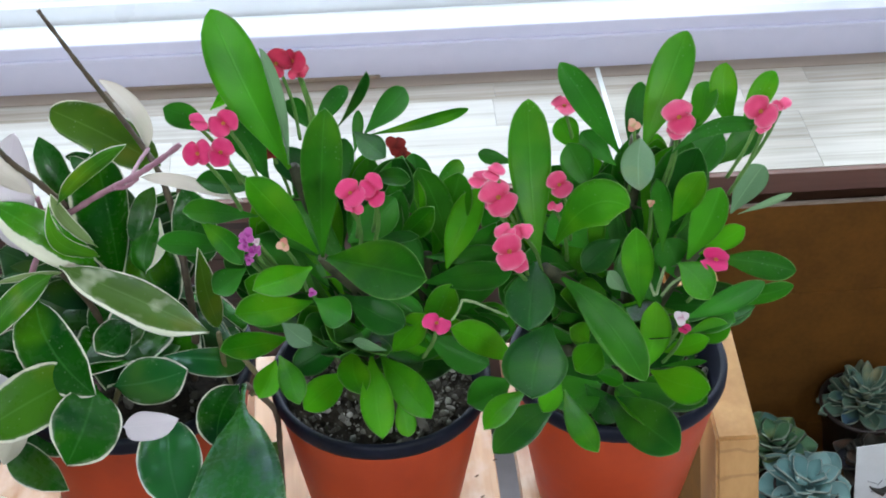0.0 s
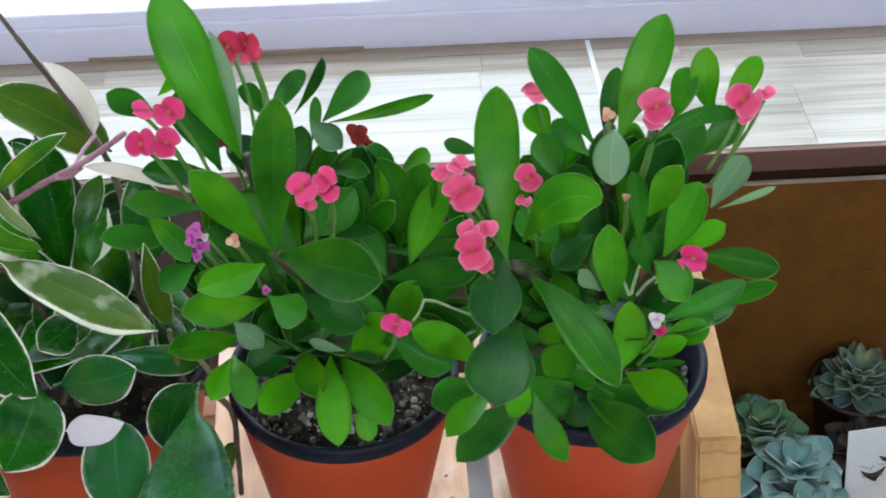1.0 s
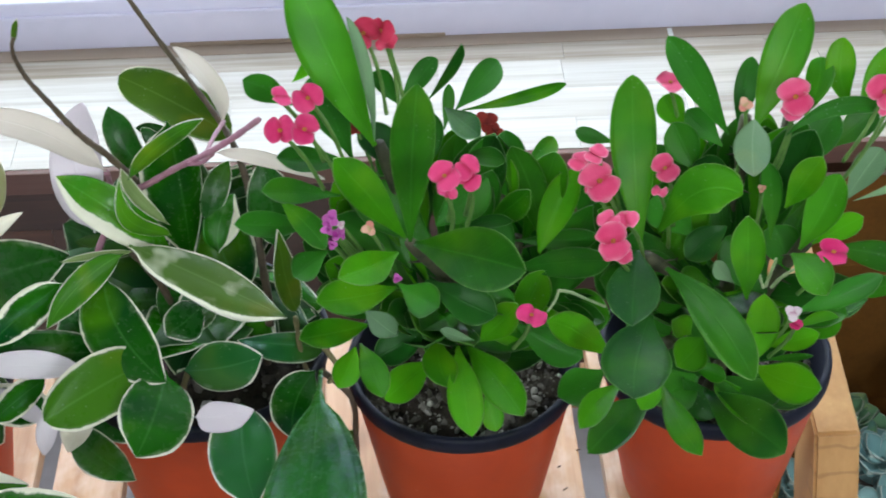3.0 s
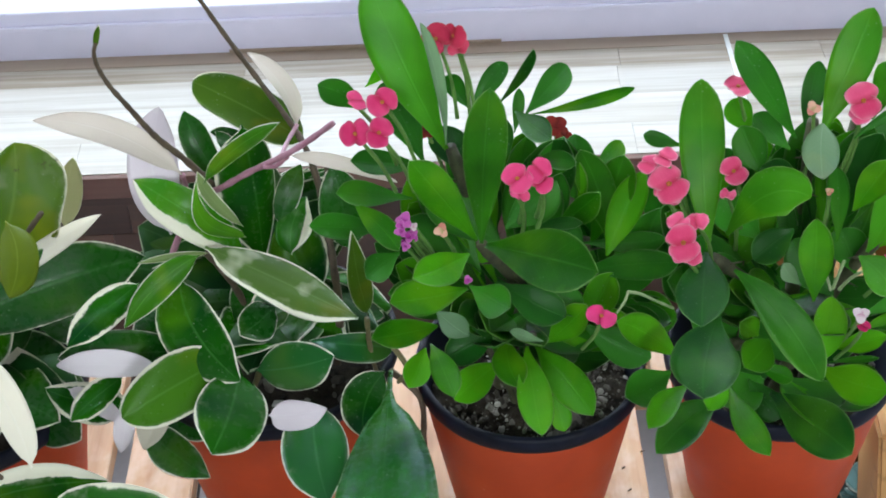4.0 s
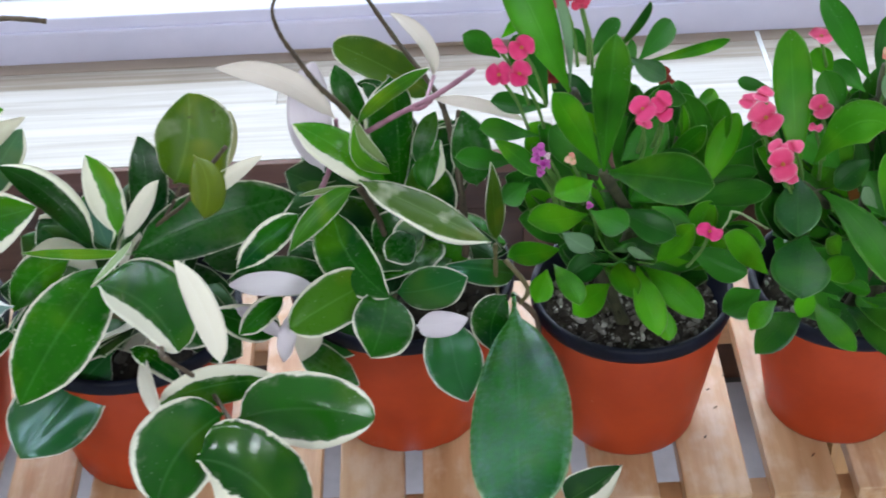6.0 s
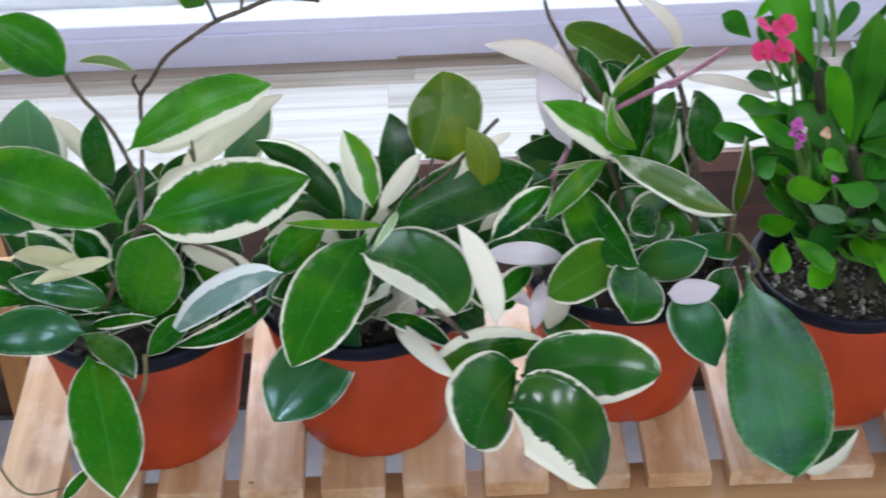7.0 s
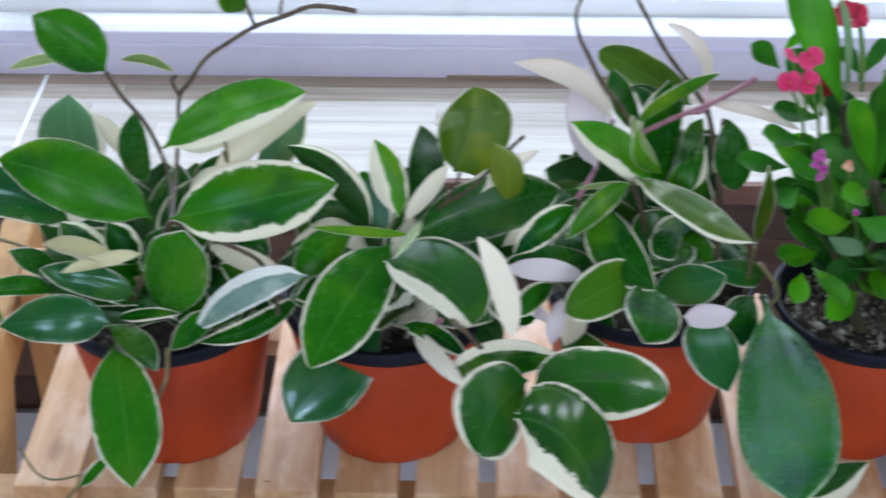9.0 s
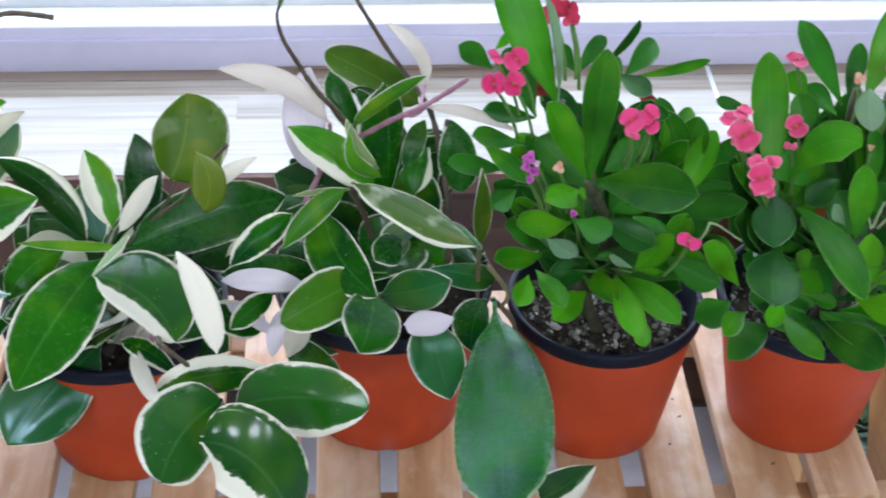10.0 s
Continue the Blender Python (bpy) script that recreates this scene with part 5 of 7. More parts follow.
leaf(hoya_b, "hd", (-.181, -.030, .152), (-.245, -.050, .169), 0.023, (.38, -.74, .55), 0.06)
leaf(hoya_b, "hw", (-0.2460, -0.0100, 0.1520), (-0.2140, 0.0000, 0.1700), 0, (-0.17, -0.82, 0.55), 0, sway=0, via=(-0.2302, -0.0065, 0.1651), half=(0.0043, 0.0051))
leaf(hoya_b, "hw", (-.196, -.050, .138), (-.206, -.070, .120), 0.016, (-.07, -.64, .76), 0.05)
leaf(hoya_b, "hw", (-0.2890, -0.0100, 0.1780), (-0.2230, 0.0050, 0.2180), 0, (-0.06, -0.82, 0.57), 0, sway=0, via=(-0.2540, 0.0000, 0.2010), half=(0.0050, 0.0064))
leaf(hoya_b, "hc", (-0.2590, 0.0550, 0.1710), (-0.2480, 0.0650, 0.2120), 0, (0.23, -0.78, 0.58), 0, sway=0, via=(-0.2540, 0.0600, 0.1930), half=(0.0062, 0.0087))
stem(hoya_b, "stem", 0.0013, (-.235, -.050, .263), (-.246, -.045, .247), (-.266, -.030, .212), (-.286, -.020, .190), (-.303, -.020, .172), (-.313, -.015, .141), (-.317, -.010, .094), (-.314, -.005, .055))
stem(hoya_b, "stem", 0.0012, (-.273, .000, .204), (-.276, -.010, .200), (-.282, -.020, .194))
stem(hoya_b, "stem", 0.0018, (-.268, -.140, .189), (-.273, -.130, .185), (-.280, -.090, .164), (-.289, -.050, .145), (-.302, -.020, .145))
stem(hoya_b, "stem", 0.0016, (-.229, -.200, .195), (-.234, -.170, .169), (-.252, -.130, .159), (-.268, -.140, .189))
stem(hoya_b, "pink", 0.0024, (-.321, -.030, .071), (-.313, -.025, .087), (-.304, -.020, .102), (-.298, -.020, .121), (-.302, -.020, .145))
stem(hoya_b, "pink", 0.0022, (-.300, -.025, .062), (-.302, -.025, .082), (-.293, -.050, .113), (-.283, -.090, .156))
stem(hoya_b, "pale", 0.0016, (-.311, -.030, .066), (-.310, -.030, .084), (-.302, -.050, .120), (-.289, -.060, .144))
leaf(hoya_c, "hx", (-0.1780, 0.0100, 0.2380), (-0.2400, -0.0150, 0.2920), 0, (0.58, -0.75, 0.32), 0, sway=0, via=(-0.2050, -0.0050, 0.2760), half=(0.0073, 0.0073))
leaf(hoya_c, "hp", (-0.1870, 0.0000, 0.2070), (-0.1900, 0.0400, 0.2600), 0, (0.04, -0.81, 0.59), 0, cup=.1, wave=.02, sway=0, via=(-0.1944, 0.0174, 0.2369), half=(0.0130, 0.0136))
leaf(hoya_c, "hb", (-0.1500, 0.0000, 0.1950), (-0.2040, 0.0120, 0.2350), 0, (0.23, -0.81, 0.54), 0, cup=-.2, sway=0, via=(-0.1730, -0.0100, 0.2280), half=(0.0134, 0.0110))
leaf(hoya_c, "hd", (-0.1590, 0.0200, 0.2200), (-0.1780, 0.0400, 0.2570), 0, (0.06, -0.70, 0.71), 0, sway=0, via=(-0.1710, 0.0280, 0.2440), half=(0.0083, 0.0080))
leaf(hoya_c, "ho", (-0.1200, 0.0750, 0.2100), (-0.1820, 0.0980, 0.2370), 0, (-0.32, -0.25, 0.91), 0, blunt=True, sway=0, via=(-0.1530, 0.0850, 0.2280), half=(0.0148, 0.0145))
leaf(hoya_c, "hl", (-0.1650, -0.0050, 0.2430), (-0.1210, -0.0270, 0.2930), 0, (0.42, -0.70, 0.58), 0, wave=.08, sway=0, via=(-0.1460, -0.0150, 0.2700), half=(0.0041, 0.0052))
leaf(hoya_c, "hr", (-0.1450, 0.0150, 0.2640), (-0.1440, 0.0200, 0.1720), 0, (0.52, -0.80, -0.29), 0, sway=0, via=(-0.1420, 0.0100, 0.2290), half=(0.0147, 0.0186))
leaf(hoya_c, "hd", (-0.1320, 0.0100, 0.2020), (-0.1190, 0.0300, 0.2270), 0, (0.05, -0.92, 0.38), 0, sway=0, via=(-0.1258, 0.0186, 0.2170), half=(0.0072, 0.0066))
leaf(hoya_c, "hx", (-0.1190, 0.0300, 0.2520), (-0.1430, 0.0530, 0.2830), 0, (0.69, -0.72, -0.00), 0, sway=0, via=(-0.1250, 0.0350, 0.2730), half=(0.0047, 0.0063))
leaf(hoya_c, "hx", (-0.1210, -0.0050, 0.2580), (-0.0670, -0.0200, 0.2500), 0, (-0.51, -0.81, 0.30), 0, sway=0, via=(-0.0950, -0.0150, 0.2610), half=(0.0035, 0.0042))
leaf(hoya_c, "hvr", (-0.1650, -0.0270, 0.2200), (-0.0900, -0.0450, 0.1840), 0, (0.06, -0.15, 0.99), 0, cup=-0.24, wave=.05, sway=0, via=(-0.1270, -0.0350, 0.2010), half=(0.0139, 0.0146))
leaf(hoya_c, "hl", (-0.1680, -0.0300, 0.2170), (-0.2070, -0.0530, 0.1900), 0, (0.05, -0.83, 0.55), 0, sway=0, via=(-0.1879, -0.0431, 0.2105), half=(0.0080, 0.0067))
leaf(hoya_c, "hr", (-0.1820, -0.0200, 0.1950), (-0.1510, -0.0650, 0.1620), 0, (0.05, -0.62, 0.78), 0, cup=-.25, sway=0, via=(-0.1739, -0.0445, 0.1789), half=(0.0138, 0.0179))
leaf(hoya_c, "hyr", (-0.1610, -0.0500, 0.1630), (-0.2080, -0.0880, 0.1620), 0, (0.32, -0.59, 0.74), 0, cup=.25, wave=.04, blunt=True, sway=0, via=(-0.1839, -0.0713, 0.1659), half=(0.0168, 0.0155))
leaf(hoya_c, "hr", (-0.1530, -0.0500, 0.1560), (-0.1620, -0.1100, 0.1570), 0, (0.27, -0.46, 0.84), 0, cup=-.15, wave=.03, sway=0, via=(-0.1550, -0.0850, 0.1600), half=(0.0192, 0.0171))
leaf(hoya_c, "hu", (-0.1490, -0.0300, 0.1360), (-0.1050, -0.0430, 0.1560), 0, (-0.47, -0.75, 0.47), 0, cup=-0.24, sway=0, via=(-0.1271, -0.0379, 0.1446), half=(0.0134, 0.0134))
leaf(hoya_c, "hu", (-0.1170, -0.0500, 0.1300), (-0.1080, -0.1120, 0.1210), 0, (0.03, -0.26, 0.97), 0, cup=-.2, sway=0, via=(-0.1151, -0.0834, 0.1301), half=(0.0167, 0.0181))
leaf(hoya_c, "hp", (-0.1360, -0.0850, 0.1570), (-0.1060, -0.0900, 0.1650), 0, (-0.36, -0.73, 0.58), 0, wave=.07, sway=0, via=(-0.1221, -0.0892, 0.1610), half=(0.0073, 0.0080))
leaf(hoya_c, "hr", (-0.0800, -0.0200, 0.1220), (-0.0920, -0.0600, 0.1130), 0, (0.19, -0.35, 0.92), 0, cup=-0.24, sway=0, via=(-0.0901, -0.0416, 0.1214), half=(0.0107, 0.0136))
leaf(hoya_c, "hg", (-0.0770, -0.0300, 0.1320), (-0.0850, -0.2200, 0.1360), 0, (-0.26, -0.18, 0.95), 0, broad=1.28, cup=-.2, wave=.02, sway=0, via=(-0.0810, -0.1400, 0.1380), half=(0.0304, 0.0284))
leaf(hoya_c, "hp", (-0.1930, -0.0520, 0.1610), (-0.2440, -0.0580, 0.1710), 0, (0.28, -0.71, 0.65), 0, cup=-.2, sway=0, via=(-0.2198, -0.0570, 0.1696), half=(0.0068, 0.0078))
leaf(hoya_c, "hm", (-.201, -.030, .200), (-.239, -.050, .176), 0.018, (.07, -.83, .56), 0.06)
leaf(hoya_c, "hu", (-.074, -.010, .130), (-.118, -.030, .156), 0.019, (.59, -.64, .49), 0.08, fold=45, cup=-.2)
leaf(hoya_c, "hd", (-.135, -.020, .172), (-.152, -.040, .171), 0.020, (.49, -.43, .76), 0.05)
leaf(hoya_c, "ho", (-.086, -.030, .172), (-.089, -.050, .244), 0.012, (.48, -.85, -.22), 0.05)
leaf(hoya_c, "hh2", (-0.1260, 0.0000, 0.1900), (-0.1170, 0.0200, 0.2130), 0, (0.10, -0.82, 0.56), 0, sway=0, via=(-0.1250, 0.0087, 0.2029), half=(0.0085, 0.0107))
leaf(hoya_c, "hd", (-.096, .010, .184), (-.103, .030, .227), 0.024, (.10, -.90, .43), 0.05)
leaf(hoya_c, "hp", (-0.2080, -0.0600, 0.1510), (-0.2150, -0.0800, 0.1290), 0, (0.00, -0.85, 0.53), 0, sway=0, via=(-0.2119, -0.0712, 0.1400), half=(0.0051, 0.0058))
leaf(hoya_c, "hm", (-.213, -.050, .155), (-.240, -.070, .143), 0.015, (.22, -.70, .68), 0.05)
leaf(hoya_c, "hd", (-.208, -.050, .113), (-.172, -.080, .108), 0.020, (-.23, -.42, .88), 0.05)
leaf(hoya_c, "hd", (-.189, .000, .149), (-.214, -.020, .151), 0.022, (.51, -.53, .67), 0.05)
leaf(hoya_c, "hd", (-.152, .020, .129), (-.126, .000, .120), 0.032, (-.16, -.57, .81), 0.05)
leaf(hoya_c, "hd", (-.209, -.020, .108), (-.170, -.040, .100), 0.028, (-.12, -.58, .80), 0.05)
leaf(hoya_c, "hd", (-.121, .030, .193), (-.151, .020, .166), 0.028, (-.11, -.88, .46), 0.05)
leaf(hoya_c, "hqw", (-.051, -.120, .042), (-.020, -.125, .076), 0.023, (-.56, -.73, .39), 0.03, broad=.8)
leaf(hoya_c, "hd", (-.138, .020, .197), (-.151, .040, .230), 0.030, (.00, -.86, .51), 0.05)
leaf(hoya_c, "hr", (-.117, .000, .158), (-.130, .030, .194), 0.032, (-.05, -.78, .63), 0.05)
leaf(hoya_c, "hd", (-.160, -.010, .153), (-.131, .000, .171), 0.032, (-.08, -.83, .56), 0.05)
leaf(hoya_c, "hl", (-.147, -.010, .211), (-.165, -.022, .257), 0.009, (.51, -.86, -.03), 0.06, sway=-.2)
leaf(hoya_c, "hd", (-0.1400, 0.0300, 0.2360), (-0.1660, 0.0400, 0.2430), 0, (-0.00, -0.85, 0.53), 0, sway=0, via=(-0.1530, 0.0350, 0.2420), half=(0.0042, 0.0049))
leaf(hoya_c, "hf", (-0.1640, -0.0200, 0.2100), (-0.2010, -0.0250, 0.2090), 0, (0.03, -0.82, 0.58), 0, sway=0, via=(-0.1830, -0.0220, 0.2100), half=(0.0020, 0.0020))
leaf(hoya_c, "hk", (-0.1220, -0.0100, 0.1700), (-0.1470, -0.0200, 0.1590), 0, (-0.02, -0.80, 0.60), 0, sway=0, via=(-0.1370, -0.0150, 0.1720), half=(0.0077, 0.0092))
leaf(hoya_c, "hd", (-0.1480, 0.0300, 0.2230), (-0.1620, 0.0350, 0.2470), 0, (0.13, -0.81, 0.57), 0, sway=0, via=(-0.1550, 0.0300, 0.2390), half=(0.0042, 0.0048))
leaf(hoya_c, "hf", (-0.1480, -0.0050, 0.2140), (-0.1670, -0.0050, 0.2500), 0, (0.15, -0.79, 0.60), 0, sway=0, via=(-0.1620, -0.0050, 0.2330), half=(0.0035, 0.0038))
leaf(hoya_c, "hp", (-0.2440, -0.0500, 0.1470), (-0.2150, -0.0600, 0.1300), 0, (0.22, -0.70, 0.68), 0, sway=0, via=(-0.2290, -0.0550, 0.1420), half=(0.0041, 0.0059))
leaf(hoya_c, "ho", (-0.2040, -0.0120, 0.3280), (-0.2000, -0.0120, 0.3410), 0, (0.21, -0.84, 0.51), 0, sway=0, via=(-0.2020, -0.0120, 0.3350), half=(0.0016, 0.0013))
stem(hoya_c, "stem", 0.0019, (-0.0770, -0.0220, 0.1240), (-0.0620, -0.0220, 0.1030), (-0.0610, -0.0220, 0.0740), (-0.0620, -0.0220, 0.0350))
leaf(hoya_c, "ho", (-0.0620, -0.0220, 0.0780), (-0.0720, -0.0220, 0.0460), 0, (-0.15, -0.85, 0.50), 0, sway=0, via=(-0.0670, -0.0220, 0.0630), half=(0.0040, 0.0055))
stem(hoya_c, "stem", 0.0025, (-0.1080, 0.0000, 0.1100), (-0.1040, 0.0040, 0.1450), (-0.1050, 0.0060, 0.1750), (-0.1070, 0.0160, 0.1920), (-0.1100, 0.0280, 0.2080), (-0.1150, 0.0360, 0.2280), (-0.1240, 0.0520, 0.2370), (-0.1400, 0.0700, 0.2520), (-0.1540, 0.0750, 0.2750), (-0.1640, 0.0780, 0.2930), (-0.1740, 0.0800, 0.3120), taper=0.45)
stem(hoya_c, "stem", 0.0021, (-0.1580, 0.0120, 0.2200), (-0.1650, 0.0100, 0.2330), (-0.1750, 0.0060, 0.2510), (-0.1840, 0.0030, 0.2640), (-0.1900, 0.0000, 0.2760), (-0.1960, -0.0030, 0.2900), (-0.2020, -0.0060, 0.3040), (-0.2050, -0.0090, 0.3170), (-0.2050, -0.0110, 0.3260), (-0.2030, -0.0120, 0.3320), taper=0.4)
stem(hoya_c, "pink", 0.0018, (-0.1960, 0.0200, 0.1710), (-0.1870, 0.0200, 0.1910), (-0.1780, 0.0180, 0.2140), (-0.1590, 0.0050, 0.2320), (-0.1420, -0.0040, 0.2480), (-0.1230, -0.0120, 0.2630), (-0.1090, -0.0120, 0.2720), (-0.0960, -0.0120, 0.2820))
stem(hoya_c, "pink", 0.0014, (-0.1780, 0.0100, 0.2380), (-0.1780, 0.0140, 0.2260), (-0.1780, 0.0180, 0.2150))
stem(hoya_c, "pink", 0.0012, (-0.1190, 0.0300, 0.2520), (-0.1220, 0.0050, 0.2590), (-0.1240, -0.0100, 0.2610))
stem(hoya_c, "pink", 0.0013, (-0.1210, -0.0050, 0.2580), (-0.1270, -0.0100, 0.2560), (-0.1330, -0.0120, 0.2570))
stem(hoya_c, "stem", 0.0015, (-.105, .030, .227), (-.108, .025, .204), (-.106, .020, .180))
stem(hoya_c, "stem", 0.0018, (-.195, .020, .169), (-.194, .010, .148), (-.183, .005, .127))
stem(hoya_c, "vine", 0.0015, (-.087, -.030, .170), (-.087, -.020, .136), (-.085, -.010, .109))
stem(hoya_c, "vine", 0.0016, (-.081, -.020, .150), (-.068, -.030, .135), (-.073, -.030, .123))
stem(hoya_c, "stem", 0.0020, (-.166, -.020, .210), (-.157, -.010, .180), (-.150, .000, .138), (-.146, .000, .112))

# leaves and flowers of the crowns of thorns
leaf(spurge_d, "em", (-0.0420, -0.0100, 0.2620), (-0.0760, 0.0200, 0.3410), 0, (0.10, -0.89, 0.45), 0, sway=0, via=(-0.0607, 0.0012, 0.3035), half=(0.0134, 0.0134))
leaf(spurge_d, "ep", (-0.0420, -0.0120, 0.2660), (-0.0520, -0.0020, 0.3300), 0, (0.51, -0.83, 0.23), 0, sway=0, via=(-0.0449, -0.0097, 0.3008), half=(0.0026, 0.0041))
leaf(spurge_d, "em", (-0.0270, -0.0550, 0.2380), (-0.0210, -0.0430, 0.3190), 0, (-0.00, -0.99, 0.15), 0, sway=0, via=(-0.0249, -0.0523, 0.2834), half=(0.0103, 0.0103))
leaf(spurge_d, "e", (-0.0290, -0.0550, 0.2400), (-0.0580, -0.0870, 0.3120), 0, (0.55, -0.82, -0.15), 0, sway=0, via=(-0.0448, -0.0743, 0.2816), half=(0.0086, 0.0086))
leaf(spurge_d, "em", (-0.0250, -0.0600, 0.2410), (0.0220, -0.1190, 0.2720), 0, (-0.78, -0.32, 0.53), 0, sway=0, via=(-0.0001, -0.0931, 0.2596), half=(0.0137, 0.0142))
leaf(spurge_d, "e", (-0.0330, -0.0550, 0.2320), (-0.0590, -0.1060, 0.2610), 0, (0.75, -0.06, 0.65), 0, sway=0, via=(-0.0458, -0.0834, 0.2471), half=(0.0089, 0.0079))
leaf(spurge_d, "e", (-0.0340, -0.0450, 0.2010), (-0.0710, -0.0850, 0.2290), 0, (0.66, -0.26, 0.70), 0, sway=0, via=(-0.0538, -0.0673, 0.2150), half=(0.0090, 0.0096))
leaf(spurge_d, "ed", (-0.0290, 0.0100, 0.2700), (-0.0100, 0.0300, 0.2850), 0, (0.17, -0.69, 0.71), 0, sway=0, via=(-0.0200, 0.0187, 0.2799), half=(0.0056, 0.0050))
leaf(spurge_d, "ed", (-0.0160, 0.0100, 0.2730), (0.0000, -0.0200, 0.3240), 0, (0.00, -0.85, -0.52), 0, sway=0, via=(-0.0060, -0.0076, 0.3017), half=(0.0024, 0.0037))
leaf(spurge_d, "ed", (-0.0020, 0.0000, 0.2750), (0.0210, 0.0300, 0.2820), 0, (0.36, -0.52, 0.78), 0, sway=0, via=(0.0099, 0.0134, 0.2801), half=(0.0069, 0.0075))
leaf(spurge_d, "e", (0.0010, 0.0000, 0.2740), (0.0540, 0.0210, 0.2730), 0, (0.38, -0.88, 0.29), 0, sway=0, via=(0.0289, 0.0076, 0.2746), half=(0.0038, 0.0035))
leaf(spurge_d, "ed", (-0.0300, 0.0100, 0.2720), (-0.0420, 0.0200, 0.2850), 0, (-0.04, -0.79, 0.61), 0, sway=0, via=(-0.0370, 0.0142, 0.2796), half=(0.0033, 0.0067))
leaf(spurge_d, "ed", (-0.0540, 0.0000, 0.2480), (-0.0730, 0.0100, 0.2890), 0, (0.19, -0.91, 0.38), 0, sway=0, via=(-0.0638, 0.0031, 0.2733), half=(0.0096, 0.0105))
leaf(spurge_d, "ed", (-0.0810, 0.0000, 0.2810), (-0.1020, -0.0120, 0.3040), 0, (0.53, -0.84, 0.10), 0, sway=0, via=(-0.0918, -0.0074, 0.2959), half=(0.0073, 0.0062))
leaf(spurge_d, "ed", (-.055, -.010, .253), (-.088, -.030, .272), 0.013, (.63, -.42, .66), 0.08)
leaf(spurge_d, "ed", (-.060, -.020, .240), (-.095, -.045, .264), 0.013, (.70, -.36, .61), 0.08)
leaf(spurge_d, "e", (-.087, -.040, .253), (-.066, -.070, .248), 0.012, (-.30, -.36, .88), 0.05)
leaf(spurge_d, "ed", (-.074, -.030, .230), (-.109, -.050, .249), 0.013, (.61, -.52, .60), 0.08)
leaf(spurge_d, "ed", (-.067, -.040, .222), (-.083, -.060, .223), 0.014, (.53, -.39, .76), 0.08)
leaf(spurge_d, "e", (-.050, -.040, .172), (-.082, -.073, .195), 0.015, (.69, -.21, .69), 0.08)
leaf(spurge_d, "ep", (-.050, -.060, .200), (-.035, -.085, .206), 0.012, (-.55, -.16, .82), 0.05)
leaf(spurge_d, "ed", (-.033, -.050, .207), (-.015, -.075, .213), 0.017, (-.60, -.22, .77), 0.08)
leaf(spurge_d, "ed", (-.020, -.045, .172), (-.047, -.060, .167), 0.017, (.21, -.65, .73), 0.08)
leaf(spurge_d, "e", (-.057, -.040, .157), (-.066, -.065, .153), 0.014, (.28, -.25, .93), 0.05)
leaf(spurge_d, "e", (-0.0540, -0.0500, 0.1690), (-0.0430, -0.0980, 0.1780), 0, (-0.18, 0.17, 0.97), 0, sway=0, via=(-0.0479, -0.0758, 0.1757), half=(0.0069, 0.0069))
leaf(spurge_d, "e", (-0.0180, -0.0300, 0.1350), (-0.0430, -0.0600, 0.1380), 0, (0.56, -0.31, 0.77), 0, sway=0, via=(-0.0310, -0.0464, 0.1384), half=(0.0091, 0.0091))
leaf(spurge_d, "e", (-0.0140, -0.0450, 0.1660), (-0.0100, -0.0850, 0.1700), 0, (-0.07, 0.09, 0.99), 0, sway=0, via=(-0.0150, -0.0665, 0.1684), half=(0.0079, 0.0090))
leaf(spurge_d, "e", (-0.0050, -0.0500, 0.1650), (-0.0020, -0.1200, 0.1720), 0, (-0.06, 0.10, 0.99), 0, sway=0, via=(-0.0040, -0.0875, 0.1705), half=(0.0088, 0.0085))
leaf(spurge_d, "e", (-0.0000, -0.0450, 0.1600), (0.0230, -0.1120, 0.1760), 0, (-0.47, 0.03, 0.88), 0, sway=0, via=(0.0119, -0.0816, 0.1715), half=(0.0091, 0.0094))
leaf(spurge_d, "e", (.009, -.060, .143), (.013, -.074, .126), 0.011, (-.01, -.77, .64), 0.05)
leaf(spurge_d, "ep", (.003, -.060, .177), (-.014, -.070, .194), 0.006, (.74, -.40, .54), 0.03)
leaf(spurge_d, "e", (.006, -.050, .167), (.023, -.070, .209), 0.015, (-.64, -.76, -.11), 0.06)
leaf(spurge_d, "ed", (.024, -.050, .178), (.057, -.065, .167), 0.018, (-.19, -.80, .57), 0.08)
leaf(spurge_d, "ed", (-.020, -.050, .209), (.013, -.070, .202), 0.018, (-.23, -.64, .73), 0.08)
leaf(spurge_d, "ed", (.002, -.050, .208), (.022, -.060, .195), 0.014, (.03, -.78, .62), 0.08)
leaf(spurge_d, "e", (0.0110, -0.0200, 0.2180), (0.0300, -0.0460, 0.2590), 0, (-0.68, -0.71, -0.17), 0, sway=0, via=(0.0219, -0.0350, 0.2406), half=(0.0055, 0.0077))
leaf(spurge_d, "ed", (-0.0020, -0.0300, 0.2230), (0.0220, -0.0500, 0.2440), 0, (-0.76, -0.56, 0.33), 0, sway=0, via=(0.0099, -0.0415, 0.2372), half=(0.0033, 0.0033))
leaf(spurge_d, "e", (0.0320, 0.0000, 0.1900), (0.0480, 0.0050, 0.2430), 0, (-0.24, -0.96, 0.17), 0, sway=0, via=(0.0408, -0.0002, 0.2207), half=(0.0095, 0.0110))
leaf(spurge_d, "ed", (0.0280, 0.0000, 0.2130), (0.0230, 0.0100, 0.2540), 0, (-0.00, -0.95, 0.30), 0, sway=0, via=(0.0249, 0.0033, 0.2353), half=(0.0092, 0.0089))
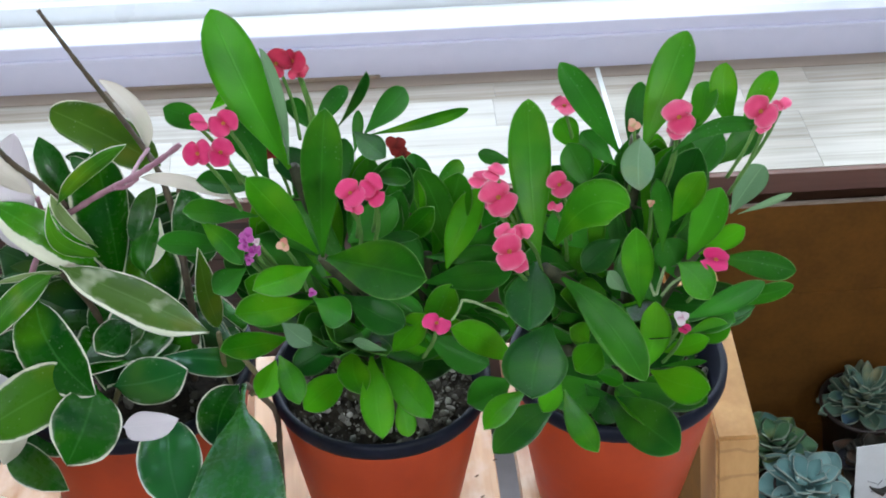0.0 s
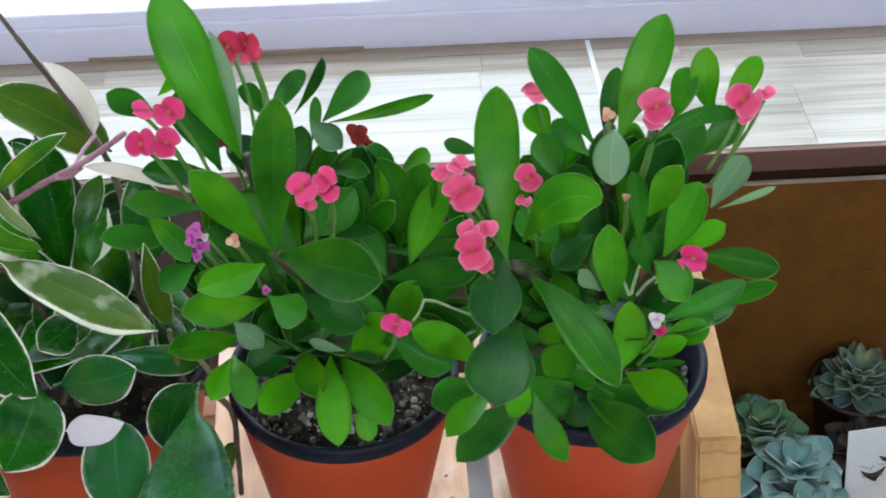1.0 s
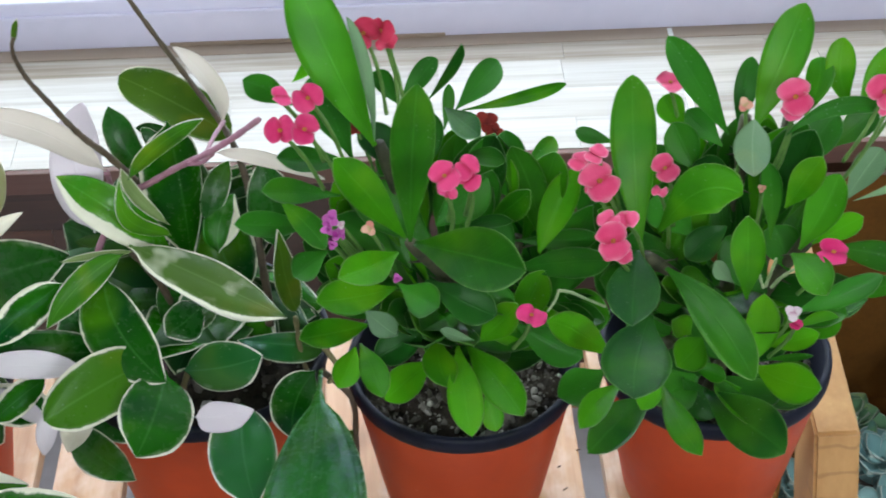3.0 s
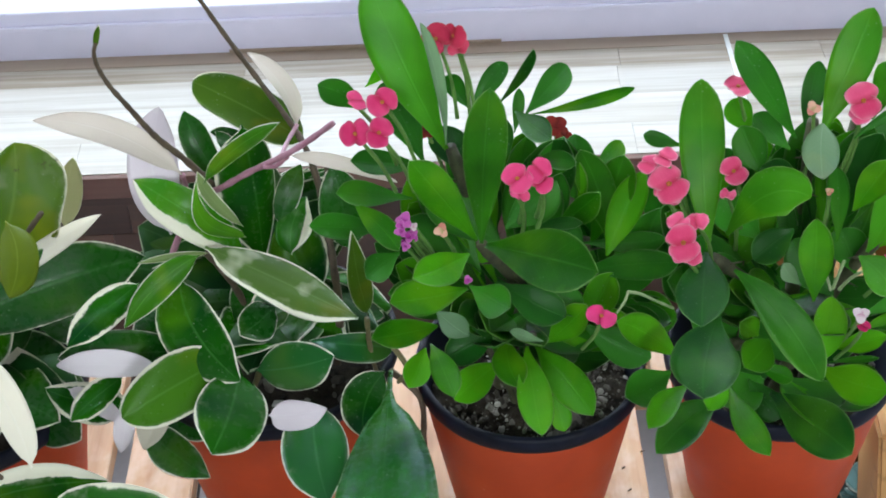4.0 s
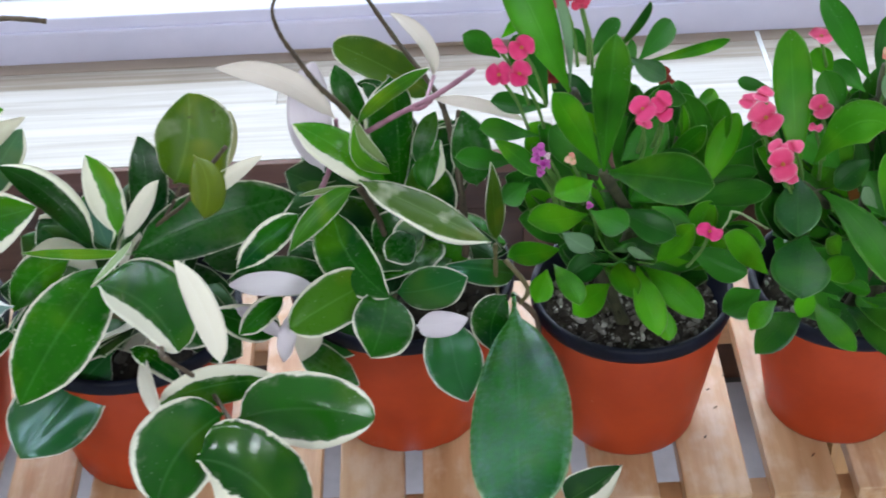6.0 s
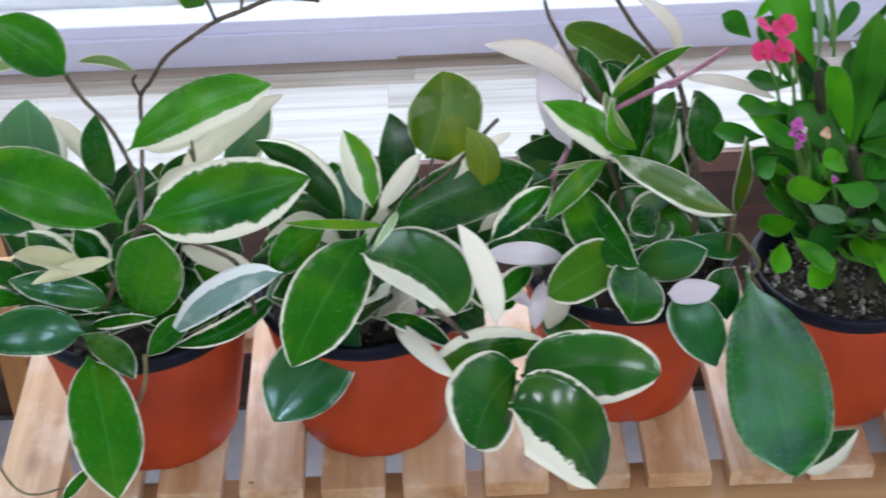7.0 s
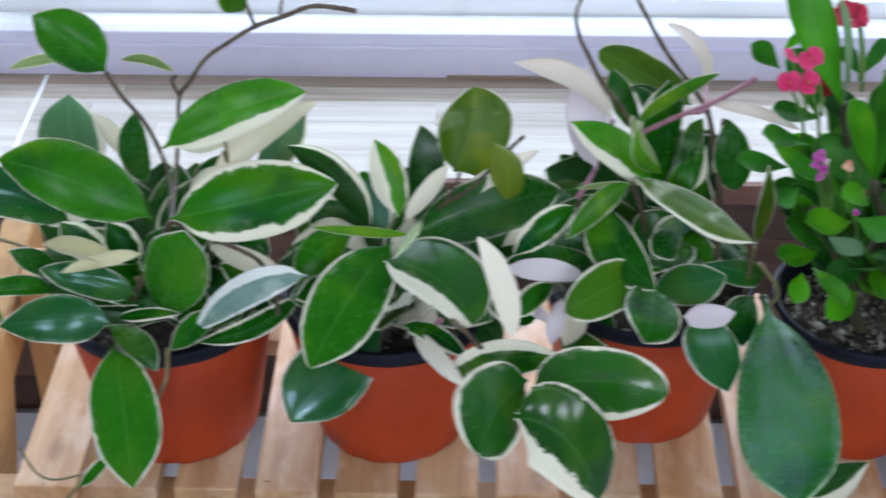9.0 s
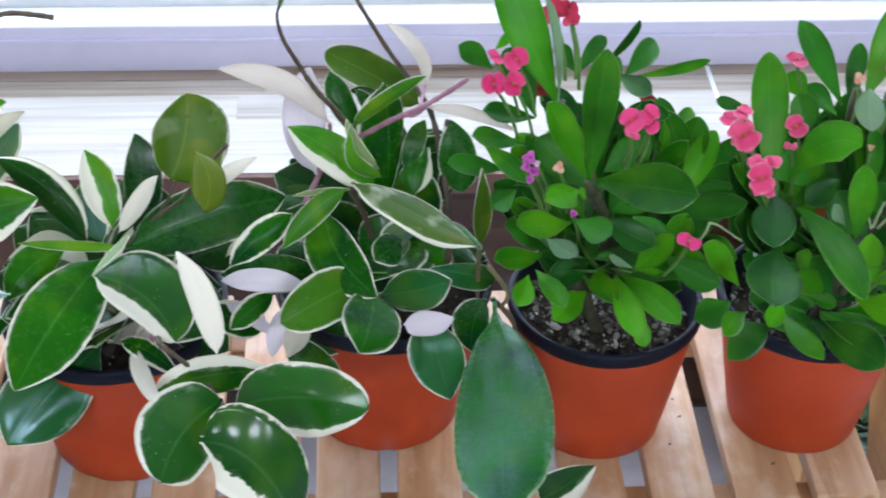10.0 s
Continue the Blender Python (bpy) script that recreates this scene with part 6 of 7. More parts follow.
leaf(spurge_d, "e", (0.0350, 0.0200, 0.2260), (0.0510, 0.0400, 0.2270), 0, (0.42, -0.24, 0.87), 0, sway=0, via=(0.0429, 0.0290, 0.2258), half=(0.0042, 0.0066))
leaf(spurge_d, "ed", (-0.0080, -0.0100, 0.2830), (0.0070, -0.0400, 0.2870), 0, (-0.54, -0.14, 0.83), 0, sway=0, via=(-0.0000, -0.0264, 0.2850), half=(0.0064, 0.0064))
leaf(spurge_d, "ed", (-.008, .000, .263), (-.005, .010, .283), 0.006, (-.02, -.89, .46), 0.03)
leaf(spurge_d, "ed", (-0.0010, -0.0200, 0.2590), (0.0190, -0.0400, 0.2720), 0, (-0.79, -0.49, 0.36), 0, sway=0, via=(0.0100, -0.0313, 0.2689), half=(0.0048, 0.0048))
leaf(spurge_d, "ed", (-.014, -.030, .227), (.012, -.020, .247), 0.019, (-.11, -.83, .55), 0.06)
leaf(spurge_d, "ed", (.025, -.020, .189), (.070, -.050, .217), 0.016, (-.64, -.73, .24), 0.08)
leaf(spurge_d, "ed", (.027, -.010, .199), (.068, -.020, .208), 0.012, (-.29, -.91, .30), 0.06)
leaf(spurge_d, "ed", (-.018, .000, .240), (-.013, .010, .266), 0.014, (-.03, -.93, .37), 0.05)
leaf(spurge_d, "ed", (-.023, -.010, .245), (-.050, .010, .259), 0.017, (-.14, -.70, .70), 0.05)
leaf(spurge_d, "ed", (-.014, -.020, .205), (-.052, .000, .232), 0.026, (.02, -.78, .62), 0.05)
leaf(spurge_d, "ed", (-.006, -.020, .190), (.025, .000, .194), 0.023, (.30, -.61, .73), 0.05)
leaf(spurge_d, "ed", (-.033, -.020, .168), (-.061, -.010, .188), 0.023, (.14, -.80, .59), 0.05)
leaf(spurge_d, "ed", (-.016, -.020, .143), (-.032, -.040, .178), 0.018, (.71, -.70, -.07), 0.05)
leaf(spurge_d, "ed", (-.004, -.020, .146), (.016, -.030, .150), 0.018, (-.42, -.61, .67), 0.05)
leaf(spurge_d, "e", (-.080, .000, .294), (-.070, .010, .300), 0.006, (.30, -.67, .68), 0.03)
leaf(spurge_d, "em", (.042, -.010, .194), (.025, .000, .251), 0.018, (.08, -.98, .19), 0.05)
leaf(spurge_d, "e", (.038, -.020, .198), (.058, .000, .236), 0.017, (-.13, -.85, .51), 0.05)
leaf(spurge_d, "ed", (.018, -.010, .195), (.012, .000, .244), 0.017, (.02, -.98, .20), 0.05)
leaf(spurge_d, "ed", (.026, -.020, .191), (.010, -.010, .214), 0.020, (.10, -.88, .46), 0.05)
leaf(spurge_d, "ed", (.048, -.010, .185), (.082, .000, .192), 0.015, (.06, -.73, .68), 0.05)
leaf(spurge_d, "e", (.025, -.040, .163), (.040, -.030, .195), 0.017, (-.21, -.90, .38), 0.05)
flower(spurge_d, "pink", (-.071, -.034, .308), 0.0074, (.04, -.83, .56))
flower(spurge_d, "pink", (-.084, -.045, .298), 0.0072, (.06, -.82, .57))
flower(spurge_d, "pink", (-.073, -.045, .298), 0.0072, (.04, -.82, .57))
flower(spurge_d, "pinkside", (-.083, -.036, .310), 0.0058, (.06, -.83, .56))
flower(spurge_d, "pink", (-.011, -.081, .296), 0.0070, (-.00, -.80, .60))
flower(spurge_d, "pink", (-.001, -.079, .298), 0.0060, (-.01, -.80, .60))
flower(spurge_d, "pink", (-.000, -.078, .291), 0.0055, (-.02, -.80, .60))
flower(spurge_d, "pinkside", (-.010, -.080, .286), 0.0050, (-.00, -.79, .61))
flower(spurge_d, "rose", (-.045, .011, .313), 0.0078, (.00, -.85, .53))
flower(spurge_d, "rose", (-.037, .013, .313), 0.0067, (-.01, -.85, .53))
flower(spurge_d, "roseside", (-.034, .012, .306), 0.0056, (-.01, -.85, .53))
flower(spurge_d, "dried", (-.052, .005, .264), 0.0063, (.01, -.82, .57))
flower(spurge_d, "dried", (.014, .020, .253), 0.0059, (-.07, -.82, .57))
flower(spurge_d, "dried", (.018, .018, .248), 0.0047, (-.07, -.81, .58))
flower(spurge_d, "magentaside", (.028, -.088, .217), 0.0072, (-.05, -.74, .67))
flower(spurge_d, "violet", (-.063, -.060, .258), 0.0042, (.07, -.78, .62))
flower(spurge_d, "violet", (-.065, -.062, .253), 0.0032, (.07, -.78, .62))
flower(spurge_d, "violet", (-.060, -.060, .249), 0.0037, (.07, -.78, .63))
flower(spurge_d, "violet", (-.064, -.060, .244), 0.0029, (.07, -.77, .63))
flower(spurge_d, "violet", (-.034, -.050, .211), 0.0025, (.03, -.76, .65))
flower(spurge_d, "bud", (-.046, -.060, .251), 0.0037, (.05, -.78, .63))
flower(spurge_d, "violet", (-.065, -.062, .257), 0.0025, (.07, -.79, .61))
flower(spurge_d, "violet", (-.061, -.064, .251), 0.0028, (.07, -.79, .61))
flower(spurge_d, "violet", (-.063, -.066, .247), 0.0025, (.07, -.79, .62))
flower(spurge_d, "whitepink", (-.059, -.060, .254), 0.0022, (.06, -.79, .61))
leaf(spurge_e, "em", (0.0840, -0.0500, 0.2240), (0.0830, 0.0000, 0.2910), 0, (-0.12, -0.80, 0.58), 0, sway=0, via=(0.0815, -0.0283, 0.2615), half=(0.0109, 0.0114))
leaf(spurge_e, "ed", (0.1330, 0.0000, 0.2530), (0.0990, 0.0030, 0.3100), 0, (0.12, -0.99, 0.12), 0, sway=0, via=(0.1145, -0.0017, 0.2858), half=(0.0076, 0.0081))
leaf(spurge_e, "em", (0.1430, -0.0100, 0.2630), (0.1680, 0.0200, 0.3150), 0, (-0.20, -0.81, 0.56), 0, sway=0, via=(0.1543, 0.0024, 0.2898), half=(0.0107, 0.0109))
leaf(spurge_e, "ed", (0.1410, 0.0100, 0.2470), (0.1480, 0.0300, 0.2790), 0, (-0.19, -0.81, 0.55), 0, sway=0, via=(0.1426, 0.0184, 0.2651), half=(0.0051, 0.0071))
leaf(spurge_e, "e", (0.1730, 0.0100, 0.2560), (0.1840, 0.0350, 0.2740), 0, (-0.11, -0.54, 0.84), 0, sway=0, via=(0.1806, 0.0207, 0.2669), half=(0.0071, 0.0071))
leaf(spurge_e, "e", (0.1990, 0.0200, 0.2520), (0.1950, 0.0350, 0.2850), 0, (-0.24, -0.89, 0.40), 0, sway=0, via=(0.1925, 0.0255, 0.2700), half=(0.0073, 0.0078))
leaf(spurge_e, "e", (0.2040, 0.0200, 0.2480), (0.2240, 0.0400, 0.2750), 0, (-0.19, -0.72, 0.67), 0, sway=0, via=(0.2125, 0.0284, 0.2641), half=(0.0066, 0.0069))
leaf(spurge_e, "ed", (0.1560, -0.0200, 0.2660), (0.2060, -0.0100, 0.2730), 0, (0.07, -0.86, 0.51), 0, sway=0, via=(0.1774, -0.0170, 0.2794), half=(0.0039, 0.0050))
leaf(spurge_e, "eg", (0.1370, -0.0300, 0.2830), (0.1310, -0.0630, 0.2750), 0, (-0.11, -0.22, 0.97), 0, broad=0.8, sway=0, via=(0.1327, -0.0474, 0.2800), half=(0.0086, 0.0086))
leaf(spurge_e, "e", (0.1550, -0.0400, 0.2370), (0.1650, -0.0520, 0.2760), 0, (-0.57, -0.81, -0.09), 0, sway=0, via=(0.1595, -0.0476, 0.2583), half=(0.0075, 0.0075))
leaf(spurge_e, "em", (0.1620, -0.0500, 0.2190), (0.1770, -0.0440, 0.2600), 0, (-0.40, -0.86, 0.31), 0, sway=0, via=(0.1705, -0.0487, 0.2413), half=(0.0094, 0.0089))
leaf(spurge_e, "e", (.171, -.040, .214), (.192, -.045, .234), 0.012, (-.54, -.74, .40), 0.05)
leaf(spurge_e, "em", (0.1840, -0.0300, 0.2020), (0.2260, -0.0370, 0.1960), 0, (-0.04, -0.79, 0.61), 0, sway=0, via=(0.2034, -0.0346, 0.2023), half=(0.0066, 0.0086))
leaf(spurge_e, "e", (0.1780, -0.0500, 0.1890), (0.2260, -0.0370, 0.1860), 0, (0.22, -0.79, 0.57), 0, sway=0, via=(0.2024, -0.0448, 0.1866), half=(0.0058, 0.0046))
leaf(spurge_e, "ed", (0.1620, -0.0600, 0.1870), (0.2020, -0.0600, 0.2090), 0, (-0.27, -0.83, 0.48), 0, sway=0, via=(0.1804, -0.0616, 0.1985), half=(0.0059, 0.0068))
leaf(spurge_e, "e", (0.1550, -0.0600, 0.2250), (0.1630, -0.0970, 0.2310), 0, (-0.57, -0.04, 0.82), 0, sway=0, via=(0.1596, -0.0804, 0.2312), half=(0.0090, 0.0082))
leaf(spurge_e, "ep", (.191, -.020, .225), (.212, .000, .241), 0.015, (-.04, -.60, .80), 0.05)
leaf(spurge_e, "ep", (.195, -.020, .224), (.223, -.020, .236), 0.004, (-.26, -.76, .60), 0.02)
leaf(spurge_e, "e", (0.0920, -0.0500, 0.2330), (0.1260, -0.0660, 0.2670), 0, (-0.62, -0.75, 0.23), 0, cup=-.2, sway=0, via=(0.1066, -0.0600, 0.2645), half=(0.0121, 0.0121))
leaf(spurge_e, "e", (0.1380, -0.0550, 0.1920), (0.1300, -0.0660, 0.2540), 0, (-0.13, -0.97, -0.19), 0, sway=0, via=(0.1334, -0.0624, 0.2260), half=(0.0081, 0.0086))
leaf(spurge_e, "em", (0.0930, -0.0700, 0.2280), (0.1330, -0.1040, 0.1850), 0, (-0.05, -0.83, 0.55), 0, cup=-0.24, sway=0, via=(0.1134, -0.0895, 0.2143), half=(0.0106, 0.0101))
leaf(spurge_e, "e", (0.1420, -0.0600, 0.1520), (0.1450, -0.0600, 0.2000), 0, (-0.32, -0.95, 0.02), 0, sway=0, via=(0.1455, -0.0617, 0.1766), half=(0.0081, 0.0089))
leaf(spurge_e, "ed", (0.0810, -0.0600, 0.2310), (0.0720, -0.1080, 0.2270), 0, (-0.10, -0.03, 0.99), 0, sway=0, via=(0.0757, -0.0858, 0.2306), half=(0.0122, 0.0127))
leaf(spurge_e, "ed", (0.0900, -0.0600, 0.1900), (0.0710, -0.1310, 0.2040), 0, (0.13, 0.08, 0.99), 0, sway=0, via=(0.0776, -0.0987, 0.1986), half=(0.0160, 0.0168))
leaf(spurge_e, "e", (.073, -.050, .154), (.035, -.095, .220), 0.016, (.77, -.64, .01), 0.06)
leaf(spurge_e, "ed", (.072, -.040, .133), (.046, -.060, .135), 0.020, (.41, -.45, .79), 0.06)
leaf(spurge_e, "e", (0.0800, -0.0500, 0.1320), (0.0500, -0.1140, 0.1680), 0, (0.62, 0.15, 0.77), 0, sway=0, via=(0.0626, -0.0848, 0.1548), half=(0.0070, 0.0070))
leaf(spurge_e, "ed", (0.0970, -0.0500, 0.1200), (0.0550, -0.1120, 0.1480), 0, (0.61, -0.08, 0.79), 0, sway=0, via=(0.0746, -0.0838, 0.1409), half=(0.0099, 0.0102))
leaf(spurge_e, "e", (.095, -.070, .158), (.083, -.090, .154), 0.012, (.18, -.29, .94), 0.05)
leaf(spurge_e, "e", (0.0990, -0.0600, 0.1410), (0.1060, -0.1280, 0.1610), 0, (-0.43, 0.22, 0.88), 0, sway=0, via=(0.1005, -0.0964, 0.1515), half=(0.0072, 0.0070))
leaf(spurge_e, "ed", (0.1240, -0.0500, 0.1240), (0.1550, -0.1010, 0.1300), 0, (-0.51, -0.28, 0.81), 0, sway=0, via=(0.1394, -0.0780, 0.1301), half=(0.0142, 0.0136))
leaf(spurge_e, "ed", (.114, -.040, .125), (.131, -.050, .104), 0.016, (.06, -.88, .47), 0.06)
leaf(spurge_e, "e", (0.1480, -0.0500, 0.1420), (0.1710, -0.0900, 0.1630), 0, (-0.86, -0.16, 0.49), 0, sway=0, via=(0.1595, -0.0718, 0.1508), half=(0.0103, 0.0101))
leaf(spurge_e, "e", (.117, -.060, .172), (.101, -.080, .173), 0.018, (.36, -.26, .90), 0.06)
leaf(spurge_e, "e", (.111, -.060, .175), (.099, -.070, .194), 0.012, (.62, -.79, -.02), 0.06)
leaf(spurge_e, "e", (.113, -.060, .153), (.129, -.070, .153), 0.009, (-.40, -.58, .71), 0.04)
leaf(spurge_e, "e", (.155, -.050, .155), (.176, -.060, .172), 0.011, (-.65, -.62, .44), 0.04)
leaf(spurge_e, "ed", (.159, -.030, .126), (.182, -.040, .137), 0.004, (-.54, -.61, .58), 0.04)
leaf(spurge_e, "ed", (.131, .000, .246), (.113, .010, .262), 0.013, (-.06, -.87, .48), 0.05)
leaf(spurge_e, "ed", (.116, -.010, .240), (.105, .000, .262), 0.017, (-.05, -.92, .38), 0.05)
leaf(spurge_e, "e", (.110, .000, .257), (.102, .015, .268), 0.014, (-.26, -.65, .72), 0.05)
leaf(spurge_e, "ed", (.077, .000, .251), (.058, .010, .252), 0.008, (-.29, -.60, .74), 0.05)
leaf(spurge_e, "ed", (.130, -.030, .219), (.109, -.040, .208), 0.016, (-.05, -.71, .70), 0.05)
leaf(spurge_e, "ed", (.119, -.030, .183), (.094, -.040, .176), 0.017, (.06, -.67, .74), 0.05)
leaf(spurge_e, "ed", (.156, -.020, .201), (.152, -.010, .243), 0.011, (-.18, -.96, .21), 0.04)
leaf(spurge_e, "ed", (.166, -.010, .239), (.189, .010, .258), 0.019, (-.05, -.65, .76), 0.05)
leaf(spurge_e, "ed", (.186, .000, .243), (.211, .015, .255), 0.015, (.02, -.66, .75), 0.05)
leaf(spurge_e, "ep", (.132, -.050, .199), (.119, -.060, .222), 0.008, (.44, -.89, -.12), 0.04)
leaf(spurge_e, "e", (.166, -.050, .166), (.190, -.050, .170), 0.014, (-.13, -.72, .69), 0.05)
leaf(spurge_e, "ed", (.134, -.020, .233), (.115, -.010, .244), 0.020, (-.10, -.82, .56), 0.05)
leaf(spurge_e, "ed", (.114, -.030, .213), (.096, -.010, .224), 0.023, (-.29, -.64, .72), 0.05)
leaf(spurge_e, "ed", (.155, -.030, .173), (.136, -.010, .196), 0.023, (-.14, -.80, .59), 0.05)
leaf(spurge_e, "ed", (.165, -.030, .188), (.159, -.010, .202), 0.020, (-.26, -.61, .75), 0.05)
leaf(spurge_e, "ed", (.115, -.030, .143), (.090, -.030, .177), 0.024, (.30, -.93, .23), 0.05)
leaf(spurge_e, "ed", (.066, -.010, .177), (.086, .000, .205), 0.024, (-.24, -.85, .47), 0.05)
leaf(spurge_e, "ed", (.180, -.020, .121), (.162, -.030, .165), 0.021, (.20, -.97, -.14), 0.05)
leaf(spurge_e, "ed", (.141, -.030, .125), (.120, -.030, .159), 0.024, (.24, -.96, .14), 0.05)
leaf(spurge_e, "ed", (.082, .020, .220), (.063, .000, .201), 0.019, (.00, -.69, .73), 0.05)
leaf(spurge_e, "em", (0.1730, 0.0200, 0.1450), (0.1850, 0.0200, 0.1990), 0, (0.05, -0.90, 0.43), 0, sway=0, via=(0.1800, 0.0200, 0.1690), half=(0.0110, 0.0120))
flower(spurge_e, "coral", (.063, -.045, .262), 0.0094, (-.10, -.79, .60))
flower(spurge_e, "coralside", (.063, -.042, .252), 0.0070, (-.10, -.79, .61))
flower(spurge_e, "coralside", (.054, -.040, .270), 0.0059, (-.09, -.80, .60))
flower(spurge_e, "coralside", (.061, -.042, .275), 0.0058, (-.10, -.80, .59))
flower(spurge_e, "coral", (.064, -.088, .261), 0.0087, (-.10, -.77, .63))
flower(spurge_e, "coralside", (.066, -.086, .251), 0.0078, (-.11, -.76, .64))
flower(spurge_e, "coralside", (.063, -.080, .266), 0.0056, (-.10, -.77, .62))
flower(spurge_e, "coralside", (.071, -.080, .266), 0.0056, (-.11, -.77, .62))
flower(spurge_e, "coral", (.095, -.038, .263), 0.0070, (-.14, -.79, .60))
flower(spurge_e, "coralside", (.093, -.040, .250), 0.0041, (-.14, -.78, .61))
flower(spurge_e, "coral", (.159, -.015, .285), 0.0092, (-.22, -.80, .56))
flower(spurge_e, "coralside", (.159, -.015, .276), 0.0060, (-.22, -.80, .56))
flower(spurge_e, "coral", (.201, -.018, .288), 0.0087, (-.27, -.79, .55))
flower(spurge_e, "coralside", (.212, -.015, .289), 0.0054, (-.28, -.79, .54))
flower(spurge_e, "coralside", (.204, -.016, .276), 0.0044, (-.27, -.79, .56))
flower(spurge_e, "coralside", (.103, .007, .280), 0.0075, (-.15, -.82, .55))
flower(spurge_e, "magentaside", (.170, -.075, .237), 0.0080, (-.24, -.74, .63))
flower(spurge_e, "whitepink", (.154, -.081, .206), 0.0043, (-.21, -.72, .66))
flower(spurge_e, "magentaside", (.156, -.082, .199), 0.0038, (-.22, -.71, .67))
flower(spurge_e, "bud", (.137, -.010, .278), 0.0038, (-.19, -.81, .56))
flower(spurge_e, "bud", (.145, -.030, .242), 0.0022, (-.20, -.77, .60))
stem(spurge_e, "sprig", 0.0008, (.042, -.075, .221), (.048, -.072, .217), (.056, -.068, .209), (.067, -.060, .196))
stem(spurge_e, "sprig", 0.0007, (.042, -.075, .221), (.040, -.078, .217), (.036, -.082, .214))
stem(spurge_e, "sprig", 0.0009, (.145, -.060, .205), (.146, -.062, .216), (.147, -.064, .226))
stem(spurge_e, "sprig", 0.0009, (.148, -.060, .204), (.151, -.064, .214), (.155, -.068, .222))
stem(spurge_e, "sprig", 0.0008, (.144, -.060, .204), (.141, -.060, .213), (.139, -.060, .221))

# bark chip lying on the soil of a hoya
part("bark_chip", tube(((-0.150, -0.017, 0.128), (-0.139, -0.018, 0.131), (-0.124, -0.016, 0.130)), 0.0035, 0.8, 6), BARK, hoya_c)

# ---- cardboard box with succulents under the ledge ----
carton = thing("cardboard_box", (0.70, 0.60, FLOOR), "open brown cardboard box full of succulents under the ledge", "box")
bx0, bx1, by0, by1, top = 0.330, 1.05, 0.40, 0.785, -0.380
part("back_panel", box(bx0, bx1, by1 - 0.004, by1, -0.515, top), CARD, carton)
part("back_panel_lower", box(bx0, bx1, by1 - 0.0055, by1 - 0.0005, FLOOR + 0.004, -0.5155, 0.001), CARD, carton)
part("rim_edge", box(bx0, bx1, by1 - 0.0045, by1 + 0.0005, top, top + 0.003), CARD_EDGE, carton, "pale torn cardboard edge")
part("side_panel", box(bx0 - 0.004, bx0, by0, by1, FLOOR + 0.004, top), CARD, carton)
part("side_panel", box(bx1, bx1 + 0.004, by0, by1, FLOOR + 0.004, top), CARD, carton)
part("front_panel", box(bx0, bx1, by0, by0 + 0.004, FLOOR + 0.004, -0.66), CARD, carton)
part("bottom_panel", box(bx0 - 0.004, bx1 + 0.004, by0, by1, FLOOR, FLOOR + 0.0038), CARD, carton)


def succulent(x, y, r, layers, mat, label, slim, ground=FLOOR + 0.004, high=0.075, pot_r=0.0):
    """A fleshy rosette in a small dark pot."""
    root = thing("succulent", (x, y, ground), label, "succulent", "succulents in the box")
    q = pot_r or r * 0.78
    shell = lathe(((q * 0.68, 0.0), (q * 0.70, 0.002), (q * 0.93, high - 0.006), (q, high - 0.005), (q, high), (q * 0.93, high), (q * 0.90, high - 0.012), (0.001, high - 0.010)), 40)
    part("pot", moved(shell, x, y, ground), DARK_POT, root, "small dark pot")
    part("soil", moved(lathe(((q * 0.90, high - 0.009), (q * 0.5, high - 0.006), (0.0008, high - 0.005)), 24), x, y, ground), SOIL, root)
    c = Vector((x, y, ground + high - 0.004))
    for k in range(layers):
        f = k / max(1, layers - 1)
        count = (11 if slim else 8) - int(4 * f)
        for i in range(count):
            a = 2 * math.pi * (i + 0.5 * (k % 2)) / count + 0.35 * k + rng.uniform(-0.12, 0.12)
            d = Vector((math.cos(a), math.sin(a), 0))
            rise = 0.10 + 1.15 * f + rng.uniform(-0.10, 0.12)
            length = r * (1.08 - 0.50 * f) * rng.uniform(0.86, 1.14)
            way = (d + Vector((0, 0, rise))).normalized()
            foot = c + d * r * 0.06 + Vector((0, 0, 0.006 * k))
            normal = Vector((0, 0, 1)) - way * way.z
            me = blade("leaf", rosette_outline, foot, foot + way * length, length * (0.44 if slim else 0.72) * rng.uniform(0.92, 1.08), normal, -0.07, 0.34, 0.0060, 0.03, 12, 8, crease=0.10)
            part("leaf", me, mat, root)
    return root


succulent(0.615, 0.722, 0.050, 5, SUCC_GREY, "grey-green slim-leaved rosette succulent in a dark pot", True, high=0.090, pot_r=0.056)
succulent(0.480, 0.655, 0.048, 4, SUCC_GREEN, "green blunt-leaved rosette succulent in the cardboard box", False, high=0.085)
succulent(0.503, 0.578, 0.050, 3, SUCC_BLUE, "powdery blue rosette succulent in the cardboard box", False, high=0.100)
succulent(0.500, 0.500, 0.054, 3, SUCC_BLUE, "powdery blue rosette succulent in the cardboard box", False, high=0.100)
succulent(0.410, 0.560, 0.048, 3, SUCC_BLUE, "powdery blue rosette succulent in the cardboard box", False, high=0.08)
succulent(0.605, 0.640, 0.042, 4, SUCC_DARK_SHADED, "dark purplish, shade-tinted rosette succulent behind a paper label", False, high=0.065)

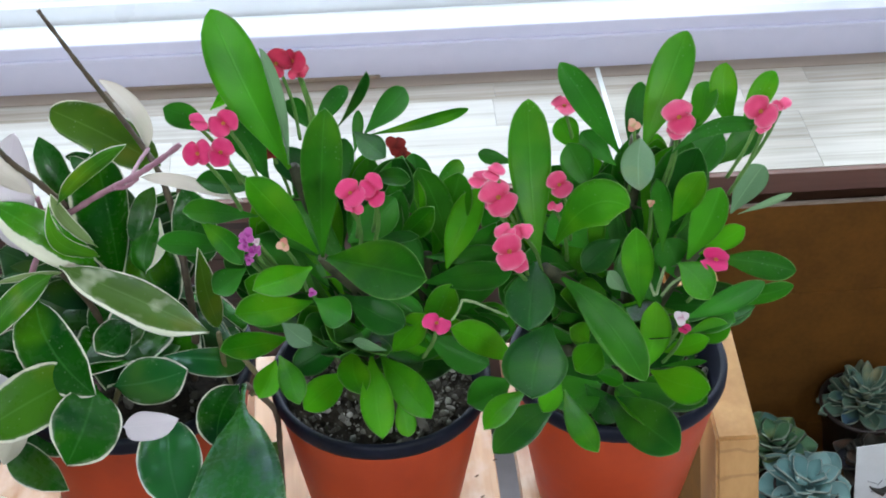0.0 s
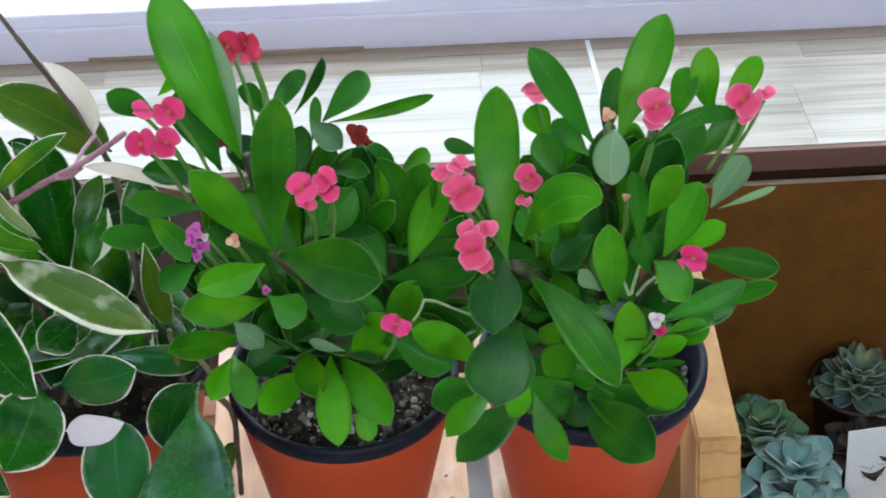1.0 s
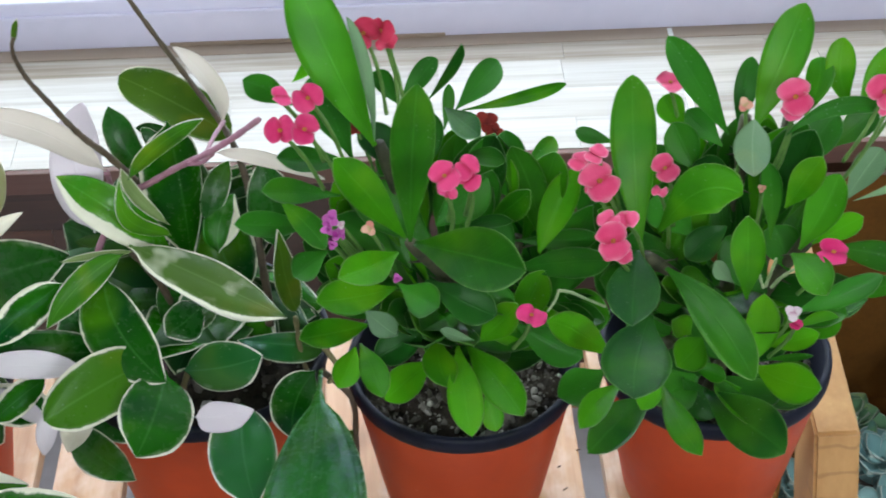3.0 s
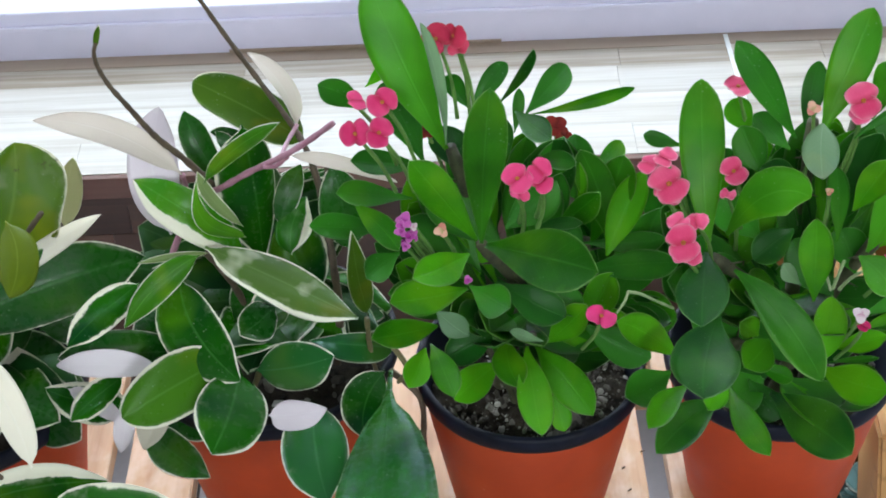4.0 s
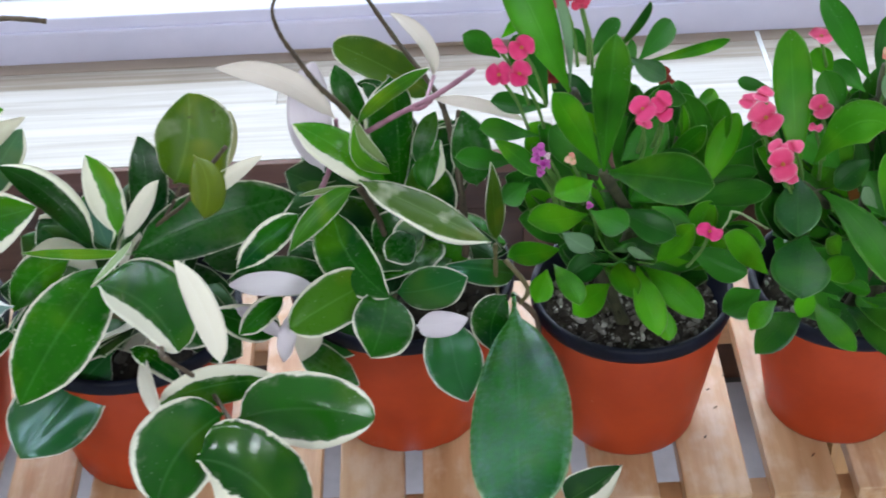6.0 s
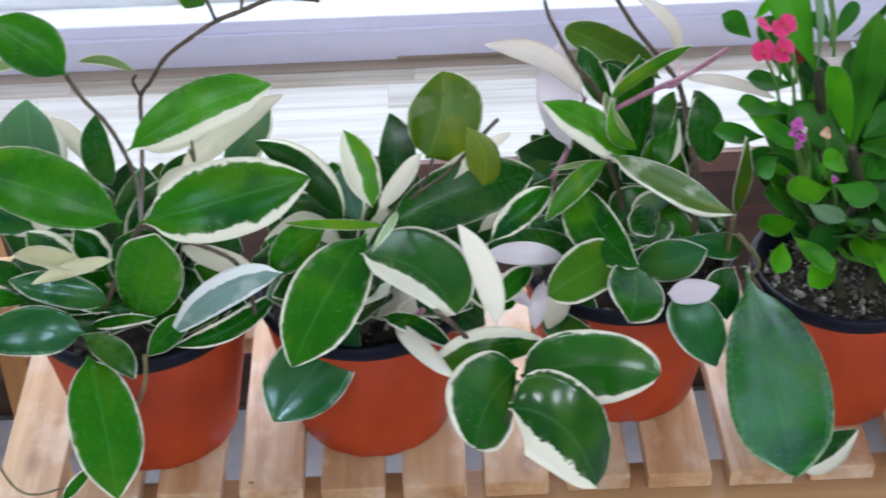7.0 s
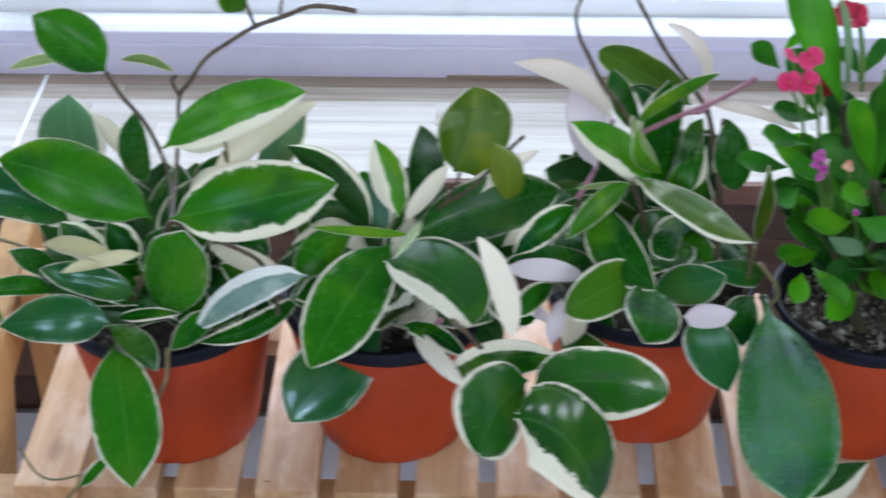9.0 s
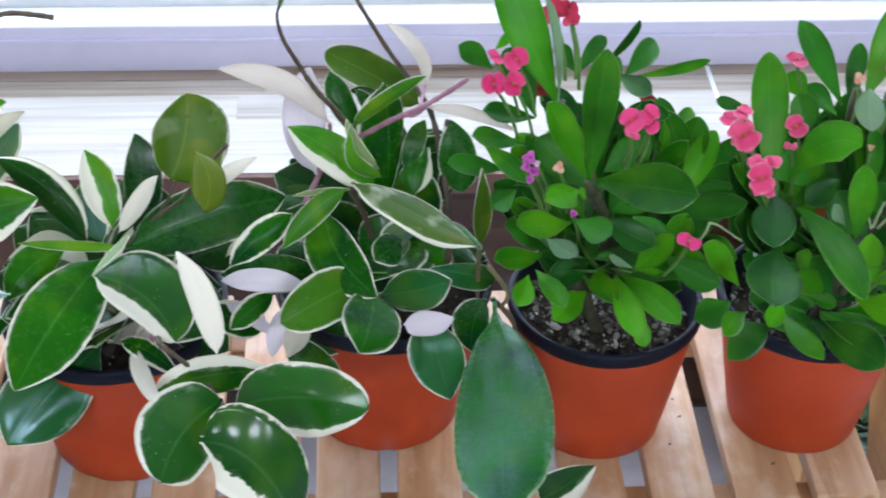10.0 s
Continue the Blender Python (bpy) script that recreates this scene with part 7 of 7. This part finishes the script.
# white paper label leaning between the succulents, its writing not legible
tag = thing("plant_label", (0.61, 0.60, FLOOR + 0.004), "white paper label with grey handwriting among succulents", "label")
card = box(-0.040, 0.040, -0.0006, 0.0006, 0.0, 0.126, 0.0003)
bmesh.ops.transform(card, matrix=pose(0.612, 0.585, FLOOR + 0.004, -14, 0, 6), verts=card.verts[:])
part("card", card, PAPER, tag)
for x, z, w, lean in ((-0.018, 0.074, 0.013, 25), (-0.008, 0.072, 0.009, -50), (0.004, 0.075, 0.011, 10), (-0.006, 0.060, 0.026, 4)):
    bar = box(-w / 2, w / 2, -0.0003, 0.0003, -0.0005, 0.0005)
    bmesh.ops.transform(bar, matrix=pose(0.612, 0.585, FLOOR + 0.004, -14, 0, 6) @ pose(x, -0.0011, z, 0, lean, 0), verts=bar.verts[:])
    part("writing", bar, INK, tag)

# ---- budding daisy plant on the floor beside the stand ----
daisy = thing("potted_daisy", (-0.90, 0.34, FLOOR), "green-budded daisy plant in a pot beside the stand", "potted plant")
shell = lathe(((0.055, 0.0), (0.056, 0.002), (0.072, 0.120), (0.076, 0.121), (0.076, 0.130), (0.070, 0.130), (0.066, 0.105), (0.001, 0.110)), 40, 0)
part("pot", moved(shell, -0.90, 0.34, FLOOR), DARK_POT, daisy, "dark plastic pot")
for k, (bx, by, bz) in enumerate(((-0.806, 0.300, -0.228), (-0.870, 0.330, -0.250), (-0.930, 0.300, -0.240), (-0.900, 0.380, -0.230))):
    part("stem", tube(((-0.90 + 0.02 * math.cos(k), 0.34 + 0.02 * math.sin(k), FLOOR + 0.105), (0.5 * (bx - 0.91), 0.5 * (by + 0.35), -0.44), (bx, by, bz - 0.010)), 0.0020, 0.8), STEM["green"], daisy)
    bm = bmesh.new()
    bmesh.ops.create_uvsphere(bm, u_segments=14, v_segments=9, radius=0.0095, matrix=Matrix.Translation((bx, by, bz)))
    for v in bm.verts:
        v.co.z = bz + (v.co.z - bz) * 0.8
    head = part("bud", smooth(bm), PETAL["bud"] if k else STEM["pale"], daisy, "closed pale green bud")
    for i in range(9):
        a = 2 * math.pi * i / 9
        d = Vector((math.cos(a), math.sin(a), 0))
        me = blade("sepal", hoya_outline, Vector((bx, by, bz - 0.009)), Vector((bx, by, bz - 0.002)) + d * 0.011, 0.005, Vector((0, 0, 1)), -0.1, 0.1, 0.0006, 0.02, 5, 4)
        part("sepal", me, DAISY_LEAF, head)
    for q in range(6):
        a, h = q * 2.4 + k, 0.25 + 0.11 * q
        p = Vector((-0.90, 0.34, FLOOR + 0.105)).lerp(Vector((bx, by, bz)), h)
        d = Vector((math.cos(a), math.sin(a), 0.3)).normalized()
        me = blade("leaf", hoya_outline, p, p + d * 0.055, 0.026, Vector((0, 0, 1)), 0.08, 0.1, 0.0007, 0.12, 10, 6)
        part("leaf", me, DAISY_LEAF, daisy)
